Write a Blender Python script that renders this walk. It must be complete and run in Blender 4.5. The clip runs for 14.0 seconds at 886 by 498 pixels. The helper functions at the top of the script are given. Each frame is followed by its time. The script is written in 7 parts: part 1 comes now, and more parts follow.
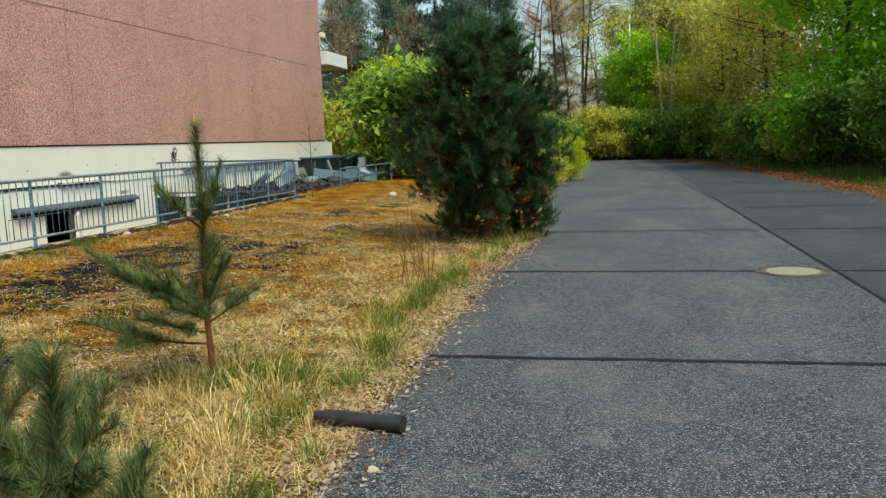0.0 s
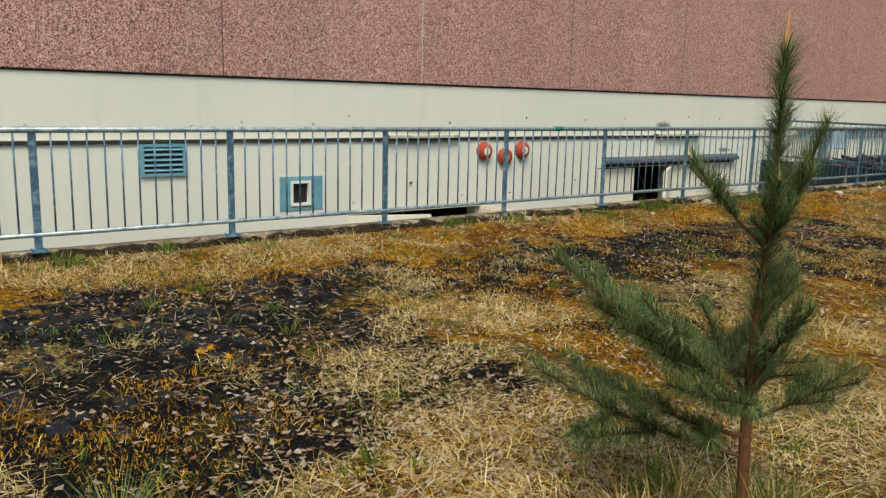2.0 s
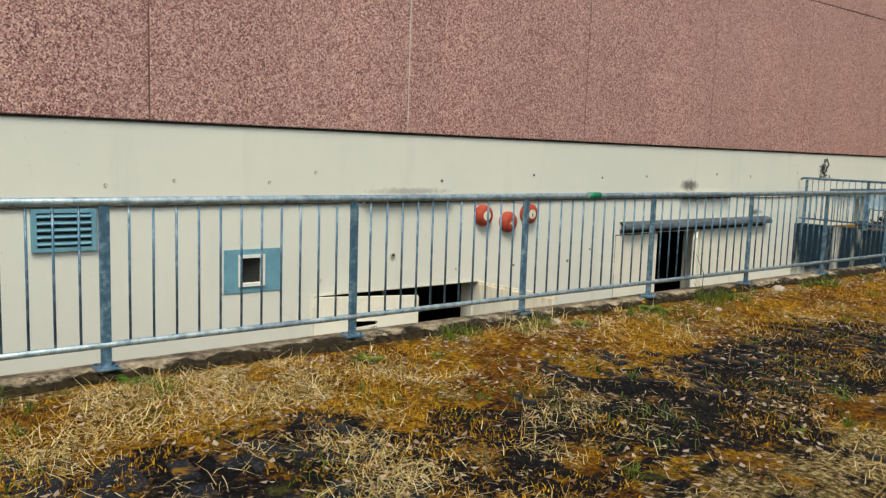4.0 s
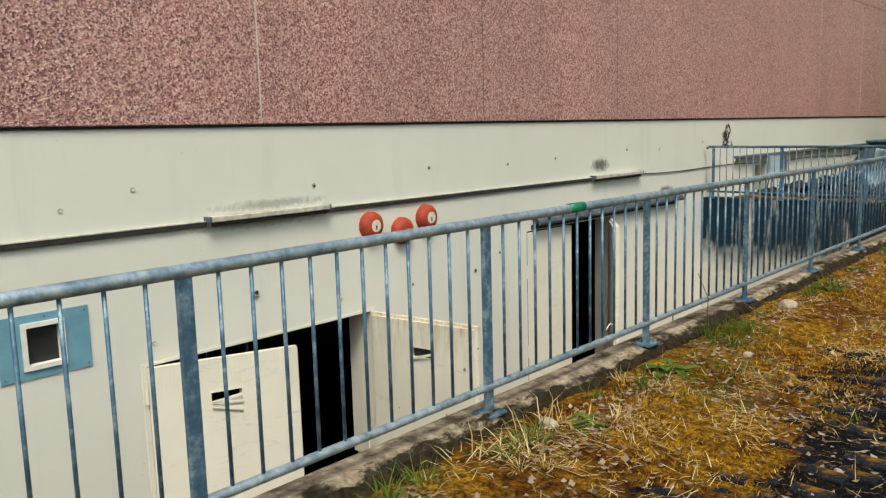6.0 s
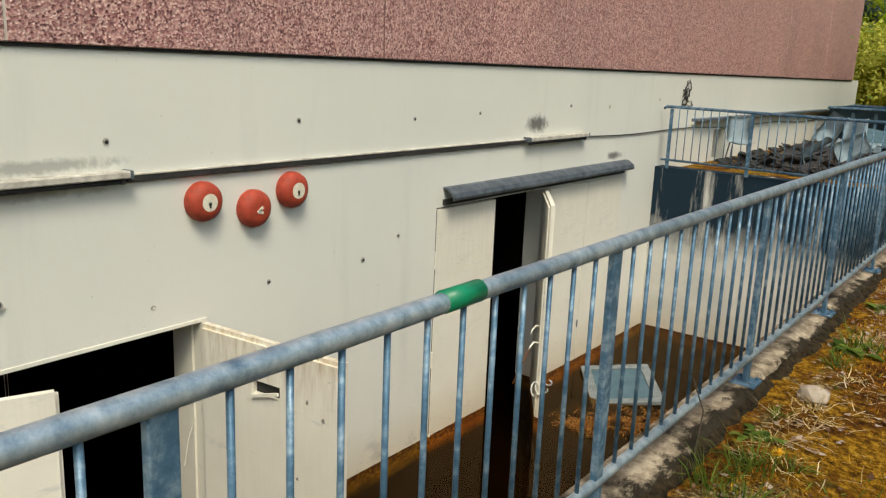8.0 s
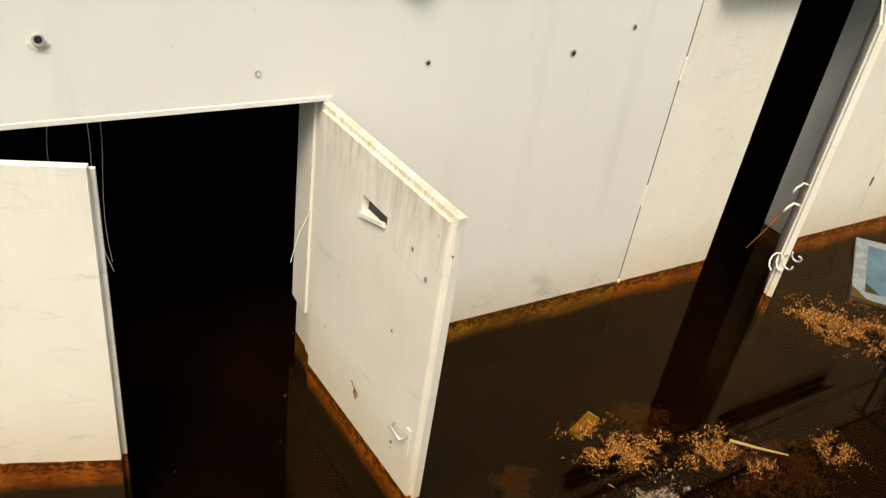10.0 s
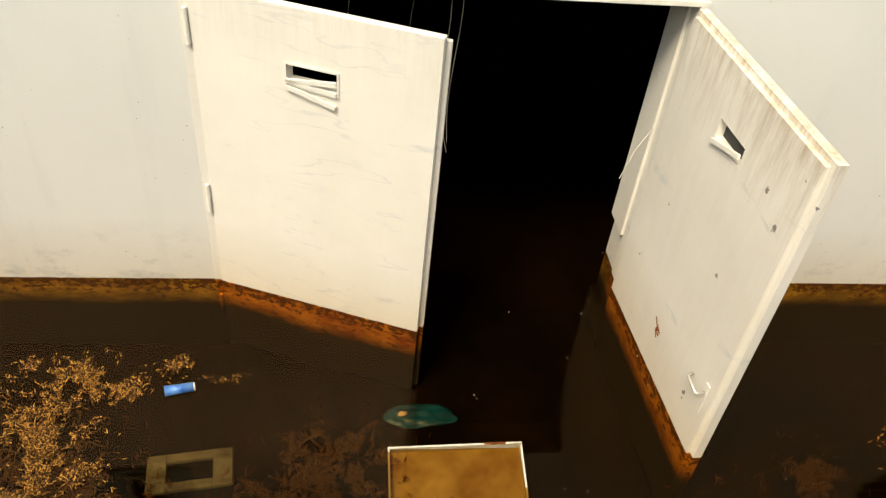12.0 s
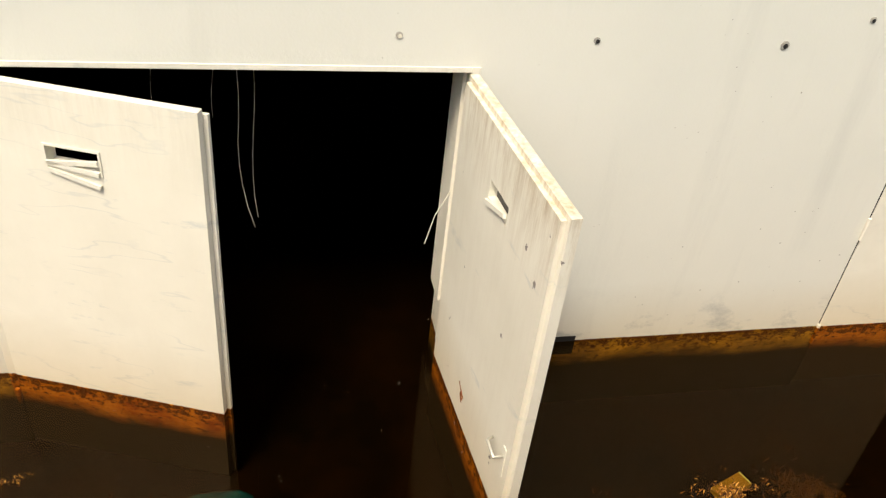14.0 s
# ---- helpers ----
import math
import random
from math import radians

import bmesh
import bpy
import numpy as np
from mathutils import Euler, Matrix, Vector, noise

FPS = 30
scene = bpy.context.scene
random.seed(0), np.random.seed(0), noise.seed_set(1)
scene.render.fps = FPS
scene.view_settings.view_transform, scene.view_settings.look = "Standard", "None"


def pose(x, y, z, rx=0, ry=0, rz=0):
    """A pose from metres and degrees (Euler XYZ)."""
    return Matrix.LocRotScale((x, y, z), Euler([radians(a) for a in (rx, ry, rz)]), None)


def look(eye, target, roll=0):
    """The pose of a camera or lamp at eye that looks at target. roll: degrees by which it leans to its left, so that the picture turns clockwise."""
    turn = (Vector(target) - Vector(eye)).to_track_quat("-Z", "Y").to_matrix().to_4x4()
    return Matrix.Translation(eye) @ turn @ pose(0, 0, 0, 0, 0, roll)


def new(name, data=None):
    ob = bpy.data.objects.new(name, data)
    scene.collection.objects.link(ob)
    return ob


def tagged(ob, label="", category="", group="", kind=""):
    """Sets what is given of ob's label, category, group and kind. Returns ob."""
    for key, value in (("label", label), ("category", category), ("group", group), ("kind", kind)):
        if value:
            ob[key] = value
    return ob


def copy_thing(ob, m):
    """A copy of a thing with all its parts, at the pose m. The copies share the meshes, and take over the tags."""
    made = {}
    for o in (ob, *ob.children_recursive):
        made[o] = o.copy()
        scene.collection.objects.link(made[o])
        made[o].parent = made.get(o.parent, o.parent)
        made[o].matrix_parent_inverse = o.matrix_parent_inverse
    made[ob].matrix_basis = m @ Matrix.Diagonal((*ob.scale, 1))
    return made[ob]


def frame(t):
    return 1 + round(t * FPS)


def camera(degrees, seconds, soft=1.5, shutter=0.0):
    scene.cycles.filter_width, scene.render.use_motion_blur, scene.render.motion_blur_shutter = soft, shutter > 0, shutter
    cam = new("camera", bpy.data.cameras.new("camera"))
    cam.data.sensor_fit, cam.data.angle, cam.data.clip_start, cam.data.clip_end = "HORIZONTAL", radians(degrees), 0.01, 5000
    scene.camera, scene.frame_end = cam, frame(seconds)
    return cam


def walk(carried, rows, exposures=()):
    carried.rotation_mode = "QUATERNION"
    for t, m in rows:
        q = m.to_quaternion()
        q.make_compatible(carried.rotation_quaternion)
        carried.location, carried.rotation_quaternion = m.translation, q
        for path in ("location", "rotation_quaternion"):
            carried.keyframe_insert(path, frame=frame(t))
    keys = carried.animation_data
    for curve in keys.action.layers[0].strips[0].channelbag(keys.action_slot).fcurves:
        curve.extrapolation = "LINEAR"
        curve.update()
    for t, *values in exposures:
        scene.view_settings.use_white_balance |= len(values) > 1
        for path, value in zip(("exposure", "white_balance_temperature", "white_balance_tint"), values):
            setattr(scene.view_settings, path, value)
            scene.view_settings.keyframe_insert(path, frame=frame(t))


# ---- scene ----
cam = camera(57.3, 14.0, soft=1.3)
PATH = [
    (0, (0.112, -0.587, 1.255), (-0.291, 1.355, 0.991), -2.1),
    (0.5, (-0.003, 0.111, 1.218), (-0.749, 1.939, 0.897), -3.5),
    (1, (-0.193, 0.664, 1.217), (-1.348, 2.269, 0.918), -2.7),
    (1.5, (-0.501, 1.281, 1.195), (-1.935, 2.636, 0.864), -2.1),
    (2, (-0.98, 1.726, 1.213), (-2.548, 2.914, 0.853), 1.4),
    (2.5, (-1.407, 2.172, 1.209), (-3.04, 3.306, 0.993), 1.2),
    (5, (-4.357, 3.87, 1.294), (-5.816, 5.212, 1.029), 0.6),
    (5.5, (-4.891, 4.25, 1.306), (-6.283, 5.661, 1.038), -0.9),
    (6, (-5.35, 4.709, 1.345), (-6.666, 6.187, 1.061), -1.6),
    (6.5, (-5.749, 5.22, 1.384), (-7.035, 6.729, 1.115), -2.4),
    (7, (-6.082, 5.806, 1.428), (-7.196, 7.444, 1.146), -3.0),
    (7.5, (-6.388, 6.42, 1.443), (-7.478, 8.054, 1.065), 0.2),
    (9.8, (-7.488, 8.651, 1.399), (-8.927, 9.662, 0.447), 8.8),
    (10, (-7.565, 8.809, 1.396), (-8.956, 9.754, 0.313), 9.0),
    (10.5, (-7.758, 8.962, 1.322), (-8.994, 9.817, 0.002), 5.4),
    (11, (-7.801, 8.832, 1.228), (-9.236, 9.413, -0.038), 2.4),
    (11.5, (-7.764, 8.826, 1.171), (-9.285, 9.114, -0.096), 4.0),
    (12, (-7.794, 8.791, 1.172), (-9.282, 9.024, -0.144), 6.6),
    (12.5, (-7.786, 8.799, 1.161), (-9.414, 9.106, 0.04), 6.0),
    (12.7, (-7.819, 8.803, 1.196), (-9.482, 9.11, 0.129), 5.8),
    (13, (-7.837, 8.795, 1.184), (-9.478, 9.123, 0.09), 5.8),
    (13.5, (-7.779, 9.032, 1.204), (-9.42, 9.307, 0.095), 4.2),
    (14, (-7.743, 9.538, 1.18), (-9.32, 9.948, 0.02), 6.7),
]
walk(cam, [(t, look(eye, target, roll)) for t, eye, target, roll in PATH], EXPOSURES := [
    (0.0, 0.77, 7000, -6), (0.5, 0.4, 7000, -3), (1.0, 0.44, 7000, -2), (2.0, 0.48, 7000, -1), (5.0, 0.52, 7000, 0), (6.5, 0.47, 7000, 1), (7.7, 0.5, 7050, 2), (9.8, 0.8, 7200, 6), (10.5, 0.98, 7350, 7), (12.0, 0.95, 7350, 6), (14.0, 0.96, 7350, 7)])

# light: bright overcast sky with a weak veiled sun
SUN_ELEV, SUN_TURN = radians(57), radians(128)
world = bpy.data.worlds.new("world")
scene.world = world
world.use_nodes = True
wn = world.node_tree.nodes
sky = wn.new("ShaderNodeTexSky")
sky.sky_type, sky.sun_disc = "NISHITA", False
sky.sun_elevation, sky.sun_rotation, sky.air_density, sky.dust_density = SUN_ELEV, SUN_TURN, 1.0, 3.0
world.node_tree.links.new(sky.outputs[0], wn["Background"].inputs[0])
wn["Background"].inputs[1].default_value = 0.138
sun = new("sun", bpy.data.lights.new("sun", "SUN"))
sun.data.energy, sun.data.angle, sun.data.color = 1.85, radians(18), (1.0, 0.95, 0.88)
sun.matrix_world = look((math.sin(SUN_TURN) * 40, math.cos(SUN_TURN) * 40, 40 * math.tan(SUN_ELEV)), (0, 0, 0))


# ---- materials ----
def material(name, base, rough=0.8, metal=0.0):
    m = bpy.data.materials.new(name)
    m.use_nodes = True
    b = m.node_tree.nodes["Principled BSDF"]
    b.inputs["Base Color"].default_value = (*base, 1)
    b.inputs["Roughness"].default_value = rough
    b.inputs["Metallic"].default_value = metal
    b.inputs["Specular IOR Level"].default_value = 0.5 if rough < 0.6 else 0.3 if rough < 0.8 else 0.08
    return m


class Nodes:
    """A small shorthand for building node trees."""

    def __init__(self, m):
        self.t = m.node_tree
        self.b = self.t.nodes["Principled BSDF"]
        self.pos = self.t.nodes.new("ShaderNodeTexCoord").outputs["Object"]

    def link(self, a, b):
        self.t.links.new(a, b)

    def value(self, socket, v):
        if hasattr(v, "is_linked"):
            self.link(v, socket)
        else:
            socket.default_value = v

    def noise(self, scale, detail=4.0, rough=0.55, stretch=None, seed=0.0, vector=None):
        n = self.t.nodes.new("ShaderNodeTexNoise")
        n.inputs["Scale"].default_value, n.inputs["Detail"].default_value, n.inputs["Roughness"].default_value = scale, detail, rough
        v = vector or self.pos
        if stretch or seed:
            mp = self.t.nodes.new("ShaderNodeMapping")
            mp.inputs["Scale"].default_value = stretch or (1, 1, 1)
            mp.inputs["Location"].default_value = (seed, seed * 1.7, seed * 0.6)
            self.link(v, mp.inputs["Vector"])
            v = mp.outputs[0]
        self.link(v, n.inputs["Vector"])
        return n.outputs["Fac"]

    def cells(self, scale, out="Color", feature="F1"):
        n = self.t.nodes.new("ShaderNodeTexVoronoi")
        n.feature = feature
        n.inputs["Scale"].default_value = scale
        self.link(self.pos, n.inputs["Vector"])
        return n.outputs[out]

    def ramp(self, fac, *stops):
        n = self.t.nodes.new("ShaderNodeValToRGB")
        el = n.color_ramp.elements
        while len(el) < len(stops):
            el.new(0.5)
        for e, (p, c) in zip(el, stops):
            e.position = p
            e.color = (*c, 1) if not isinstance(c, (int, float)) else (c, c, c, 1)
        self.link(fac, n.inputs[0])
        return n.outputs[0]

    def mix(self, fac, a, b, kind="MIX"):
        n = self.t.nodes.new("ShaderNodeMix")
        n.data_type, n.blend_type = "RGBA", kind
        self.value(n.inputs[0], fac)
        self.value(n.inputs[6], (*a, 1) if isinstance(a, tuple) else a)
        self.value(n.inputs[7], (*b, 1) if isinstance(b, tuple) else b)
        return n.outputs[2]

    def math(self, op, a, b=0.0, c=0.0, clamp=False):
        n = self.t.nodes.new("ShaderNodeMath")
        n.operation, n.use_clamp = op, clamp
        for s, v in zip(n.inputs, (a, b, c)):
            self.value(s, v)
        return n.outputs[0]

    def axis(self, k):
        n = self.t.nodes.new("ShaderNodeSeparateXYZ")
        self.link(self.pos, n.inputs[0])
        return n.outputs[k]

    def random(self):
        return self.t.nodes.new("ShaderNodeObjectInfo").outputs["Random"]

    def island(self):
        return self.t.nodes.new("ShaderNodeNewGeometry").outputs["Random Per Island"]

    def colour(self, c):
        self.link(c, self.b.inputs["Base Color"])

    def rough(self, r):
        self.link(r, self.b.inputs["Roughness"])

    def bump(self, height, strength=0.4, distance=0.01):
        n = self.t.nodes.new("ShaderNodeBump")
        n.inputs["Strength"].default_value, n.inputs["Distance"].default_value = strength, distance
        self.link(height, n.inputs["Height"])
        self.link(n.outputs[0], self.b.inputs["Normal"])


WATER = -2.54     # water level in the area
WALL = -11.67     # face of the basement wall
CORNER = 32.35    # end of the building


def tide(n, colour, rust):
    """Silted coat below the old water mark: a ragged rust and algae band, further down the water's dimming painted as
    near black.
    """
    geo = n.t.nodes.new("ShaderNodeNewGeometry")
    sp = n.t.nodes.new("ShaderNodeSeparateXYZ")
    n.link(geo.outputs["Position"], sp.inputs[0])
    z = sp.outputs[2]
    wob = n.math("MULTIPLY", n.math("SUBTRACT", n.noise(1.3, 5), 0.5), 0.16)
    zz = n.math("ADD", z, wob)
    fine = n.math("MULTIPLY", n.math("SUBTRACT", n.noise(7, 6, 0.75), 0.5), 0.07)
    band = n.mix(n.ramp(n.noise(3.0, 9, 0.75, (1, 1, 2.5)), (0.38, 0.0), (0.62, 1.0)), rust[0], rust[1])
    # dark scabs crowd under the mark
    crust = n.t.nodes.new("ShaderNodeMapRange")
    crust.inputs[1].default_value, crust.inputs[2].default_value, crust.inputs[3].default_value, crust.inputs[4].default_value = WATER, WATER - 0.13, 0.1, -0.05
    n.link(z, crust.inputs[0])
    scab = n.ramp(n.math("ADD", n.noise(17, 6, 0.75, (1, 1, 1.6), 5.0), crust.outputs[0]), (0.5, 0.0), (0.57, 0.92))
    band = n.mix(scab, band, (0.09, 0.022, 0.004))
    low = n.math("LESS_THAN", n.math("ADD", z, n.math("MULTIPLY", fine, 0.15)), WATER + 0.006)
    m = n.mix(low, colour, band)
    depth_fade = n.t.nodes.new("ShaderNodeMapRange")
    depth_fade.inputs[1].default_value, depth_fade.inputs[2].default_value = WATER - 0.1, WATER - 0.23
    n.link(n.math("ADD", zz, fine), depth_fade.inputs[0])
    # light lost in the murky water is put into this near-black
    m = n.mix(depth_fade.outputs[0], m, (0.012, 0.008, 0.004))
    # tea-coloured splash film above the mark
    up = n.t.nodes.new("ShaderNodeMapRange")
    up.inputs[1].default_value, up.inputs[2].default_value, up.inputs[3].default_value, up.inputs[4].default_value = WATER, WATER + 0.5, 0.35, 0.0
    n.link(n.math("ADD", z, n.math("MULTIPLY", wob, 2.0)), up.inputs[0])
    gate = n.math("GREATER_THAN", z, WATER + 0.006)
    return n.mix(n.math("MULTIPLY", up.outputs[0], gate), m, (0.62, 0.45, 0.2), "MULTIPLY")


def m_white_wall():
    m = material("white_render", (0.72, 0.7, 0.62), 0.42)
    n = Nodes(m)
    c = n.mix(n.ramp(n.noise(0.5, 6, 0.6), (0.35, 0.0), (0.7, 1.0)), (0.72, 0.71, 0.64), (0.66, 0.66, 0.6))
    c = n.mix(n.ramp(n.noise(3.5, 8, 0.65, (1, 1, 0.12)), (0.55, 0.0), (0.8, 0.35)), c, (0.5, 0.5, 0.46))
    spots = n.math("MULTIPLY", n.ramp(n.cells(9, "Distance"), (0.03, 1.0), (0.06, 0.0)), n.ramp(n.noise(1.1, 3, seed=4), (0.55, 0.0), (0.62, 0.8)))
    c = n.mix(spots, c, (0.2, 0.18, 0.15))
    pits = n.math("MULTIPLY", n.ramp(n.cells(17, "Distance"), (0.05, 1.0), (0.08, 0.0)), n.ramp(n.noise(2.3, 4, 0.7, seed=14), (0.56, 0.0), (0.6, 0.7)))
    c = n.mix(pits, c, (0.22, 0.19, 0.15))
    # grey-blue mould smears just above the water mark
    lowz = n.t.nodes.new("ShaderNodeMapRange")
    lowz.inputs[1].default_value, lowz.inputs[2].default_value, lowz.inputs[3].default_value, lowz.inputs[4].default_value = -2.05, -2.45, 0.0, 1.0
    n.link(n.axis(2), lowz.inputs[0])
    mould = n.math("MULTIPLY", lowz.outputs[0], n.ramp(n.noise(4, 8, 0.7, (1, 0.6, 1), 9.0), (0.52, 0.0), (0.68, 0.75)))
    c = n.mix(mould, c, (0.3, 0.33, 0.34))
    # soot and dirt patches round the lamps, and a long dark patch below one
    for sy, sz, ry, rz, dens in ((15.4, 0.8, 0.3, 0.13, 0.85), (17.55, 0.29, 0.28, 0.07, 0.8), (9.4, 0.72, 0.8, 0.06, 0.45), (9.2, 0.55, 0.9, 0.05, 0.4)):
        dy = n.math("DIVIDE", n.math("SUBTRACT", n.axis(1), sy), ry)
        dz = n.math("DIVIDE", n.math("SUBTRACT", n.axis(2), sz), rz)
        dist = n.math("SQRT", n.math("ADD", n.math("MULTIPLY", dy, dy), n.math("MULTIPLY", dz, dz)))
        f = n.math("ADD", dist, n.math("MULTIPLY", n.math("SUBTRACT", n.noise(12, 6, 0.7), 0.5), 1.6))
        c = n.mix(n.ramp(f, (0.35, dens), (0.95, 0.0)), c, (0.05, 0.05, 0.05))
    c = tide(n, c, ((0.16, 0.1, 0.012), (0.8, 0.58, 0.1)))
    n.colour(c)
    n.bump(n.mix(0.5, n.noise(60, 4), n.noise(5, 4)), 0.25, 0.006)
    return m


def m_steel_white(name="white_painted_steel", streak=0.15):
    m = material(name, (0.76, 0.73, 0.62), 0.5)
    n = Nodes(m)
    c = n.mix(n.ramp(n.noise(1.2, 6, 0.6), (0.35, 0.0), (0.7, 1.0)), (0.78, 0.75, 0.65), (0.7, 0.67, 0.57))
    runs = n.ramp(n.noise(14, 9, 0.75, (1.6, 1.6, 0.16), 3.0), (0.42, 0.0), (0.66, streak))
    geo = n.t.nodes.new("ShaderNodeNewGeometry")
    sp = n.t.nodes.new("ShaderNodeSeparateXYZ")
    n.link(geo.outputs["Position"], sp.inputs[0])
    top = n.t.nodes.new("ShaderNodeMapRange")
    top.inputs[1].default_value, top.inputs[2].default_value, top.inputs[3].default_value = -1.05, -0.57, 0.08
    n.link(sp.outputs[2], top.inputs[0])
    c = n.mix(n.math("MULTIPLY", runs, top.outputs[0]), c, (0.36, 0.26, 0.15))
    if streak > 0.5:
        rim = n.t.nodes.new("ShaderNodeMapRange")
        rim.inputs[1].default_value, rim.inputs[2].default_value = -0.68, -0.56
        n.link(sp.outputs[2], rim.inputs[0])
        c = n.mix(n.math("MULTIPLY", rim.outputs[0], n.ramp(n.noise(5, 7, 0.7, seed=6.0), (0.4, 0.0), (0.6, 0.4))), c, (0.4, 0.25, 0.08))
        c = n.mix(n.ramp(n.noise(9, 4, 0.6, seed=12.0), (0.7, 0.0), (0.72, 0.8)), c, (0.08, 0.06, 0.05))
    else:
        line = n.ramp(n.noise(2.6, 3, 0.5, (0.5, 0.5, 2.4), 17.0), (0.488, 0.0), (0.503, 0.28), (0.518, 0.0))
        c = n.mix(n.math("MULTIPLY", line, n.ramp(n.noise(1.6, 3, seed=2.0), (0.5, 0.0), (0.6, 1.0))), c, (0.38, 0.42, 0.43))
    scuff = n.ramp(n.noise(3.0, 8, 0.7, (0.5, 0.5, 2.2), 7.0), (0.6, 0.0), (0.68, 0.5))
    c = n.mix(scuff, c, (0.45, 0.48, 0.47))
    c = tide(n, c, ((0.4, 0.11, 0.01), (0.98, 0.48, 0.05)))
    n.colour(c)
    n.bump(n.noise(14, 5), 0.15, 0.004)
    return m


def m_pink():
    m = material("pink_exposed_aggregate", (0.5, 0.28, 0.25), 0.55)
    n = Nodes(m)
    grain = n.cells(66)
    sep = n.t.nodes.new("ShaderNodeSeparateColor")
    n.link(grain, sep.inputs[0])
    c = n.ramp(sep.outputs[0], (0.0, (0.11, 0.035, 0.038)), (0.28, (0.34, 0.145, 0.135)), (0.6, (0.51, 0.275, 0.245)), (1.0, (0.75, 0.51, 0.44)))
    clump = n.ramp(n.noise(22, 3, 0.6), (0.4, 0.72), (0.62, 1.12))
    c = n.mix(0.55, c, clump, "MULTIPLY")
    big = n.ramp(n.noise(0.6, 5, 0.6, (1, 1, 0.3)), (0.3, 0.85), (0.7, 1.08))
    c = n.mix(0.8, c, big, "MULTIPLY")
    streak = n.ramp(n.noise(1.6, 6, 0.6, (1, 1, 0.07), 5.0), (0.45, 0.0), (0.75, 0.3))
    c = n.mix(streak, c, (0.3, 0.19, 0.17))
    n.colour(c)
    n.bump(n.cells(66, "Distance"), 0.7, 0.008)
    return m


def m_galvanised():
    m = material("weathered_galvanised_steel", (0.3, 0.4, 0.46), 0.45, 0.4)
    n = Nodes(m)
    c = n.ramp(n.noise(18, 6, 0.65), (0.3, (0.03, 0.085, 0.14)), (0.5, (0.08, 0.17, 0.26)), (0.7, (0.32, 0.43, 0.52)))
    c = n.mix(n.ramp(n.noise(3, 4, 0.6, seed=2.0), (0.45, 0.0), (0.7, 0.5)), c, (0.05, 0.11, 0.17))
    n.colour(c)
    n.rough(n.ramp(n.noise(25, 4), (0.3, 0.4), (0.7, 0.7)))
    n.bump(n.noise(60, 3), 0.2, 0.002)
    return m


def m_handrail():
    # sky reflection on the rail is put into this paler base colour
    m = material("worn_galvanised_sky_sheen", (0.36, 0.43, 0.48), 0.35, 0.5)
    n = Nodes(m)
    c = n.ramp(n.noise(16, 6, 0.7), (0.3, (0.12, 0.19, 0.26)), (0.5, (0.36, 0.45, 0.51)), (0.7, (0.62, 0.68, 0.7)))
    n.colour(n.mix(n.ramp(n.noise(2.5, 5, 0.65, seed=4.0), (0.5, 0.0), (0.68, 0.6)), c, (0.08, 0.15, 0.22)))
    n.rough(n.ramp(n.noise(25, 4), (0.3, 0.28), (0.7, 0.5)))
    n.bump(n.noise(60, 3), 0.2, 0.002)
    return m


def m_concrete():
    m = material("mossy_concrete", (0.3, 0.27, 0.22), 0.95)
    n = Nodes(m)
    c = n.ramp(n.noise(9, 8, 0.7), (0.33, (0.06, 0.05, 0.035)), (0.5, (0.26, 0.21, 0.15)), (0.68, (0.5, 0.43, 0.32)))
    c = n.mix(n.ramp(n.noise(1.7, 7, 0.65, seed=3.0), (0.53, 0.0), (0.62, 0.95)), c, (0.02, 0.017, 0.012))
    # blacker towards the outer edge, broken up by noise
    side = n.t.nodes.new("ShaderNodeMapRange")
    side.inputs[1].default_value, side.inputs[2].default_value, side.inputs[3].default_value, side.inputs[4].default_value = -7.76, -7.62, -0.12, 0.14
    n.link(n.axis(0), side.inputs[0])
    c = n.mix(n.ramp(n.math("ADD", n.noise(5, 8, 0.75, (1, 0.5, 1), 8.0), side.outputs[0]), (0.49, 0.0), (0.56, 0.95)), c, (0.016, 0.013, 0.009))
    n.colour(c)
    n.bump(n.noise(35, 6, 0.7), 0.7, 0.012)
    return m


def m_pit():
    m = material("stained_pit_concrete", (0.3, 0.3, 0.28), 0.9)
    n = Nodes(m)
    c = n.mix(n.ramp(n.noise(1.5, 7, 0.65), (0.35, 0.0), (0.7, 1.0)), (0.66, 0.64, 0.57), (0.52, 0.52, 0.48))
    runs = n.ramp(n.noise(4, 7, 0.7, (1, 1, 0.1), 2.0), (0.28, 0.0), (0.45, 1.0))
    top = n.t.nodes.new("ShaderNodeMapRange")
    top.inputs[1].default_value, top.inputs[2].default_value = -0.85, -0.4
    n.link(n.math("ADD", n.axis(2), n.math("MULTIPLY", n.noise(2.5, 5), 0.8)), top.inputs[0])
    c = n.mix(n.math("MULTIPLY", top.outputs[0], runs), c, (0.015, 0.03, 0.045))
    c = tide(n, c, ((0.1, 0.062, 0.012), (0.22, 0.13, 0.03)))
    n.colour(c)
    n.bump(n.noise(20, 6), 0.4, 0.01)
    return m


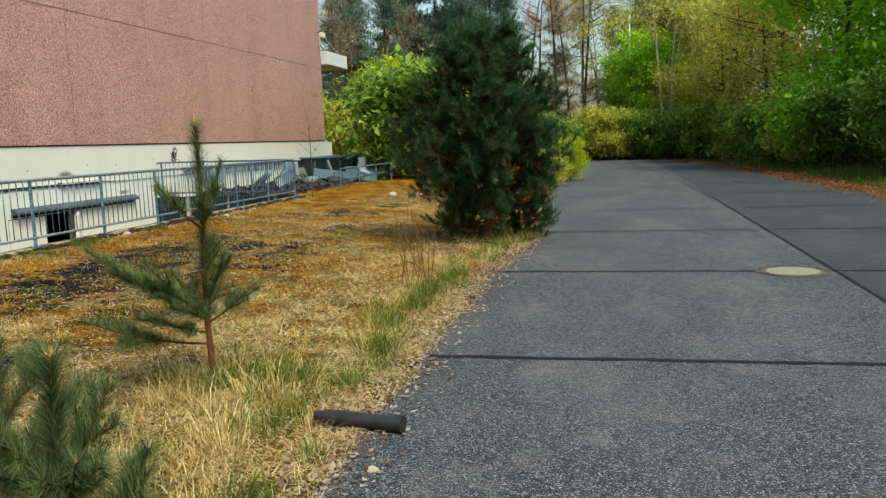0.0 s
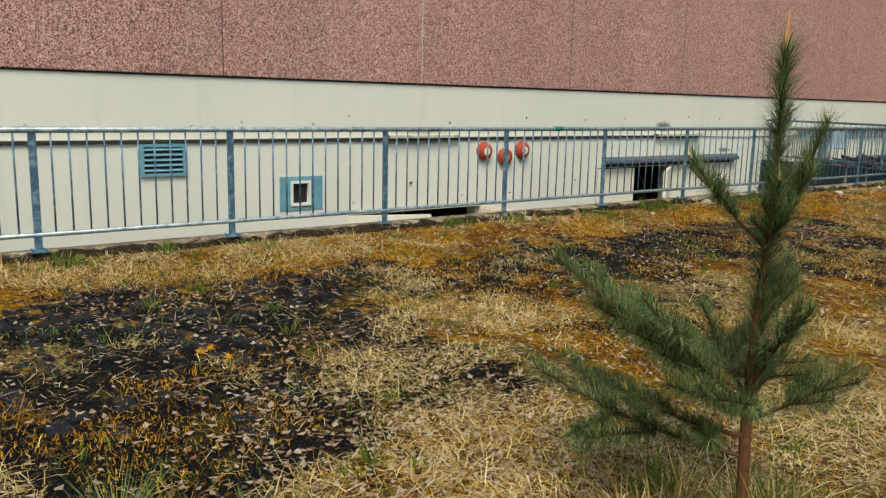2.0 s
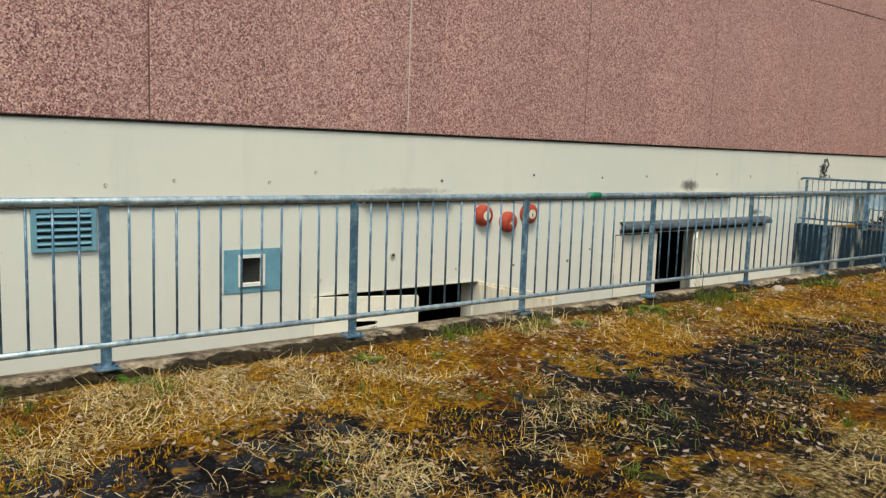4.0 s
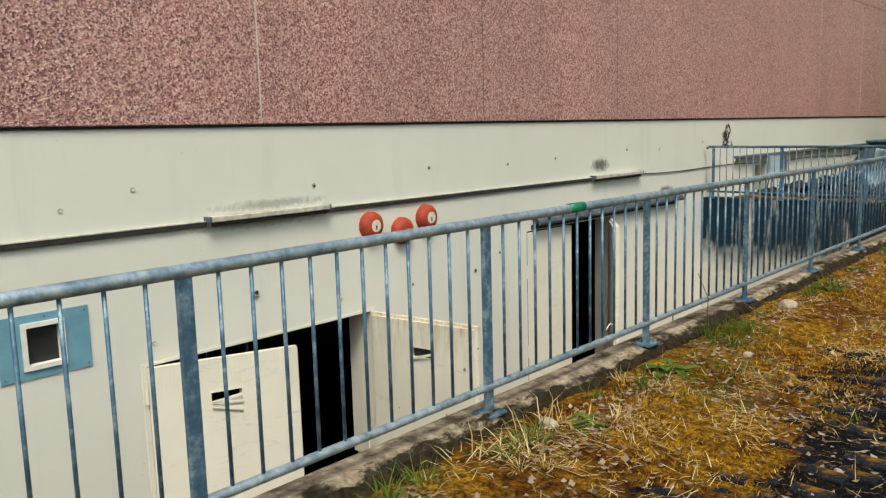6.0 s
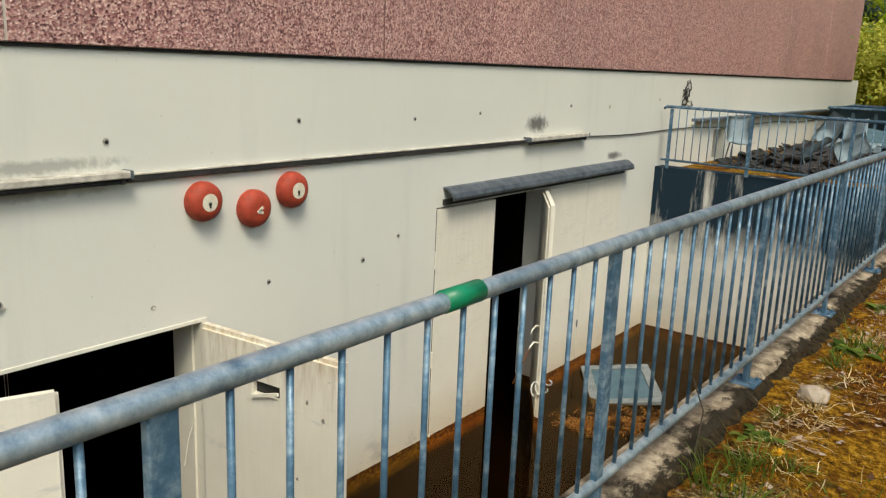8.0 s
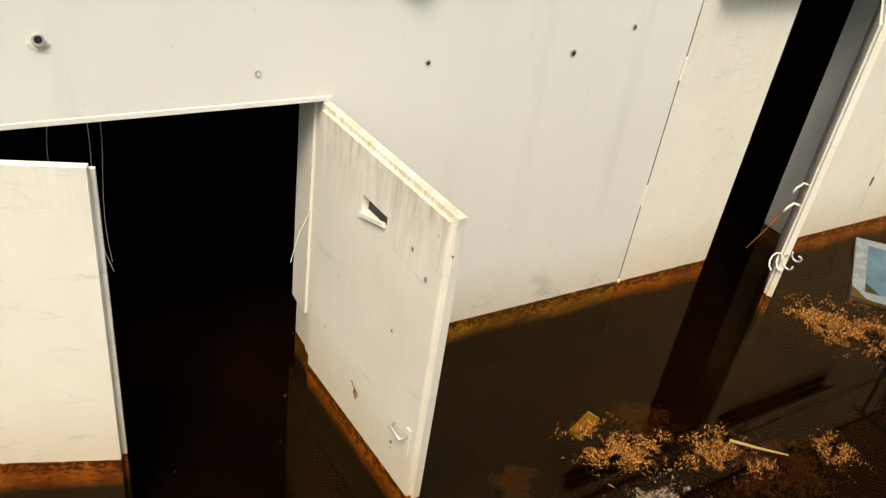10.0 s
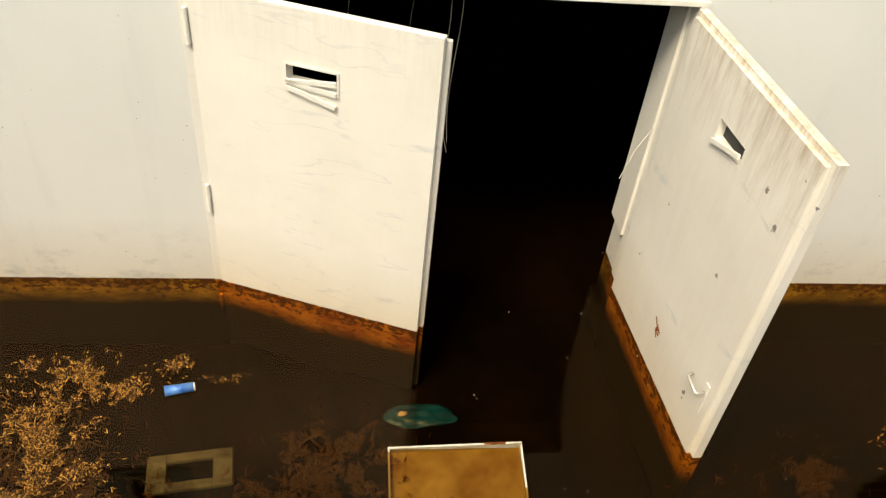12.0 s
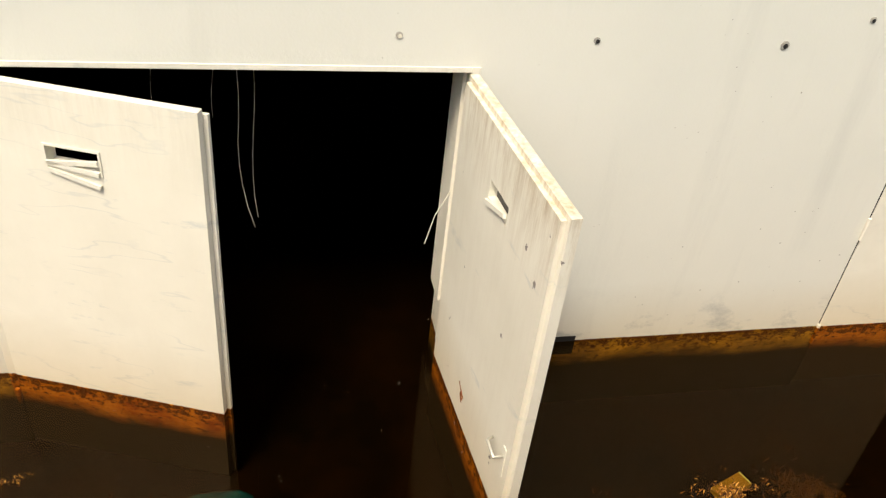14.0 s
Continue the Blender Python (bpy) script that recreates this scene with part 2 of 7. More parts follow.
def m_ground():
    m = material("mossy_dry_ground", (0.2, 0.14, 0.06), 1.0)
    n = Nodes(m)
    straw = n.ramp(n.noise(30, 8, 0.85), (0.4, (0.012, 0.008, 0.004)), (0.5, (0.13, 0.085, 0.03)), (0.57, (0.42, 0.31, 0.13)), (0.64, (0.78, 0.64, 0.4)))
    moss = n.ramp(n.noise(26, 9, 0.85, seed=2.0), (0.38, (0.01, 0.006, 0.002)), (0.49, (0.2, 0.09, 0.006)), (0.58, (0.5, 0.27, 0.02)), (0.68, (0.66, 0.46, 0.07)))
    umber = n.ramp(n.noise(22, 9, 0.85, seed=5.0), (0.4, (0.006, 0.003, 0.002)), (0.52, (0.13, 0.045, 0.005)), (0.64, (0.4, 0.17, 0.015)))
    tar = n.ramp(n.noise(28, 9, 0.85, seed=8.0), (0.42, (0.003, 0.003, 0.004)), (0.56, (0.013, 0.012, 0.014)), (0.62, (0.1, 0.075, 0.05)), (0.68, (0.6, 0.5, 0.36)))
    green = n.ramp(n.noise(35, 6, 0.75), (0.35, (0.02, 0.025, 0.004)), (0.65, (0.14, 0.14, 0.03)))
    x, y = n.axis(0), n.axis(1)

    def along(v, a0, a1, b0, b1):
        r = n.t.nodes.new("ShaderNodeMapRange")
        for k, q in enumerate((a0, a1, b0, b1)):
            r.inputs[k + 1].default_value = q
        n.link(v, r.inputs[0])
        return r.outputs[0]

    moss = n.mix(n.ramp(n.noise(1.9, 7, 0.75, seed=21.0), (0.47, 0.0), (0.55, 1.0)), moss, umber)
    rail = n.math("ADD", along(x, -5.8, -6.6, 0.0, 0.05), along(y, 5.0, 9.0, 0.0, 0.02))
    c = n.mix(n.ramp(n.math("ADD", n.noise(1.2, 10, 0.8, seed=1.0), rail), (0.485, 0.0), (0.525, 1.0)), straw, moss)
    t = n.math("ADD", n.noise(1.0, 11, 0.8, (1, 0.8, 1), 6.0), along(x, -2.3, -4.6, -0.2, 0.0))
    t = n.math("ADD", t, n.math("ADD", along(x, -6.3, -7.0, 0.0, -0.14), along(y, 10.0, 15.0, 0.0, -0.08)))
    dx, dy = n.math("ADD", x, 4.7), n.math("SUBTRACT", y, 2.8)
    bald = n.math("MULTIPLY", n.math("EXPONENT", n.math("MULTIPLY", n.math("ADD", n.math("MULTIPLY", dx, dx), n.math("MULTIPLY", dy, dy)), -0.4)), 0.12)
    ex, ey = n.math("ADD", x, 5.9), n.math("SUBTRACT", y, 9.0)
    strip = n.math("ADD", n.math("MULTIPLY", n.math("MULTIPLY", ex, ex), -1.6), n.math("MULTIPLY", n.math("MULTIPLY", ey, ey), -0.1))
    bald = n.math("ADD", bald, n.math("MULTIPLY", n.math("EXPONENT", strip), 0.06))
    c = n.mix(n.ramp(n.math("ADD", t, bald), (0.49, 0.0), (0.515, 1.0)), c, tar)
    soil = n.math("ADD", x, n.math("MULTIPLY", n.math("SUBTRACT", n.noise(5, 6, 0.7, seed=2.0), 0.5), 0.7))
    c = n.mix(n.ramp(n.math("ADD", soil, 2.25), (0.8, 0.0), (1.0, 1.0)), c, n.ramp(n.noise(50, 6, 0.75), (0.35, (0.012, 0.007, 0.004)), (0.7, (0.12, 0.07, 0.035))))
    c = n.mix(n.ramp(n.noise(1.6, 9, 0.75, seed=11.0), (0.57, 0.0), (0.64, 0.7)), c, green)
    leafy = n.ramp(n.noise(6, 8, 0.75, seed=4.0), (0.3, (0.02, 0.014, 0.006)), (0.5, (0.1, 0.07, 0.022)), (0.7, (0.07, 0.1, 0.018)))
    c = n.mix(along(x, 1.8, 4.5, 0.0, 1.0), c, leafy)
    n.colour(c)
    n.bump(n.mix(0.5, n.noise(30, 8, 0.8), n.noise(11, 6, 0.7)), 1.0, 0.06)
    return m


def m_asphalt():
    m = material("worn_asphalt", (0.055, 0.058, 0.065), 0.78)
    n = Nodes(m)
    sep = n.t.nodes.new("ShaderNodeSeparateColor")
    n.link(n.cells(150), sep.inputs[0])
    c = n.ramp(sep.outputs[0], (0.0, (0.005, 0.007, 0.011)), (0.5, (0.02, 0.026, 0.036)), (0.8, (0.065, 0.075, 0.09)), (1.0, (0.32, 0.33, 0.33)))
    pale = n.ramp(n.noise(0.8, 7, 0.65, (1.3, 0.5, 1)), (0.45, 0.0), (0.68, 0.6))
    c = n.mix(pale, c, (0.12, 0.125, 0.13))
    c = n.mix(n.ramp(n.noise(26, 9, 0.85, seed=8.0), (0.53, 0.0), (0.66, 0.6)), c, (0.3, 0.31, 0.31))
    c = n.mix(n.ramp(n.noise(19, 9, 0.85, seed=14.0), (0.53, 0.0), (0.64, 0.8)), c, (0.008, 0.01, 0.015))
    lane = n.math("GREATER_THAN", n.axis(0), 2.49)
    c = n.mix(n.math("MULTIPLY", lane, 0.6), c, (0.02, 0.026, 0.036))
    patch = n.ramp(n.noise(3, 7, 0.7, seed=3.0), (0.55, 0.0), (0.72, 0.5))
    c = n.mix(patch, c, (0.15, 0.15, 0.14))
    n.colour(c)
    n.bump(n.cells(150, "Distance"), 0.6, 0.006)
    return m


def m_water():
    m = bpy.data.materials.new("murky_still_water")
    m.use_nodes = True
    t = m.node_tree
    t.nodes.clear()
    out = t.nodes.new("ShaderNodeOutputMaterial")
    mixn = t.nodes.new("ShaderNodeMixShader")
    fres = t.nodes.new("ShaderNodeFresnel")
    fres.inputs["IOR"].default_value = 1.36
    clear = t.nodes.new("ShaderNodeBsdfTransparent")
    clear.inputs[0].default_value = (0.5, 0.31, 0.1, 1)
    gloss = t.nodes.new("ShaderNodeBsdfGlossy")
    gloss.inputs["Roughness"].default_value = 0.0
    gloss.inputs[0].default_value = (0.6, 0.39, 0.22, 1)
    t.links.new(fres.outputs[0], mixn.inputs[0])
    t.links.new(clear.outputs[0], mixn.inputs[1])
    t.links.new(gloss.outputs[0], mixn.inputs[2])
    t.links.new(mixn.outputs[0], out.inputs[0])
    return m


def m_plain(name, a, b, scale=12, rough=0.7, metal=0.0, bump=0.2):
    m = material(name, a, rough, metal)
    n = Nodes(m)
    n.colour(n.mix(n.ramp(n.noise(scale, 6, 0.65), (0.35, 0.0), (0.68, 1.0)), a, b))
    n.bump(n.noise(scale * 4, 4), bump, 0.003)
    return m


def m_leaf(name, *cols, rough=0.75, trans=0.5):
    m = material(name, cols[0], rough)
    n = Nodes(m)
    k = len(cols) - 1
    c = n.ramp(n.island(), *[(i / k, c) for i, c in enumerate(cols)])
    n.colour(c)
    tr = n.t.nodes.new("ShaderNodeBsdfTranslucent")
    n.link(c, tr.inputs[0])
    mx = n.t.nodes.new("ShaderNodeMixShader")
    mx.inputs[0].default_value = trans
    n.link(n.b.outputs[0], mx.inputs[1])
    n.link(tr.outputs[0], mx.inputs[2])
    n.link(mx.outputs[0], n.t.nodes["Material Output"].inputs[0])
    return m


WHITE_WALL, STEEL_WHITE, PINK, GALV, CONCRETE, PIT = m_white_wall(), m_steel_white(), m_pink(), m_galvanised(), m_concrete(), m_pit()
RAIL_TOP = m_handrail()
GROUND, ASPHALT, WATER_M = m_ground(), m_asphalt(), m_water()
STEEL_GRIMY = m_steel_white("grimy_white_steel", 0.7)
# room plaster coloured near black in place of missing light
DARK_ROOM = m_plain("basement_shade_plaster", (0.06, 0.06, 0.065), (0.03, 0.03, 0.03))
DARK = m_plain("dark_rubber_joint", (0.02, 0.02, 0.02), (0.045, 0.042, 0.04))
TAR = m_plain("black_tar_seal", (0.003, 0.003, 0.004), (0.01, 0.01, 0.011), 30, 0.6)
CAULK = m_plain("pale_joint_filler", (0.6, 0.55, 0.48), (0.45, 0.38, 0.33))
CAULK_DARK = m_plain("dirty_joint_filler", (0.2, 0.1, 0.09), (0.12, 0.07, 0.065))
RED = m_plain("faded_red_lacquer", (0.42, 0.06, 0.03), (0.26, 0.04, 0.022), 20, 0.62)
LABEL = m_plain("yellowed_paper_label", (0.75, 0.71, 0.6), (0.6, 0.55, 0.42), 30)
BLACK = material("black_paint", (0.015, 0.015, 0.015), 0.5)
DARK_BLUE = m_plain("dark_blue_steel", (0.05, 0.1, 0.13), (0.09, 0.15, 0.18), 4, 0.6)
BLUE = m_plain("blue_grey_painted_sheet", (0.16, 0.34, 0.43), (0.12, 0.27, 0.36), 5, 0.55)
DARK_STEEL = m_plain("dark_weathered_steel", (0.07, 0.09, 0.11), (0.16, 0.18, 0.2), 8, 0.5, 0.3)
GREEN_TAPE = m_plain("green_tape", (0.0, 0.2, 0.09), (0.0, 0.15, 0.07), 20, 0.4)
RUST = m_plain("rusted_metal", (0.25, 0.08, 0.02), (0.12, 0.04, 0.015), 20, 0.9)



# ---- mesh helpers ----
def part(name, bm, mat, parent=None, label="", smooth=False):
    me = bpy.data.meshes.new(name)
    bm.to_mesh(me)
    bm.free()
    return part_mesh(name, me, mat, parent, label, smooth)


def part_mesh(name, me, mat, parent=None, label="", smooth=False):
    me.materials.append(mat)
    if smooth:
        me.shade_smooth()
    ob = new(name, me)
    if parent:
        ob.parent = parent
    if label:
        ob["label"] = label
    return ob


def thing(name, at=(0, 0, 0), label="", category="", group="", kind="", turn=0):
    ob = new(name)
    ob.matrix_world = pose(*at, 0, 0, turn)
    ob.empty_display_size = 0.1
    return tagged(ob, label, category, group, kind)


def block(bm, x0, x1, y0, y1, z0, z1, bevel=0.0, m=None):
    r = bmesh.ops.create_cube(bm, size=1.0)
    mat = Matrix.LocRotScale(((x0 + x1) / 2, (y0 + y1) / 2, (z0 + z1) / 2), None, (abs(x1 - x0), abs(y1 - y0), abs(z1 - z0)))
    bmesh.ops.transform(bm, matrix=(m @ mat) if m else mat, verts=r["verts"])
    if bevel:
        edges = {e for v in r["verts"] for e in v.link_edges}
        bmesh.ops.bevel(bm, geom=list(edges), offset=bevel, segments=1, affect="EDGES")
    return bm


def rod(bm, a, b, r0, r1=None, seg=10, caps=True):
    a, b = Vector(a), Vector(b)
    d = b - a
    m = Matrix.Translation((a + b) / 2) @ d.to_track_quat("Z", "Y").to_matrix().to_4x4()
    bmesh.ops.create_cone(bm, cap_ends=caps, segments=seg, radius1=r0, radius2=r0 if r1 is None else r1, depth=d.length, matrix=m)
    return bm


def sweep(bm, pts, radii, seg=8, caps=True):
    """One connected tube along the points, with a radius at each."""
    pts = [Vector(p) for p in pts]
    whole = pts[-1] - pts[0] if (pts[-1] - pts[0]).length > 1e-6 else pts[1] - pts[0]
    ref = min((Vector((1, 0, 0)), Vector((0, 1, 0)), Vector((0, 0, 1))), key=lambda a: abs(a.dot(whole)))
    rings = []
    for k, p in enumerate(pts):
        t = (pts[min(k + 1, len(pts) - 1)] - pts[max(k - 1, 0)]).normalized()
        if abs(t.dot(ref)) > 0.95:
            ref = Vector((ref.y, ref.z, ref.x))
        u = t.cross(ref).normalized()
        w = t.cross(u)
        rings.append([bm.verts.new(p + (u * math.cos(a) + w * math.sin(a)) * radii[k]) for a in (2 * math.pi * i / seg for i in range(seg))])
    for p, q in zip(rings[:-1], rings[1:]):
        for k in range(seg):
            bm.faces.new((p[k], q[k], q[(k + 1) % seg], p[(k + 1) % seg]))
    if caps:
        bm.faces.new(rings[0])
        bm.faces.new(rings[-1][::-1])
    return bm


def tube(bm, pts, r, seg=8):
    return sweep(bm, pts, [r] * len(pts), seg)


def B():
    return bmesh.new()


def raw_mesh(name, verts, faces):
    me = bpy.data.meshes.new(name)
    me.from_pydata(verts, [], faces)
    me.update()
    return me


def holed_wall(name, x_front, x_back, ys, zs, holes, mat):
    """A wall along y between two x faces, with holes (y0, y1, z0, z1) that go through it. Breaks are added at the holes."""
    ys = sorted({*ys, *(h[0] for h in holes), *(h[1] for h in holes)})
    zs = sorted({*zs, *(h[2] for h in holes), *(h[3] for h in holes)})
    bm = B()
    cache = {}

    def v(x, y, z):
        k = (round(x, 4), round(y, 4), round(z, 4))
        if k not in cache:
            cache[k] = bm.verts.new((x, y, z))
        return cache[k]

    def solid(i, j):
        if not (0 <= i < len(ys) - 1 and 0 <= j < len(zs) - 1):
            return False
        cy, cz = (ys[i] + ys[i + 1]) / 2, (zs[j] + zs[j + 1]) / 2
        return not any(h[0] < cy < h[1] and h[2] < cz < h[3] for h in holes)

    for i in range(len(ys) - 1):
        for j in range(len(zs) - 1):
            if not solid(i, j):
                continue
            y0, y1, z0, z1 = ys[i], ys[i + 1], zs[j], zs[j + 1]
            f, b = x_front, x_back
            bm.faces.new([v(f, y0, z0), v(f, y1, z0), v(f, y1, z1), v(f, y0, z1)])
            bm.faces.new([v(b, y1, z0), v(b, y0, z0), v(b, y0, z1), v(b, y1, z1)])
            if not solid(i - 1, j):
                bm.faces.new([v(b, y0, z0), v(f, y0, z0), v(f, y0, z1), v(b, y0, z1)])
            if not solid(i + 1, j):
                bm.faces.new([v(f, y1, z0), v(b, y1, z0), v(b, y1, z1), v(f, y1, z1)])
            if not solid(i, j - 1):
                bm.faces.new([v(b, y0, z0), v(b, y1, z0), v(f, y1, z0), v(f, y0, z0)])
            if not solid(i, j + 1):
                bm.faces.new([v(f, y0, z1), v(f, y1, z1), v(b, y1, z1), v(b, y0, z1)])
    bmesh.ops.recalc_face_normals(bm, faces=bm.faces)
    return part(name, bm, mat)


# ---- ground, road, pit ----
def ground_height(x, y):
    """Level near the rail, sinking a little towards the road."""
    k = min(1.0, max(0.0, (x + 7.5) / 5.0))
    base = -0.11 - 0.19 * k * k * (3 - 2 * k) + 0.05 * max(0, min(1, (-6.9 - x) / 0.5))
    if -7.4 < x < 3.5 and -8 < y < 30:
        e = min(1, (x + 7.4) / 0.5) * (1 if x < -1.8 else max(0, (-1.2 - x) / 0.6))
        base += e * (0.05 * noise.noise((x * 0.6, y * 0.6, 3)) + 0.022 * noise.noise((x * 2.4, y * 2.4, 8)) + 0.014 * noise.noise((x * 7, y * 7, 1)))
    if x > 7.2:
        base += min(1.2, (x - 7.2) * 0.12)
    if y > 52:
        base += min(2.0, (y - 52) * 0.08)
    return base


PIT_E, PIT_S, PIT_N = -7.84, -9.0, 19.05   # pit side under the rail, and its two ends


def build_ground():
    xs = [-900, -200, -60, -30, -17.5, WALL - 0.2, -10, PIT_E + 0.1] + list(np.arange(-7.5, -0.9, 0.11)) + [-0.5, 1, 3, 5, 7, 9, 12, 18, 30, 60, 200, 900]
    ys = [-900, -200, -60, -30, -12, PIT_S] + list(np.arange(-3, 19, 0.12)) + [PIT_N + 0.1] + list(np.arange(19.5, 34, 0.6)) + [38, 44, 50, 56, 64, 80, 110, 200, 900]
    verts = [(x, y, ground_height(x, y)) for x in xs for y in ys]
    nx, ny = len(xs), len(ys)
    faces = []
    for i in range(nx - 1):
        for j in range(ny - 1):
            cx, cy = (xs[i] + xs[i + 1]) / 2, (ys[j] + ys[j + 1]) / 2
            if -17.5 < cx < PIT_E + 0.1 and PIT_S < cy < PIT_N + 0.1:
                continue
            faces.append((i * ny + j, (i + 1) * ny + j, (i + 1) * ny + j + 1, i * ny + j + 1))
    ob = part_mesh("ground", raw_mesh("ground", verts, faces), GROUND, smooth=True)
    return tagged(ob, "mossy ground with dry grass and dark bare patches", "ground", kind="structure")


build_ground()

ROAD_Z = -0.285


def road_left(y):
    return -1.2 + 0.09 * noise.noise((0, y * 0.8, 5)) + 0.06 * noise.noise((3, y * 2.7, 5)) + 0.35 * math.exp(-((y - 12.5) / 2.2) ** 2) - 0.3 * math.exp(-((y - 24) / 5.0) ** 2)


def road_right(y):
    return 6.0 - 0.055 * max(0, y - 18) + 0.2 * noise.noise((1, y * 0.3, 9)) if y < 36 else 5.0 - 0.12 * (y - 36)


def build_road():
    road = thing("road", (0, 0, 0), "dark worn asphalt lane with tarred cross joints", "road", kind="structure")
    bm = B()
    ys = list(np.arange(-14, 52.1, 0.3))
    rows = []
    for y in ys:
        row = [bm.verts.new((x, y, ROAD_Z if 0 < k < 4 else ROAD_Z - 0.05)) for k, x in enumerate((road_left(y) - 0.04, road_left(y), 1.0, road_right(y), road_right(y) + 0.04))]
        rows.append(row)
    for a, b in zip(rows[:-1], rows[1:]):
        for k in range(4):
            bm.faces.new((a[k], a[k + 1], b[k + 1], b[k]))
    part("asphalt", bm, ASPHALT, road)
    for y in (-3.0, 1.0, 4.98, 8.7, 12.65, 16.5, 20.5, 24.6, 28.6):
        bm = B()
        x = road_left(y) + 0.05
        pts = []
        while x < road_right(y):
            pts.append((x, y + 0.012 * noise.noise((x * 2, y, 0)), 0.036 + 0.016 * noise.noise((x * 5, y, 4))))
            x += 0.12
        vs = [(bm.verts.new((px, py - w, ROAD_Z + 0.004)), bm.verts.new((px, py + w, ROAD_Z + 0.004))) for px, py, w in pts]
        for a, b in zip(vs[:-1], vs[1:]):
            bm.faces.new((a[0], b[0], b[1], a[1]))
        part("tar_joint", bm, TAR, road)
    bm = B()
    vs = []
    for y in np.arange(-14, 30, 0.25):
        w = 0.024 + 0.01 * noise.noise((2, y * 3, 1))
        x = 2.49 + 0.01 * noise.noise((0, y * 1.5, 7)) - max(0, y - 18) * 0.02
        vs.append((bm.verts.new((x - w, y, ROAD_Z + 0.004)), bm.verts.new((x + w, y, ROAD_Z + 0.004))))
    for a, b in zip(vs[:-1], vs[1:]):
        bm.faces.new((a[0], a[1], b[1], b[0]))
    part("tar_joint", bm, TAR, road)


build_road()


def build_pit():
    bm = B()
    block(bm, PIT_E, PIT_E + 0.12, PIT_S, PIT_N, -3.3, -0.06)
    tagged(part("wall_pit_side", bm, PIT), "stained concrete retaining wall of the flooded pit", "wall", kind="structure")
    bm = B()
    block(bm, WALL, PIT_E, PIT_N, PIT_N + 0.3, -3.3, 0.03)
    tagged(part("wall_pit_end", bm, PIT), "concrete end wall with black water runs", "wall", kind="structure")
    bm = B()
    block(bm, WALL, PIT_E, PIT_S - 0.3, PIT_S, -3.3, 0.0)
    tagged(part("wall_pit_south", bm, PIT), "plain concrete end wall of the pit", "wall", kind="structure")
    bm = B()
    block(bm, -17.2, PIT_E, PIT_S, PIT_N, -3.4, -3.15)
    # near-black floor colour also stands in for the unlit depth
    tagged(part("floor_pit", bm, m_plain("pit_sludge", (0.002, 0.0015, 0.001), (0.012, 0.006, 0.002), 1.5, 0.9)), "sludge-covered pit floor under the water", "floor", kind="structure")
    me = raw_mesh("water", [(-17.2, PIT_S, WATER), (PIT_E, PIT_S, WATER), (PIT_E, PIT_N, WATER), (-17.2, PIT_N, WATER)], [(0, 1, 2, 3)])
    w = tagged(part_mesh("water", me, WATER_M), "still brown flood water filling the pit", "water", kind="structure")
    w.visible_shadow = False
    # kerb: rough concrete edge that carries the rail, its outer face painted black for moss and shade
    k = thing("kerb", (-7.74, 7.65, 0), "crumbling mossy concrete kerb below the rail", "kerb", kind="structure")
    ki = k.matrix_world.inverted()
    ys = np.arange(-9, 19.41, 0.045)
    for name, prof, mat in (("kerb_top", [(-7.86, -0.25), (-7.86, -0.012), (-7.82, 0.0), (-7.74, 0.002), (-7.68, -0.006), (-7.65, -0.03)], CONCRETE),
                            ("kerb_face", [(-7.655, -0.026), (-7.62, -0.05), (-7.58, -0.08), (-7.5, -0.14)], m_plain("shaded_moss_concrete", (0.008, 0.007, 0.005), (0.05, 0.035, 0.018), 22, 0.95, 0, 0.9))):
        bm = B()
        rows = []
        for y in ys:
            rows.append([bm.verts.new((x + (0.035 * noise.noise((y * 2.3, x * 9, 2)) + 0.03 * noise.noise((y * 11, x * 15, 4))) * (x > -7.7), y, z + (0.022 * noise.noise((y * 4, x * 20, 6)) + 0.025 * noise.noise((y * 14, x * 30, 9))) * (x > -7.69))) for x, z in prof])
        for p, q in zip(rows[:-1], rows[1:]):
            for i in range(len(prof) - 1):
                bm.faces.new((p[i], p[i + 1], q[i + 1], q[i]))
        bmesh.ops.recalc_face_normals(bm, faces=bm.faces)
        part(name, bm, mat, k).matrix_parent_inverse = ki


build_pit()

# ---- building ----
D1 = (7.98, 10.615, -3.2, -0.537)
D2 = (13.5, 15.78, -3.2, 0.0)
SLIT = (7.03, 7.33, -0.34, 0.0)
D3 = (21.55, 22.15, -0.05, 0.5)


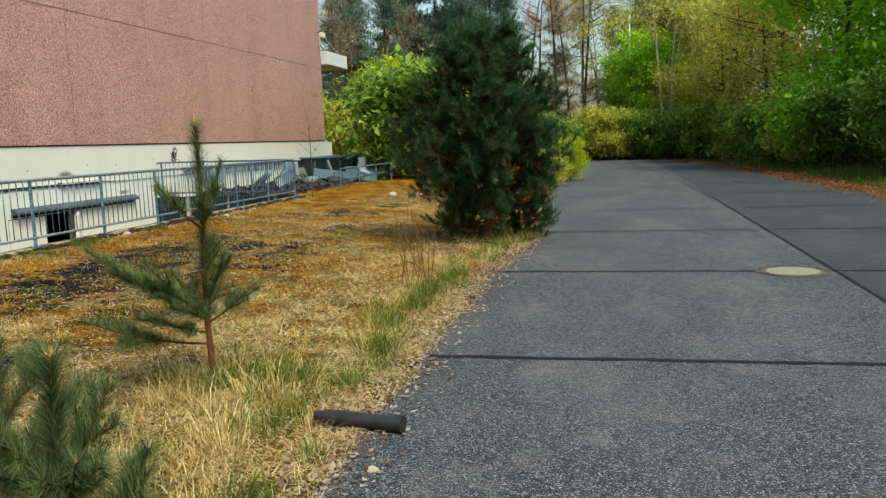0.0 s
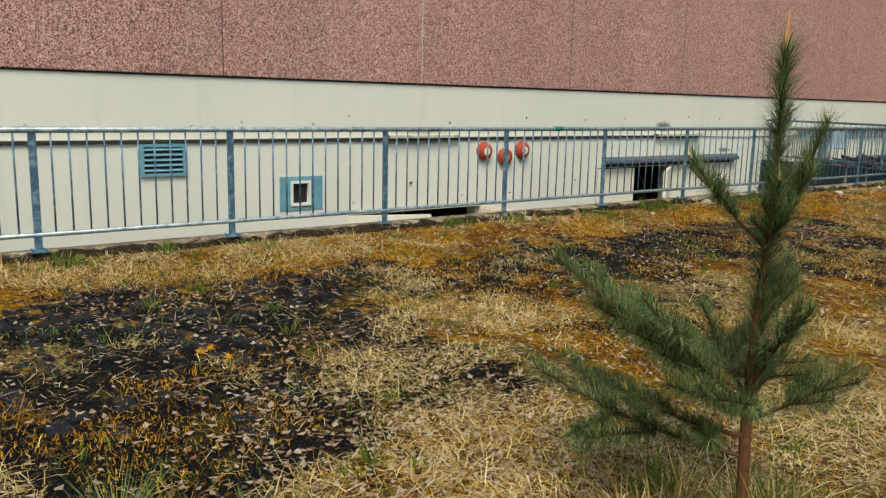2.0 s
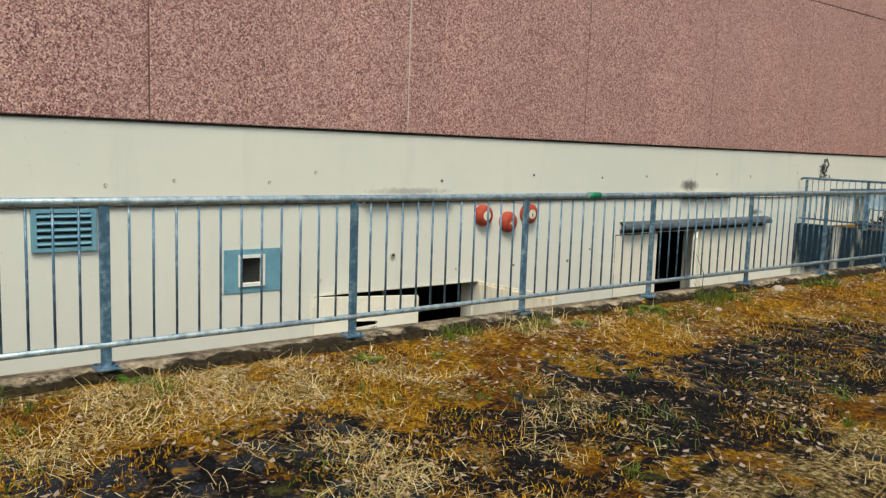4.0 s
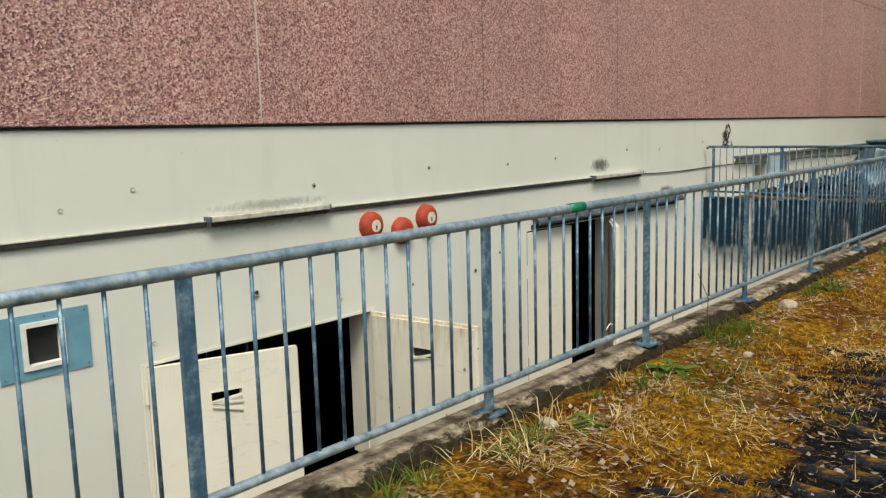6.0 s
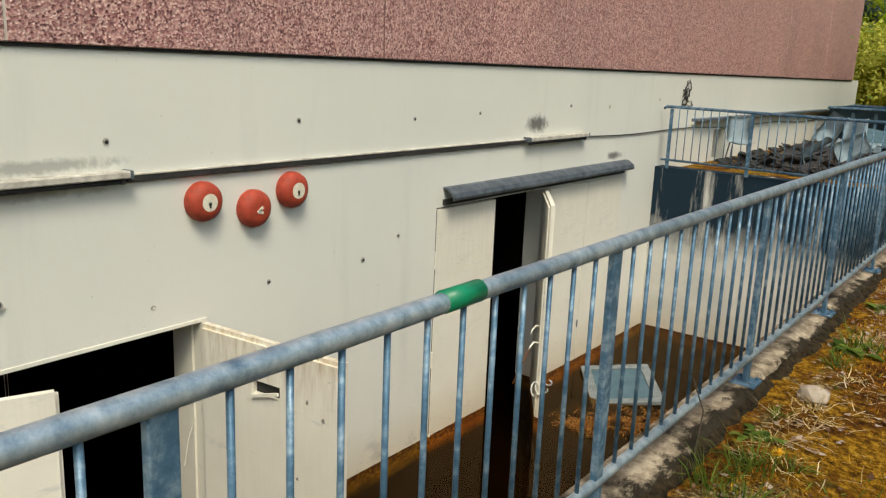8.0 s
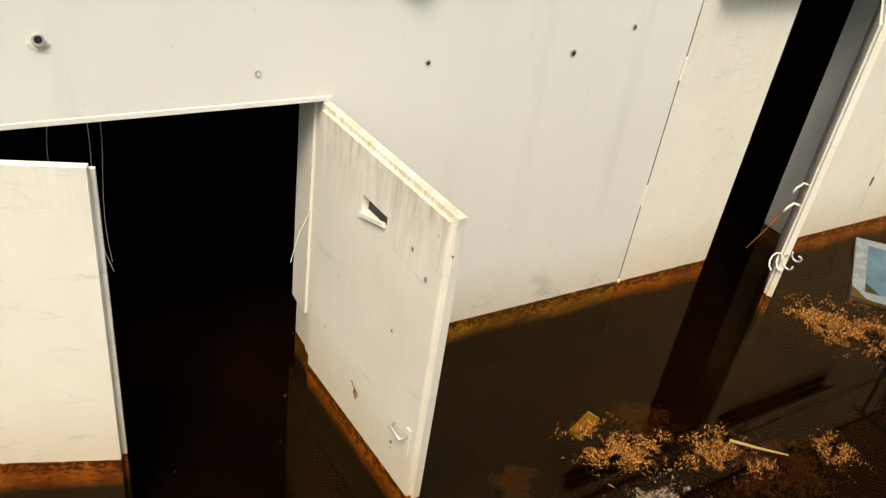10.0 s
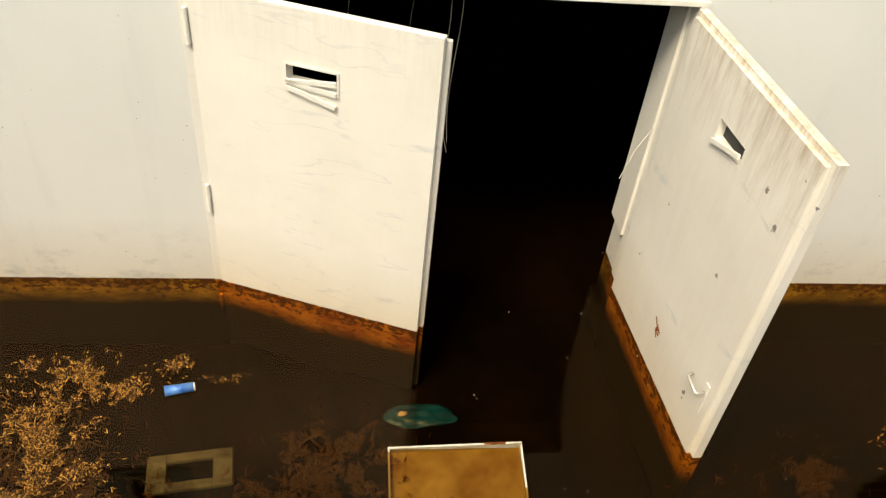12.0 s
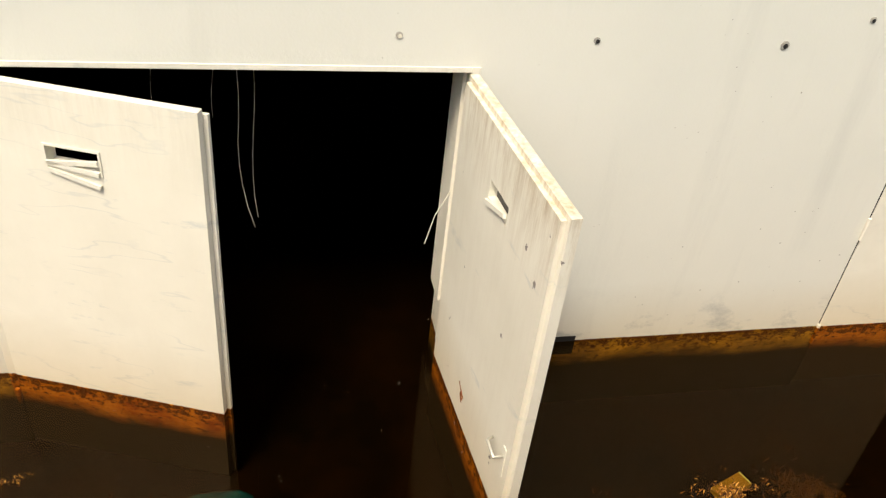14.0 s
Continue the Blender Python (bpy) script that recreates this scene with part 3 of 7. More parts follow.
def build_walls():
    ob = holed_wall("wall_base", WALL, WALL - 0.32, [-20, CORNER + 0.9], [-3.3, 1.47], [D1, D2, SLIT, D3], WHITE_WALL)
    tagged(ob, "off-white rendered basement wall with rusty tide mark", "wall", kind="structure")
    # pink panels
    up = thing("wall_upper", (WALL, 0, 1.47), "pink exposed aggregate concrete panel facade", "facade", kind="structure")
    edges = [-20.2, -16.92, -13.64, -10.36, -7.08, -3.8, -0.52, 2.76, 6.04, 9.3, 12.6, 15.85, 19.05, 22.25, 25.4, 28.9, CORNER]
    for z0, z1 in ((1.47, 4.42), (4.435, 7.5)):
        for a, b in zip(edges[:-1], edges[1:]):
            bm = B()
            block(bm, WALL - 0.25, WALL + 0.035, a + 0.009, b - 0.009, z0, z1, 0.006)
            part("panel", bm, PINK, up).matrix_parent_inverse = up.matrix_world.inverted()
    for k, y in enumerate(edges[1:-1]):
        bm = B()
        block(bm, WALL - 0.1, WALL + 0.028, y - 0.0092, y + 0.0092, 1.475, 7.45)
        part("joint", bm, CAULK if k == 8 else CAULK_DARK, up).matrix_parent_inverse = up.matrix_world.inverted()
    bm = B()
    block(bm, WALL - 0.2, WALL + 0.022, -20, CORNER - 0.01, 4.41, 4.445)
    part("joint", bm, DARK, up).matrix_parent_inverse = up.matrix_world.inverted()
    # dark strip in place of the shadow line under the overhanging panels
    bm = B()
    block(bm, WALL - 0.2, WALL + 0.012, -20, CORNER - 0.02, 1.445, 1.468)
    part("drip_edge", bm, DARK, up).matrix_parent_inverse = up.matrix_world.inverted()
    # north gable, roof and the closed rear of the building
    bm = B()
    block(bm, -40, WALL - 0.25, CORNER - 0.3, CORNER, -0.5, 7.5)
    tagged(part("wall_north", bm, PINK), "pink gable wall of the hall", "wall", kind="structure")
    bm = B()
    block(bm, -40, WALL + 0.12, -20.2, CORNER + 0.05, 7.5, 8.6, 0.02)
    tagged(part("roof", bm, m_plain("roof_edge", (0.3, 0.3, 0.3), (0.2, 0.2, 0.2))), "deep grey sheet metal fascia round the flat roof", "roof", kind="structure")
    # flooded basement room behind the doors, its darkness put into the plaster colour
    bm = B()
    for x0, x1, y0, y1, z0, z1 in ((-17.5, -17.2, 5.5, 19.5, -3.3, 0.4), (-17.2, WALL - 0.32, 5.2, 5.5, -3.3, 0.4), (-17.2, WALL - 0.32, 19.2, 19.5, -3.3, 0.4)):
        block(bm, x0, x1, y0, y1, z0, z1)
    tagged(part("wall_basement", bm, DARK_ROOM), "walls of the flooded basement, coloured dark for the unlit room", "wall", kind="structure")
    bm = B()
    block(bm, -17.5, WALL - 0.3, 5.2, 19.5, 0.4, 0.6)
    tagged(part("ceiling", bm, DARK_ROOM), "basement ceiling, coloured dark for the unlit room", "ceiling", kind="structure")


build_walls()


# ---- railing ----
def build_rail():
    posts = [-6.3, -4.75, -3.2, -1.65, -0.1, 1.4, 2.94, 4.49, 6.08, 7.65, 9.235, 10.83, 12.39, 13.95, 15.55, 17.2, 18.85]
    X, TOP, BOT = -7.7, 0.925, 0.13
    rail = thing("railing", (X, 7.65, 0.0), "weathered galvanised steel railing with vertical bars", "railing")
    inv = rail.matrix_world.inverted()

    def add(name, bm, mat=GALV, smooth=False, label=""):
        o = part(name, bm, mat, rail, label, smooth)
        o.matrix_parent_inverse = inv
        return o

    add("handrail", tube(B(), [(X, -7.0, TOP), (X, 18.85, TOP)], 0.024, 14), RAIL_TOP, smooth=True)
    add("bottom_rail", tube(B(), [(X, -7.0, BOT), (X, 18.85, BOT)], 0.019, 12), RAIL_TOP, smooth=True)
    n = 0
    for k, y in enumerate(posts):
        bm = B()
        block(bm, X - 0.011, X + 0.011, y - 0.028, y + 0.028, 0.006, TOP - 0.012, 0.003)
        add("post", bm)
        bm = B()
        block(bm, X - 0.06, X + 0.06, y - 0.065, y + 0.065, -0.004, 0.01, 0.002)
        for dx, dy in ((-0.04, -0.045), (0.04, -0.045), (0.04, 0.045), (-0.04, 0.045)):
            rod(bm, (X + dx, y + dy, 0.01), (X + dx, y + dy, 0.022), 0.009, seg=6)
        add("base_plate", bm)
        if k + 1 < len(posts):
            gap = posts[k + 1] - y
            m = round(gap / 0.128)
            for i in range(1, m):
                yy = y + gap * i / m
                add("bar", rod(B(), (X, yy, BOT), (X, yy, TOP - 0.01), 0.0075, seg=8), smooth=True)
    # return along the end wall of the pit
    Y = 18.95
    add("handrail", tube(B(), [(X, 18.85, TOP), (X - 0.05, Y, TOP), (WALL + 0.1, Y + 0.1, TOP + 0.03), (WALL + 0.06, Y + 0.1, TOP)], 0.022, 12), smooth=True)
    add("bottom_rail", tube(B(), [(X, 18.85, BOT), (X - 0.05, Y, BOT), (WALL + 0.08, Y + 0.1, BOT + 0.02)], 0.018, 10), smooth=True)
    for i in range(31):
        x = X - 0.12 - i * 0.122
        y = Y + 0.1 * (i / 31)
        if i in (9, 20, 30):
            bm = B()
            block(bm, x - 0.025, x + 0.025, y - 0.01, y + 0.01, 0.02, TOP)
            add("post", bm)
        else:
            add("bar", rod(B(), (x, y, BOT), (x, y, TOP), 0.0075, seg=8), smooth=True)
    # strip of green tape round the handrail
    bm = B()
    rod(bm, (X, 8.36, TOP + 0.002), (X, 8.5, TOP + 0.002), 0.027, seg=14)
    t = part("tape", bm, GREEN_TAPE, None, smooth=True)
    tagged(t, "strip of green tape wrapped round the steel handrail", "tape")


build_rail()


# ---- doors ----
def door_body(d, w, h, sgn, slot=None, lip=0.025, mat=None):
    """Leaf along local +y (sgn 1) or -y (sgn -1), outer face at local x = 0, rebated lip along the free edge and top."""
    mat = mat or STEEL_WHITE
    bm = B()
    s = sgn
    if slot:
        y0, y1, z0, z1 = slot
        for a, b, c, e in ((0, y0, 0, h), (y1, w, 0, h), (y0, y1, 0, z0), (y0, y1, z1, h)):
            block(bm, -0.05, 0.0, s * a, s * b, c, e)
    else:
        block(bm, -0.05, 0.0, 0, s * w, 0, h, 0.002)
    part("panel", bm, mat, d)
    bm = B()
    block(bm, -0.075, -0.05, s * 0.03, s * (w + lip), 0, h - 0.03, 0.002)
    if slot:
        bm.free()
        bm = B()
        y0, y1, z0, z1 = slot
        for a, b, c, e in ((0.03, y0, 0, h - 0.03), (y1, w + lip, 0, h - 0.03), (y0, y1, 0, z0), (y0, y1, z1, h - 0.03)):
            block(bm, -0.075, -0.0502, s * a, s * b, c, e)
    part("rebate", bm, mat, d)


def build_doors():
    z0, top = -3.1, -0.56
    h = top - z0
    # double door of the basement: frame
    fr = thing("door_frame_1", (WALL, D1[0], z0), "white painted steel frame of the double door", "door frame", kind="structure")
    fi = fr.matrix_world.inverted()
    for y0, y1, za, zb in ((D1[0] - 0.035, D1[0] + 0.012, z0, D1[3] + 0.018), (D1[1] - 0.012, D1[1] + 0.035, z0, D1[3] + 0.018), (D1[0] + 0.012, D1[1] - 0.012, D1[3] - 0.012, D1[3] + 0.018)):
        bm = B()
        block(bm, WALL - 0.1, WALL + 0.006, y0, y1, za, zb, 0.002)
        part("frame", bm, STEEL_WHITE, fr).matrix_parent_inverse = fi
    bm = B()
    block(bm, WALL - 0.34, WALL - 0.1, D1[1] - 0.03, D1[1] - 0.001, -2.2, D1[3] - 0.012)
    part("jamb_lining", bm, STEEL_WHITE, fr, "broken white jamb lining").matrix_parent_inverse = fi
    # left leaf, ajar
    a = 20.0
    d = thing("door_1", (WALL + 0.012, 7.985, z0), "white steel door leaf standing ajar over the water", "door", kind="structure")
    d.matrix_world = pose(WALL + 0.015, 7.99, z0, 0, 0, -a)
    door_body(d, 1.31, h, 1, (0.515, 0.785, 2.135, 2.235))
    slot_parts(d, 1, 0.515, 0.785, 2.135, 2.235)
    for z in (2.33, 1.24, 0.35):
        bm = B()
        rod(bm, (0.012, -0.012, z - 0.1), (0.012, -0.012, z + 0.1), 0.013, seg=10)
        rod(bm, (0.012, -0.012, z - 0.004), (0.012, -0.012, z + 0.004), 0.0145, seg=10)
        part("hinge", bm, STEEL_WHITE, d, smooth=False)
    # right leaf, wide open
    e = thing("door_2", (WALL + 0.015, 10.61, z0), "white steel door leaf standing wide open over the water", "door", kind="structure")
    e.matrix_world = pose(WALL + 0.02, 10.638, z0, 0, 0, 94.8)
    door_body(e, 1.39, h + 0.012, -1, (0.56, 0.83, 2.14, 2.245), -0.035, STEEL_GRIMY)
    slot_parts(e, -1, 0.56, 0.83, 2.14, 2.245, back=True)
    for z in (2.33, 1.24):
        part("hinge", rod(B(), (0.012, 0.012, z - 0.1), (0.012, 0.012, z + 0.1), 0.013, seg=10), STEEL_WHITE, e)
    # lever handle on a long plate, on the inner face
    bm = B()
    block(bm, -0.082, -0.0752, -1.31, -1.27, 0.87, 1.08, 0.002)
    part("handle_plate", bm, STEEL_WHITE, e)
    bm = tube(B(), [(-0.08, -1.29, 1.02), (-0.135, -1.29, 1.02), (-0.135, -1.18, 1.03), (-0.1, -1.165, 1.03)], 0.009, 8)
    part("handle", bm, m_plain("dull_aluminium", (0.6, 0.58, 0.5), (0.45, 0.44, 0.4), 20, 0.4, 0.5), e, smooth=True)


def slot_parts(d, s, y0, y1, z0, z1, back=False):
    """Broken louvre in the letterbox-sized slot."""
    f = -0.076 if back else 0.001
    k = -1 if back else 1
    bm = B()
    for a, b, c, e in ((y0 - 0.012, y1 + 0.012, z1, z1 + 0.012), (y0 - 0.012, y1 + 0.012, z0 - 0.03, z0 - 0.018), (y0 - 0.012, y0, z0 - 0.018, z1), (y1, y1 + 0.012, z0 - 0.018, z1)):
        block(bm, f, f + k * 0.006, s * a, s * b, c, e)
    if back:
        bm.free()
        bm = B()
        # black plate stands in for the shade inside the slot
        block(bm, -0.03, -0.02, s * (y0 - 0.005), s * (y1 + 0.005), z0 - 0.005, z1 + 0.005)
        part("shade_backing", bm, BLACK, d)
    else:
        part("slot_frame", bm, STEEL_WHITE, d)
    for dz, rot in ((0.02, 16),) if back else ((0.03, 8), (0.0, -6), (-0.055, -14)):
        bm = B()
        c = Matrix.Translation((f + k * 0.012, s * (y0 + y1) / 2, z0 + dz)) @ Euler((radians(rot * s), 0, 0)).to_matrix().to_4x4()
        block(bm, -0.008, 0.008, -(y1 - y0) / 2, (y1 - y0) / 2, -0.012, 0.012, m=c)
        part("louvre", bm, STEEL_WHITE, d, "bent louvre slat")


def build_second_door():
    z0, h = -3.1, 3.08
    d = thing("door_3", (WALL, 13.5, z0), "closed narrow leaf of a white steel door", "door", kind="structure")
    d.matrix_world = pose(WALL + 0.006, 13.511, z0)
    door_body(d, 1.08, h, 1)
    # added dark strip makes the lit hinge gap read as a dark line
    bm = B()
    block(bm, -0.03, -0.006, -0.0105, -0.0005, 0, h)
    part("gasket", bm, DARK, d, "dark strip filling the hinge seam")
    for z in (2.55, 1.45, 0.5):
        part("hinge", rod(B(), (0.01, -0.014, z - 0.09), (0.01, -0.014, z + 0.09), 0.013, seg=10), STEEL_WHITE, d)
    e = thing("door_4", (WALL, 15.75, z0), "white steel door leaf standing ajar, chained at the edge", "door", kind="structure")
    e.matrix_world = pose(WALL + 0.02, 15.74, z0, 0, 0, 34)
    door_body(e, 1.19, h, -1, None, -0.03)
    part("handle", tube(B(), [(-0.07, -1.12, 1.46), (-0.13, -1.13, 1.47), (-0.17, -1.18, 1.44), (-0.19, -1.2, 1.4)], 0.011, 8), STEEL_WHITE, e, smooth=True)
    part("handle", tube(B(), [(-0.07, -1.12, 1.66), (-0.12, -1.13, 1.67), (-0.16, -1.17, 1.63), (-0.18, -1.19, 1.58)], 0.009, 8), STEEL_WHITE, e, smooth=True)
    part("rod", tube(B(), [(-0.19, -1.2, 1.4), (-0.27, -1.28, 1.22), (-0.36, -1.36, 1.04)], 0.006, 6), RUST, e, "thin rusty rod hanging from the lever", smooth=True)
    rng = random.Random(4)
    bm = B()
    for k in range(4):
        c = Vector((-0.09 + 0.05 * k, -1.19 + rng.uniform(-0.03, 0.05), 1.0 + rng.uniform(-0.05, 0.05)))
        tube(bm, [c + Vector((0.045 * math.cos(q + k), 0.03 * math.sin(q), 0.06 * math.sin(q + k) - 0.012 * q)) for q in np.linspace(0, 4.6, 8)], 0.008, 6)
    part("tie", bm, m_plain("white_plastic", (0.75, 0.75, 0.7), (0.6, 0.6, 0.55)), e, "knotted white plastic ties")
    for name, y0, y1 in (("door_5", 15.8, 16.8), ("door_6", 16.81, 17.85)):
        f = thing(name, (WALL, y0, z0), "closed white steel door panel at the wall", "door", kind="structure")
        bm = B()
        block(bm, 0.001, 0.018, 0, y1 - y0, 0, h, 0.003)
        part("panel", bm, STEEL_WHITE, f)
        part("latch", rod(B(), (0.03, y1 - y0 - 0.03, 1.05), (0.03, y1 - y0 - 0.03, 1.15), 0.01, seg=8), DARK_STEEL, f)
    # weather rail above the doors
    c = thing("door_canopy", (WALL, 13.6, 0.08), "dark weathered steel canopy strip above the door", "canopy")
    bm = B()
    prof = [(0.0, 0.13), (0.05, 0.125), (0.13, 0.075), (0.15, 0.03), (0.14, 0.0), (0.125, 0.0), (0.13, 0.03), (0.11, 0.065), (0.04, 0.105), (0.0, 0.11)]
    ends = [[bm.verts.new((x, y, z)) for x, z in prof] for y in (0.0, 4.35)]
    n = len(prof)
    for k in range(n):
        bm.faces.new((ends[0][k], ends[0][(k + 1) % n], ends[1][(k + 1) % n], ends[1][k]))
    bm.faces.new(ends[0][::-1])
    bm.faces.new(ends[1])
    bmesh.ops.recalc_face_normals(bm, faces=bm.faces)
    part("hood", bm, m_plain("weathered_zinc", (0.15, 0.17, 0.19), (0.05, 0.06, 0.075), 6, 0.45, 0.4), c)
    for y in np.arange(0.2, 4.3, 0.5):
        part("screw", rod(B(), (0.05, y, 0.118), (0.05, y, 0.132), 0.01, seg=6), DARK_STEEL, c)
    bm = B()
    block(bm, 0.0, 0.03, 0.0, 4.3, -0.06, 0.0)
    part("rail", bm, DARK, c)


build_doors()
build_second_door()



# ---- things on the wall ----
def bell(y, z, look_at, style):
    b = thing("alarm_bell", (WALL, y, z), "round faded red alarm bell on the white wall", "alarm bell", "alarm bells on the wall")
    bm = B()
    prof = [(0.0, 0.148), (0.04, 0.15), (0.075, 0.14), (0.105, 0.105), (0.112, 0.08), (0.11, 0.0)]
    rings = []
    for x, r in prof:
        rings.append([bm.verts.new((x, r * math.cos(a), r * math.sin(a))) for a in np.linspace(0, 2 * math.pi, 28, endpoint=False)])
    prof2 = prof
    for p, q in zip(rings[:-1], rings[1:]):
        for k in range(28):
            bm.faces.new((p[k], p[(k + 1) % 28], q[(k + 1) % 28], q[k]))
    bmesh.ops.remove_doubles(bm, verts=bm.verts, dist=0.0005)
    bmesh.ops.recalc_face_normals(bm, faces=bm.faces)
    part("gong", bm, RED, b, smooth=True)
    bm = B()
    rod(bm, (-0.005, 0, 0), (0.012, 0, 0), 0.13, seg=20)
    part("back_plate", bm, DARK_STEEL, b)
    if style == 0:
        part("label", rod(B(), (0.111, -0.0, 0.0), (0.1145, 0.0, 0.0), 0.066, seg=24), LABEL, b)
        bm = B()
        rod(bm, (0.114, 0, -0.01), (0.117, 0, -0.01), 0.013, seg=12)
        block(bm, 0.114, 0.117, -0.008, 0.008, -0.04, -0.01)
        part("keyhole", bm, BLACK, b)
    else:
        bm = B()
        block(bm, 0.108, 0.116, -0.035, 0.03, -0.012, 0.01, m=Euler((0.7, 0, 0)).to_matrix().to_4x4())
        block(bm, 0.108, 0.116, -0.012, 0.035, -0.03, -0.008, m=Euler((-0.3, 0, 0)).to_matrix().to_4x4())
        part("label", bm, LABEL, b, "torn paper label")
    part("screw", rod(B(), (0.114, 0, 0.0), (0.121, 0, 0.0), 0.006, seg=8), DARK_STEEL, b)
    return b


bell(10.63, 0.385, 0, 0)
bell(11.1, 0.28, 0, 1)
bell(11.5, 0.39, 0, 0)


def blue_panel():
    p = thing("slit_window", (WALL, 7.18, -0.17), "small white framed window set in a blue sheet", "window")
    bm = B()
    y0, y1, z0, z1 = 6.85, 7.54, -0.42, 0.075
    a, b, c, e = 7.03, 7.33, -0.34, 0.0
    for q in ((y0, a, z0, z1), (b, y1, z0, z1), (a, b, z0, c), (a, b, e, z1)):
        block(bm, 0.002, 0.012, q[0] - 7.18, q[1] - 7.18, q[2] + 0.17, q[3] + 0.17)
    part("sheet", bm, BLUE, p, "blue-grey painted sheet metal")
    bm = B()
    for q in ((a - 0.012, a + 0.025, c - 0.012, e + 0.012), (b - 0.025, b + 0.012, c - 0.012, e + 0.012), (a + 0.025, b - 0.025, c - 0.012, c + 0.025), (a + 0.025, b - 0.025, e - 0.025, e + 0.012)):
        block(bm, -0.05, 0.03, q[0] - 7.18, q[1] - 7.18, q[2] + 0.17, q[3] + 0.17)
    part("frame", bm, m_plain("white_plastic_frame", (0.78, 0.77, 0.72), (0.66, 0.65, 0.6)), p, "white frame")
    # black sheet stands in for the darkness inside the slit opening
    bm = B()
    block(bm, -0.045, -0.035, a + 0.025 - 7.18, b - 0.025 - 7.18, c + 0.025 + 0.17, e - 0.025 + 0.17)
    part("pane", bm, BLACK, p, "black sheet for the shade inside the opening")
    for dy, dz in ((-0.3, 0.21), (0.33, 0.21), (-0.3, -0.22), (0.33, -0.22), (0.02, 0.215)):
        part("rivet", rod(B(), (0.012, dy, dz), (0.017, dy, dz), 0.008, seg=8), DARK_STEEL, p)
    g = thing("vent_grille", (WALL, 5.2, 0.36), "blue-grey louvred vent grille on the wall", "vent")
    bm = B()
    for q in ((-0.3, -0.25, -0.21, 0.21), (0.25, 0.3, -0.21, 0.21), (-0.25, 0.25, 0.17, 0.21), (-0.25, 0.25, -0.21, -0.17)):
        block(bm, 0.0, 0.035, *q)
    part("frame", bm, BLUE, g)
    bm = B()
    # black plate stands in for the shade behind the slats
    block(bm, 0.001, 0.006, -0.25, 0.25, -0.17, 0.17)
    part("shade_backing", bm, BLACK, g)
    for z in np.linspace(-0.13, 0.14, 5):
        bm = B()
        block(bm, -0.024, 0.024, -0.25, 0.25, -0.006, 0.006, m=Matrix.Translation((0.026, 0, z)) @ Euler((0, radians(35), 0)).to_matrix().to_4x4())
        part("slat", bm, BLUE, g)


blue_panel()


def lamps():
    white = m_plain("grimy_white_lamp_housing", (0.62, 0.59, 0.52), (0.3, 0.27, 0.22), 9, 0.6)
    for y0, y1, z in ((8.65, 10.02, 0.62), (15.12, 16.57, 0.61)):
        f = thing("strip_lamp", (WALL, (y0 + y1) / 2, z), "grimy unlit fluorescent strip lamp on the wall", "lamp", "strip lamps on the wall")
        L = (y1 - y0) / 2
        bm = B()
        block(bm, 0.0, 0.1, -L, L, -0.005, 0.045, 0.008)
        part("housing", bm, white, f)
        # tube and sockets coloured dark for the shadow on the lamp's underside
        part("tube", rod(B(), (0.06, -L + 0.05, -0.025), (0.06, L - 0.05, -0.025), 0.018, seg=10), DARK, f, smooth=True)
        for s in (-1, 1):
            bm = B()
            block(bm, 0.04, 0.08, s * (L - 0.05) - 0.012, s * (L - 0.05) + 0.012, -0.045, 0.0)
            part("socket", bm, DARK, f)
            bm = B()
            block(bm, 0.002, 0.102, s * L - 0.012, s * L + 0.012, -0.007, 0.047)
            part("end_cap", bm, DARK_STEEL, f)
    # dark strip paints the shadow gap; the pale lid is the wall's ledge
    c = thing("cable_duct", (WALL, 5.0, 0.6), "pale ledge along the wall, its shadow gap a dark strip", "cable duct")
    for y0, y1 in ((-19, 8.65), (10.02, 15.12)):
        bm = B()
        block(bm, 0.0, 0.03, y0 - 5, y1 - 5, -0.022, 0.022, 0.004)
        part("duct", bm, DARK, c)
        bm = B()
        block(bm, 0.0, 0.034, y0 - 5, y1 - 5, 0.022, 0.034, 0.002)
        part("lid", bm, white, c)
    w = thing("cable", (WALL, 16.6, 0.6), "thin black cable along the wall", "cable")
    pts = [(0.015, t, 0.0 - 0.02 * math.sin(t * 1.3) - 0.01 * t) for t in np.linspace(0, 15.5, 30)]
    part("wire", tube(B(), pts, 0.008, 6), BLACK, w)


lamps()


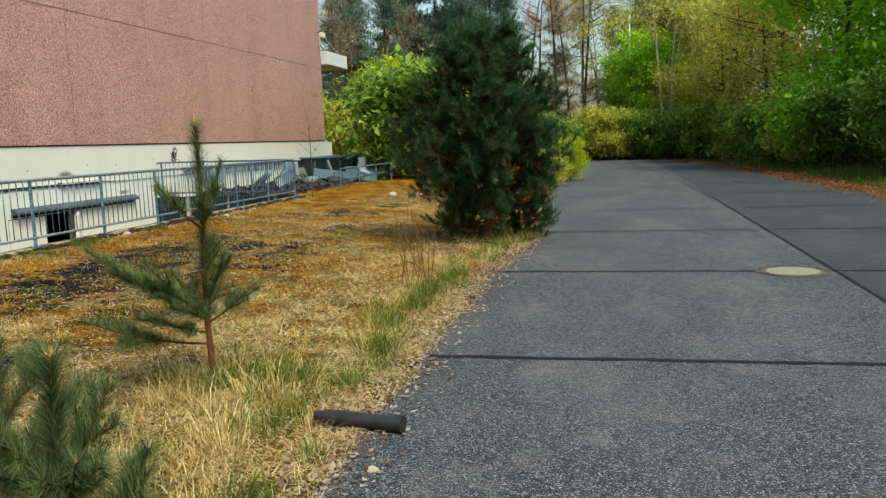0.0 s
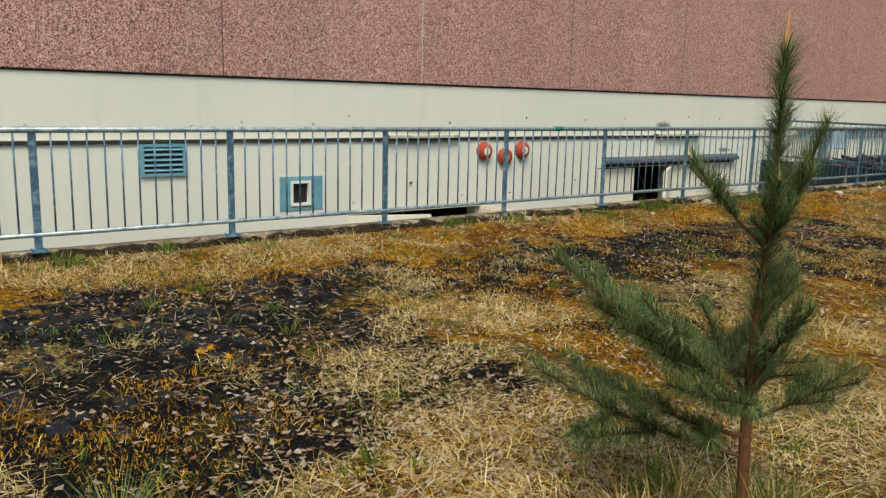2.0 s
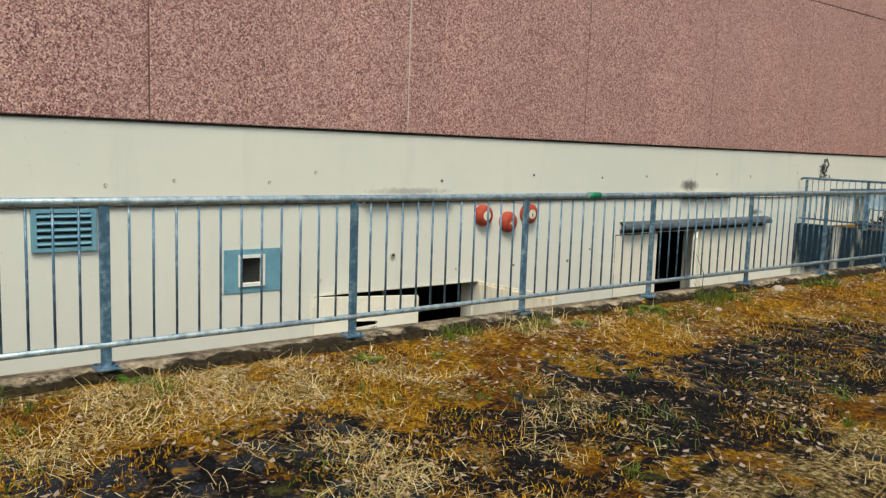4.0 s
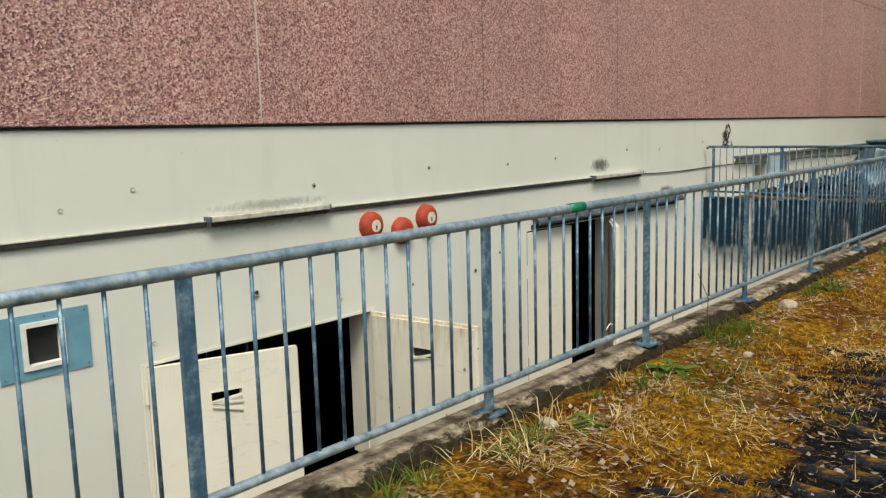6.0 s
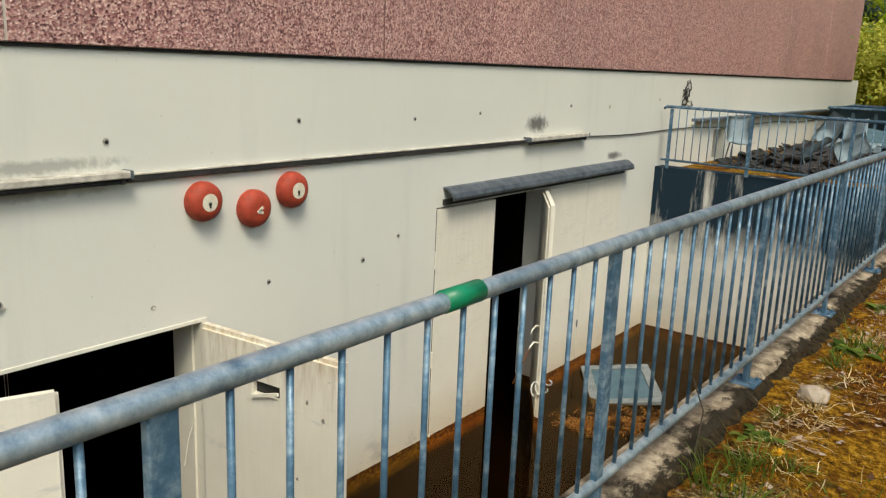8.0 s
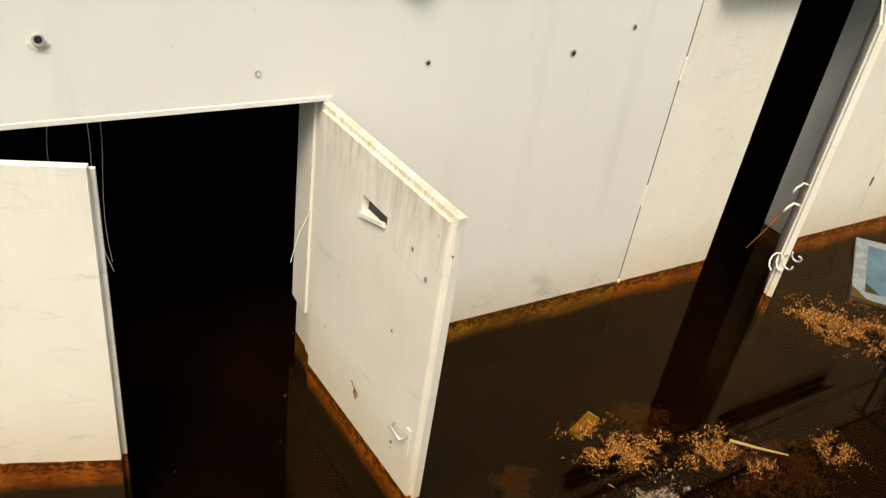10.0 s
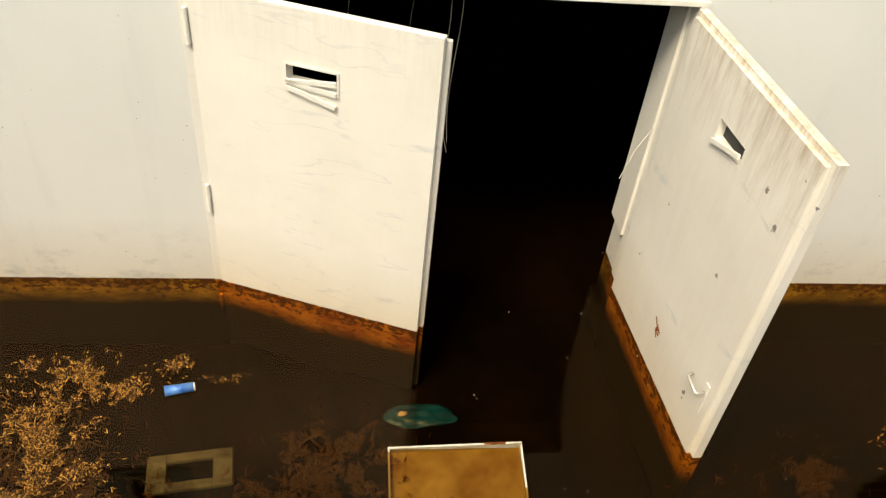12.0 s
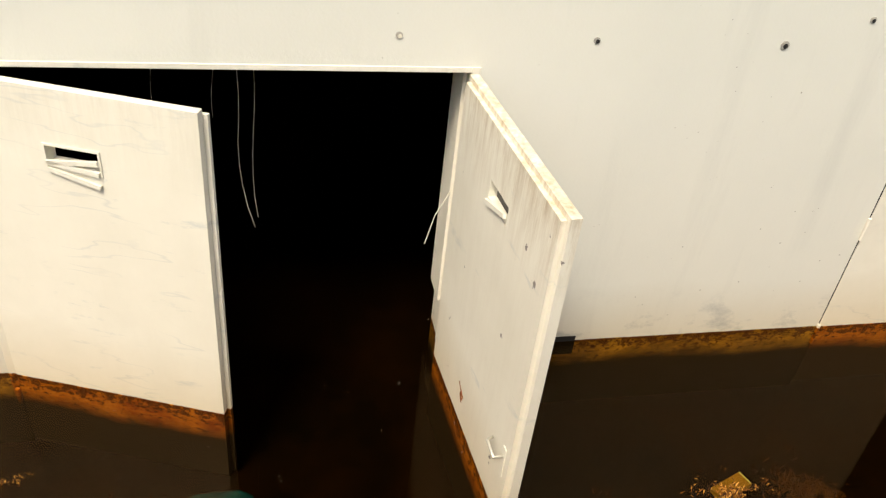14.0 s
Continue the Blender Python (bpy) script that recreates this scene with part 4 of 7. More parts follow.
def wall_bits():
    # broken bracket and screw anchors
    a = thing("wall_bracket", (WALL, 9.13, -0.1), "broken lamp bracket with a black hole", "bracket")
    part("socket", rod(B(), (0, 0, 0), (0.025, 0, 0), 0.03, seg=14), m_plain("grey_socket", (0.3, 0.29, 0.27), (0.5, 0.48, 0.43)), a)
    part("hole", rod(B(), (0.024, 0, 0.005), (0.027, 0, 0.005), 0.019, seg=12), BLACK, a)
    for s in (-1, 1):
        bm = B()
        block(bm, 0.0, 0.008, -0.012, 0.045, -0.008, 0.008, m=Matrix.Translation((0, s * 0.012, -0.045)) @ Euler((s * 0.7 + (math.pi if s < 0 else 0), 0, 0)).to_matrix().to_4x4())
        part("tab", bm, LABEL, a)
    rng = random.Random(8)
    spots = [(8.08, -0.36), (10.2, -0.35), (11.27, -0.355), (12.4, -0.36), (9.9, 0.86), (11.6, 0.95), (7.4, 0.83), (13.1, 0.92), (14.2, 0.95), (17.3, 0.97), (16.2, 1.0), (5.6, 0.8), (6.3, 0.85), (19.0, 1.05), (8.0, 0.95), (3.6, 0.8), (2.0, 0.85), (12.9, -0.2)]
    for y, z in spots:
        k = thing("screw_anchor", (WALL, y, z), "small round screw anchor in the white wall", "screw anchor", "screw anchors in the wall")
        r = rng.uniform(0.018, 0.026)
        part("ring", rod(B(), (-0.002, 0, 0), (0.006, 0, 0), r, seg=12), m_plain("anchor_grey", (0.42, 0.4, 0.35), (0.3, 0.28, 0.25)) if not bpy.data.materials.get("anchor_grey") else bpy.data.materials["anchor_grey"], k)
        part("hole", rod(B(), (0.005, 0.003, -0.004), (0.0075, 0.003, -0.004), r * 0.6, seg=10), BLACK if rng.random() < 0.6 else LABEL, k)
    n = thing("drain_hole", (WALL, 11.49, WATER), "square black drain hole at the water line", "drain hole")
    # raised black slab stands in for the hole's unlit depth
    bm = B()
    block(bm, -0.02, 0.004, -0.09, 0.09, -0.12, 0.045)
    part("hole_shade", bm, BLACK, n)
    # loose wires hanging in the doorway
    wires = [(9.34, 1.42, 0.36, 0.52), (9.43, 1.45, 0.14, 0.68), (8.8, 0.95, 0.0, 1.3), (9.2, 0.9, 0.02, 1.05)]
    for y, L, bend, deep in wires:
        w = thing("loose_wire", (WALL - deep, y, D1[3] + 0.08), "thin pale wire hanging from the door lintel", "wire", "wires hanging in the doorway")
        pts = [(-0.02 * s, 0.03 * math.sin(s * 5) + bend * max(0, s - 0.55) ** 1.4, -L * s) for s in np.linspace(0, 1, 10)]
        part("strand", tube(B(), pts, 0.002, 5), LABEL, w)
    w = thing("loose_wire", (WALL - 0.08, 10.58, -1.35), "thin pale wire sticking out at the jamb", "wire")
    part("strand", tube(B(), [(0, 0, 0), (0.02, -0.08, -0.15), (0.03, -0.13, -0.35)], 0.003, 5), LABEL, w)
    # small marks left on the open leaf
    m = thing("scratch_mark", (-10.85, 10.5, -2.07), "rusty scratch mark on the white door", "scratch")
    bm = B()
    M = Matrix.Rotation(radians(4.5), 4, "Z")
    for k in range(6):
        x0 = rng.uniform(-0.03, 0.03)
        block(bm, x0 - 0.025, x0 + 0.025, 0.0, 0.003, -0.004, 0.004, m=M @ Matrix.Translation((0, 0, rng.uniform(-0.03, 0.03))) @ Euler((0, rng.uniform(-0.2, 1.2), 0)).to_matrix().to_4x4())
    o = part("rust", bm, RUST, m)
    m.matrix_world = pose(-10.83, 10.5345, -2.08)


wall_bits()


def wall_creeper():
    """Withered creeper clinging below the wall's cornice."""
    g = random.Random(31)
    c = thing("withered_creeper", (WALL, 20.0, 1.0), "withered dark creeper clinging to the white wall", "creeper")
    for k in range(9):
        p = Vector((0.012, g.uniform(-0.12, 0.1), g.uniform(-0.05, 0.25)))
        pts = [p]
        for q in range(5):
            p = p + Vector((g.uniform(-0.004, 0.006), g.uniform(-0.1, 0.13), g.uniform(-0.06, 0.1)))
            p.x, p.z = max(0.008, p.x), min(0.43, p.z)
            pts.append(p)
        part("twig", tube(B(), [tuple(v) for v in pts], 0.007, 5), BLACK, c)
        bm = B()
        for v in pts:
            for _ in range(2):
                a = g.uniform(0, 6.28)
                d, e = Vector((0.006, math.cos(a), math.sin(a))) * 0.035, Vector((0.004, -math.sin(a), math.cos(a))) * 0.016
                bm.faces.new([bm.verts.new(v + w) for w in (Vector((0, 0, 0)), d * 0.5 + e, d, d * 0.5 - e)])
        part("dead_leaves", bm, DARK, c)


wall_creeper()


# ---- behind the end rail ----
def shell_chair(x, y, z, rot):
    grey = bpy.data.materials.get("grey_blue_plastic") or m_plain("grey_blue_plastic", (0.42, 0.52, 0.57), (0.3, 0.38, 0.43), 6, 0.5)
    c = thing("shell_chair", (x, y, z), "discarded grey-blue plastic shell chair on the heap", "chair", "discarded chairs on the heap")
    c.matrix_world = pose(x, y, z, *rot)
    bm = B()
    n = 7
    rows = []
    for i in range(2 * n):
        t = i / (2 * n - 1)
        if t < 0.5:
            py, pz = -0.22 + t * 0.84, 0.42 - 0.03 * math.sin(t * 6)
        else:
            py, pz = 0.2 + (t - 0.5) * 0.25, 0.42 + (t - 0.5) * 0.84
        w = 0.21 - 0.04 * abs(t - 0.35)
        rows.append([bm.verts.new((w * s, py - 0.03 * abs(s) ** 2, pz + 0.04 * abs(s) ** 2)) for s in (-1, -0.5, 0, 0.5, 1)])
    for a, b in zip(rows[:-1], rows[1:]):
        for k in range(4):
            bm.faces.new((a[k], a[k + 1], b[k + 1], b[k]))
    bmesh.ops.solidify(bm, geom=bm.faces[:], thickness=0.012)
    part("shell", bm, grey, c, smooth=True)
    for sx in (-1, 1):
        for sy in (-1, 1):
            part("leg", rod(B(), (sx * 0.15, sy * 0.12, 0.41), (sx * 0.2, sy * 0.2, 0.0), 0.011, seg=8), DARK_STEEL, c)


def terrace():
    rng = random.Random(21)
    for x, y, z, rot in ((-11.2, 21.6, -0.12, (0, 0, 30)), (-10.6, 22.3, -0.1, (70, 10, 80)), (-10.9, 23.4, 0.05, (120, 0, 150)), (-10.2, 23.0, -0.05, (15, 60, 10)), (-9.9, 24.2, -0.1, (0, 0, 200)),
                         (-10.5, 24.9, 0.0, (95, 0, 40)), (-9.6, 25.3, -0.05, (0, 80, 120)), (-9.3, 24.5, 0.12, (170, 0, 20)), (-10.9, 25.8, 0.0, (40, 30, 10)), (-9.0, 26.0, -0.1, (0, 0, 100)),
                         (-8.7, 25.0, -0.08, (88, 0, 10)), (-8.3, 26.6, -0.08, (20, 0, 60)), (-9.8, 26.8, 0.0, (100, 20, 270))):
        shell_chair(x, y, z, rot)
    # skip and leaning sheets
    s = thing("steel_skip", (-10.3, 30.0, -0.15), "blue-grey steel skip behind the chair heap", "skip")
    bm = B()
    lo, hi = 0.8, 1.05
    vs = []
    for z, k in ((0.0, lo), (0.95, hi)):
        vs.append([bm.verts.new((sx * k, sy * k * 1.3, z)) for sx, sy in ((-1, -1), (1, -1), (1, 1), (-1, 1))])
    for k in range(4):
        bm.faces.new((vs[0][k], vs[0][(k + 1) % 4], vs[1][(k + 1) % 4], vs[1][k]))
    bm.faces.new(vs[0][::-1])
    bmesh.ops.solidify(bm, geom=bm.faces[:], thickness=0.02)
    part("body", bm, DARK_BLUE, s)
    for sx in (-0.5, 0.0, 0.5):
        bm = B()
        block(bm, sx - 0.04, sx + 0.04, -1.33, -1.24, 0.1, 0.9)
        part("rib", bm, DARK_BLUE, s)
    bm = tube(B(), [(-1.05, -1.37, 0.95), (1.05, -1.37, 0.95), (1.05, 1.37, 0.95), (-1.05, 1.37, 0.95), (-1.05, -1.37, 0.95)], 0.035, 8)
    part("rim", bm, GALV, s)
    for x, y, tilt, w in ((-9.4, 26.9, 62, 1.5), (-8.6, 27.4, 70, 1.1)):
        p = thing("metal_sheet", (x, y, 0), "tilted blue-grey loose sheet of metal", "metal sheet", "loose metal sheets")
        p.matrix_world = pose(x, y, 0.2, tilt - 45, 8, 20)
        bm = B()
        block(bm, -w / 2, w / 2, -0.5, 0.5, -0.01, 0.01, 0.004)
        part("sheet", bm, DARK_BLUE, p)
    # low rubble between the chairs
    bm = B()
    for k in range(420):
        x, y = rng.uniform(-11.4, -8.4), rng.uniform(20.6, 27.6)
        M = Matrix.Translation((x, y, -0.1 + rng.uniform(0, 0.12))) @ Euler((rng.uniform(-0.5, 0.5), rng.uniform(-0.5, 0.5), rng.uniform(0, 3))).to_matrix().to_4x4()
        block(bm, -rng.uniform(0.05, 0.35), rng.uniform(0.05, 0.35), -rng.uniform(0.03, 0.12), rng.uniform(0.03, 0.12), -0.02, 0.02, m=M)
    tagged(part("rubble", bm, DARK), "dark scrap boards scattered under the chairs", "scrap", kind="stuff")
    # second canopy and hatch further along the wall
    c = thing("wall_ledge", (WALL, 20.4, 0.68), "long dark steel ledge along the basement wall", "ledge")
    bm = B()
    block(bm, 0.0, 0.14, 0, 12.0, 0.0, 0.05, 0.006)
    part("hood", bm, DARK_STEEL, c)
    bm = B()
    block(bm, 0.0, 0.05, 0, 12.0, -0.05, 0.0)
    part("rail", bm, LABEL, c)
    # second rail further on
    r = thing("railing", (-7.7, 22.0, 0.0), "pale galvanised tube rail beside the heap", "railing")
    for z in (0.55, 0.25):
        part("tube", tube(B(), [(0, 0.4, z), (0.2, 5.5, z)], 0.024, 8), GALV, r)
    for y in (0.4, 2.1, 3.8, 5.5):
        part("post", rod(B(), (0.2 * y / 5.5, y, -0.15), (0.2 * y / 5.5, y, 0.56), 0.022, seg=8), GALV, r)


terrace()


# ---- north end of the hall ----
def corner_lights():
    c = thing("loading_canopy", (-12.0, 33.4, 4.6), "pale sheet metal canopy at the hall corner", "canopy")
    bm = B()
    block(bm, -2.5, 0.65, -1.0, 1.6, 0.0, 0.55, 0.02)
    part("roof", bm, m_plain("pale_sheet", (0.62, 0.66, 0.64), (0.5, 0.54, 0.52)), c)
    for y in (-0.6, 1.2):
        part("stay", rod(B(), (0.5, y, 0.5), (-0.3, y - 0.4, 1.6), 0.03, seg=8), DARK_STEEL, c)
    f = thing("floodlight", (WALL + 0.04, 31.9, 5.75), "small unlit floodlight on the pink wall", "floodlight")
    bm = B()
    block(bm, 0.18, 0.36, -0.12, 0.12, -0.1, 0.08, 0.01)
    part("head", bm, LABEL, f)
    part("arm", tube(B(), [(0, 0, 0.1), (0.2, 0, 0.12), (0.26, 0, 0.05)], 0.02, 8), DARK_STEEL, f)

    def street_lamp(x, y, z, h, rot):
        s = thing("street_lamp", (x, y, z), "tall grey street lamp in front of the trees", "street lamp", "street lamps")
        s.matrix_world = pose(x, y, z, 0, 0, rot)
        grey = bpy.data.materials.get("lamp_grey") or m_plain("lamp_grey", (0.55, 0.6, 0.58), (0.4, 0.45, 0.44))
        part("pole", rod(B(), (0, 0, 0), (0, 0, h), 0.085, 0.045, seg=12), grey, s, smooth=True)
        part("arm", tube(B(), [(0, 0, h - 0.02), (-0.25, 0, h + 0.15), (-0.7, 0, h + 0.2)], 0.035, 8), grey, s, smooth=True)
        bm = B()
        block(bm, -1.25, -0.6, -0.13, 0.13, h + 0.14, h + 0.28, 0.04)
        part("head", bm, grey, s)
        bm = B()
        block(bm, -1.2, -0.7, -0.1, 0.1, h + 0.11, h + 0.145, 0.01)
        part("lens", bm, LABEL, s)

    street_lamp(-19.3, 60.0, 0.3, 9.2, 20)
    street_lamp(1.5, 55.0, -0.2, 9.6, 0)


corner_lights()


# ---- things on the road and lawn ----
def road_things():
    m = thing("manhole_cover", (2.06, 8.68, ROAD_Z), "round manhole cover with a pale concrete centre", "manhole cover")
    iron = m_plain("worn_iron", (0.09, 0.07, 0.065), (0.16, 0.12, 0.11), 25, 0.6, 0.4)
    for r0, r1, z, mat, nm in ((0.36, 0.395, 0.008, iron, "rim"), (0.285, 0.345, 0.007, iron, "ring"), (0.0, 0.28, 0.006, m_plain("pale_concrete", (0.3, 0.27, 0.2), (0.17, 0.155, 0.12), 22), "plate")):
        bm = B()
        N = 40
        rings = [[bm.verts.new((r * math.cos(a), r * math.sin(a), zz)) for a in np.linspace(0, 2 * math.pi, N, endpoint=False)] for r, zz in ((max(r0, 0.001), z), (r1, z), (r1, -0.01))]
        for p, q in zip(rings[:-1], rings[1:]):
            for k in range(N):
                bm.faces.new((p[k], p[(k + 1) % N], q[(k + 1) % N], q[k]))
        bmesh.ops.recalc_face_normals(bm, faces=bm.faces)
        part(nm, bm, mat, m)
    for k in range(4):
        a = k * math.pi / 2 + 0.4
        part("slot", rod(B(), (0.31 * math.cos(a), 0.31 * math.sin(a), 0.006), (0.31 * math.cos(a), 0.31 * math.sin(a), 0.0095), 0.02, seg=10), BLACK, m)
    # piece of black pipe on the road edge
    p = thing("pipe_piece", (-1.25, 3.6, -0.25), "short piece of black corrugated pipe on the verge", "pipe")
    p.matrix_world = pose(-1.25, 3.5, ROAD_Z + 0.046, 0, 0, -10)
    bm = B()
    xs = np.linspace(-0.26, 0.26, 27)
    rings = []
    for k, x in enumerate(xs):
        r = (0.044 if k % 2 else 0.04) - (0.01 if x < -0.2 else 0)
        rings.append([bm.verts.new((x, r * math.cos(a), r * math.sin(a))) for a in np.linspace(0, 2 * math.pi, 16, endpoint=False)])
    for a, b in zip(rings[:-1], rings[1:]):
        for k in range(16):
            bm.faces.new((a[k], a[(k + 1) % 16], b[(k + 1) % 16], b[k]))
    bmesh.ops.recalc_face_normals(bm, faces=bm.faces)
    part("tube", bm, m_plain("black_plastic_pipe", (0.012, 0.013, 0.016), (0.03, 0.03, 0.034), 15, 0.45), p, smooth=True)
    bm = B()
    rod(bm, (0.255, 0, 0), (0.275, 0, 0), 0.048, seg=16)
    part("rim", bm, BLACK, p)
    rng = random.Random(3)
    stone = m_plain("pale_stone", (0.45, 0.38, 0.3), (0.28, 0.23, 0.17), 15, 0.9)
    for x, y, s in ((-7.42, 10.98, 0.075), (-7.45, 7.8, 0.05), (-7.3, 14.2, 0.06), (-7.35, 15.6, 0.05), (-3.9, 3.2, 0.018), (-7.2, 9.6, 0.03), (-1.0, 2.95, 0.03), (-6.3, 8.3, 0.02), (-5.6, 20.5, 0.12), (-5.0, 21.0, 0.1)):
        st = thing("stone", (x, y, 0), "pale broken stone lying on the mossy ground", "stone", "stones on the lawn")
        st.matrix_world = pose(x, y, ground_height(x, y) + s * 0.35, 0, 0, rng.uniform(0, 360))
        bm = B()
        bmesh.ops.create_icosphere(bm, subdivisions=2, radius=s)
        for v in bm.verts:
            v.co *= 1 + 0.6 * noise.noise(v.co * 9 / (s * 14) + Vector((x, y, 0)))
            v.co.z *= 0.6
        part("rock", bm, stone, st)


road_things()



# ---- plants ----
def frame_axes(d):
    d = d / (np.linalg.norm(d, axis=-1, keepdims=True) + 1e-9)
    ref = np.where(np.abs(d[..., 2:3]) < 0.9, np.array([0, 0, 1.0]), np.array([1.0, 0, 0]))
    u = np.cross(d, ref)
    u /= np.linalg.norm(u, axis=-1, keepdims=True) + 1e-9
    return d, u, np.cross(d, u)


def mesh_np(name, verts, faces):
    """verts (n, 3), faces (m, k) with k the same for all."""
    me = bpy.data.meshes.new(name)
    n, (m, k) = len(verts), faces.shape
    me.vertices.add(n)
    me.vertices.foreach_set("co", np.ascontiguousarray(verts, dtype=np.float32).ravel())
    me.loops.add(m * k)
    me.loops.foreach_set("vertex_index", np.ascontiguousarray(faces, dtype=np.int32).ravel())
    me.polygons.add(m)
    me.polygons.foreach_set("loop_start", np.arange(0, m * k, k, dtype=np.int32))
    me.update(calc_edges=True)
    return me


def leaf_mesh(name, pts, size, rng, flat=0.0, aspect=0.6, spread=0.4):
    """A pointed folded leaf (two triangles) at each point, turned at random."""
    n = len(pts)
    d = rng.normal(size=(n, 3))
    d[:, 2] *= 1 - flat
    d, u, w = frame_axes(d)
    s = size * (1 + spread * rng.uniform(-1, 1, (n, 1)))
    a, c = pts - d * s * 0.5, pts + d * s * 0.5
    b1 = pts + u * s * aspect * 0.5 + w * s * 0.12
    b2 = pts - u * s * aspect * 0.5 + w * s * 0.12
    verts = np.stack([a, b1, c, b2], 1).reshape(-1, 3)
    return mesh_np(name, verts, np.arange(4 * n).reshape(-1, 4))


def needle_mesh(name, origins, dirs, length, width, rng):
    n = len(origins)
    d, u, _ = frame_axes(dirs)
    L = length * (1 + 0.3 * rng.uniform(-1, 1, (n, 1)))
    verts = np.stack([origins + u * width, origins - u * width, origins + d * L], 1).reshape(-1, 3)
    return mesh_np(name, verts, np.arange(3 * n).reshape(-1, 3))


def blade_mesh(name, base, dirs, length, width, rng, droop=0.3):
    """Grass blades of two bent segments."""
    n = len(base)
    d, u, _ = frame_axes(dirs)
    L = length * (1 + 0.45 * rng.uniform(-1, 1, (n, 1)))
    side = rng.normal(size=(n, 3)) * 0.25
    mid = base + d * L * 0.55 + side * L * 0.3
    tip = base + d * L + side * L - np.array([0, 0, 1.0]) * L * droop * rng.uniform(0, 1, (n, 1))
    w = width * (1 + 0.4 * rng.uniform(-1, 1, (n, 1)))
    verts = np.stack([base - u * w, base + u * w, mid + u * w * 0.8, mid - u * w * 0.8, tip], 1).reshape(-1, 3)
    k = np.arange(n)[:, None] * 5
    return mesh_np(name, verts, np.concatenate([k + np.array([[0, 1, 2]]), k + np.array([[0, 2, 3]]), k + np.array([[3, 2, 4]])]))


BARK_PINE = m_plain("reddish_pine_bark", (0.16, 0.07, 0.035), (0.08, 0.045, 0.028), 40, 0.95, 0, 0.6)
BARK = m_plain("grey_brown_bark", (0.12, 0.095, 0.07), (0.06, 0.05, 0.038), 12, 0.95, 0, 0.6)
BARK_PALE = m_plain("pale_birch_bark", (0.55, 0.5, 0.4), (0.3, 0.26, 0.2), 6, 0.9, 0, 0.5)
NEEDLE = m_leaf("pine_needles", (0.012, 0.035, 0.012), (0.05, 0.1, 0.03), (0.16, 0.22, 0.07), (0.32, 0.36, 0.17), trans=0.3)
NEEDLE_DARK = m_leaf("dark_pine_needles", (0.02, 0.055, 0.028), (0.05, 0.115, 0.05), (0.13, 0.22, 0.085))
# distance tone put into the colour: paler and bluer than near needles
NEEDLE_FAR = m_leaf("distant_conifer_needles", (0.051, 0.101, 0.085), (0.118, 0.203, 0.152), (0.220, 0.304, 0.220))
BUD = m_plain("orange_bud", (0.45, 0.22, 0.08), (0.6, 0.38, 0.18), 30)
LEAF_LIME = m_leaf("spring_green_leaves", (0.28, 0.38, 0.015), (0.350, 0.450, 0.015), (0.625, 0.650, 0.031), (0.250, 0.350, 0.019))
LEAF_GREEN = m_leaf("fresh_green_leaves", (0.17, 0.39, 0.025), (0.248, 0.552, 0.033), (0.525, 0.750, 0.056), (0.3, 0.56, 0.04))
LEAF_DARK = m_leaf("dark_green_leaves", (0.070, 0.158, 0.028), (0.211, 0.351, 0.053), (0.421, 0.562, 0.105))
LEAF_OLIVE = m_leaf("olive_spring_leaves", (0.32, 0.34, 0.05), (0.400, 0.420, 0.060), (0.720, 0.660, 0.140), (0.42, 0.46, 0.07))
TWIG = m_leaf("bare_twigs", (0.216, 0.126, 0.082), (0.468, 0.306, 0.216), (0.612, 0.468, 0.342))
STRAW = m_leaf("dry_grass_straw", (0.22, 0.13, 0.035), (0.58, 0.41, 0.14), (0.9, 0.74, 0.4), (0.38, 0.25, 0.075), trans=0.25)
STRAW_PALE = m_leaf("bleached_straw", (0.4, 0.27, 0.1), (0.75, 0.58, 0.3), (0.85, 0.74, 0.48), (0.3, 0.18, 0.06), trans=0.2)
GRASS = m_leaf("green_grass", (0.03, 0.07, 0.006), (0.09, 0.16, 0.015), (0.2, 0.28, 0.04), (0.14, 0.17, 0.025))
LITTER = m_leaf("withered_leaf_litter", (0.1, 0.045, 0.02), (0.3, 0.18, 0.11), (0.5, 0.38, 0.29), (0.62, 0.52, 0.43))
MOSS = m_leaf("orange_moss", (0.04, 0.015, 0.002), (0.3, 0.13, 0.006), (0.75, 0.42, 0.02), (0.16, 0.1, 0.01), trans=0.3)
def m_paver():
    m = material("dark_concrete_pavers", (0.02, 0.02, 0.022), 0.85)
    n = Nodes(m)
    c = n.ramp(n.noise(45, 7, 0.75), (0.35, (0.004, 0.005, 0.008)), (0.55, (0.016, 0.018, 0.023)), (0.68, (0.06, 0.06, 0.065)))
    c = n.mix(n.ramp(n.noise(6, 8, 0.75, seed=3.0), (0.54, 0.0), (0.61, 0.9)), c, (0.2, 0.1, 0.01))
    n.colour(n.mix(0.5, c, n.ramp(n.random(), (0.0, 0.5), (1.0, 1.2)), "MULTIPLY"))
    n.bump(n.noise(60, 6, 0.75), 0.6, 0.006)
    return m


PAVER = m_paver()


def polyline(bm, pts, r0, r1, seg=7):
    n = len(pts) - 1
    sweep(bm, pts, [r0 + (r1 - r0) * k / n for k in range(n + 1)], seg, caps=False)


def curve_points(a, b, sag, n=6):
    a, b = Vector(a), Vector(b)
    return [a.lerp(b, t) + Vector((0, 0, -sag * math.sin(math.pi * t))) for t in np.linspace(0, 1, n)]


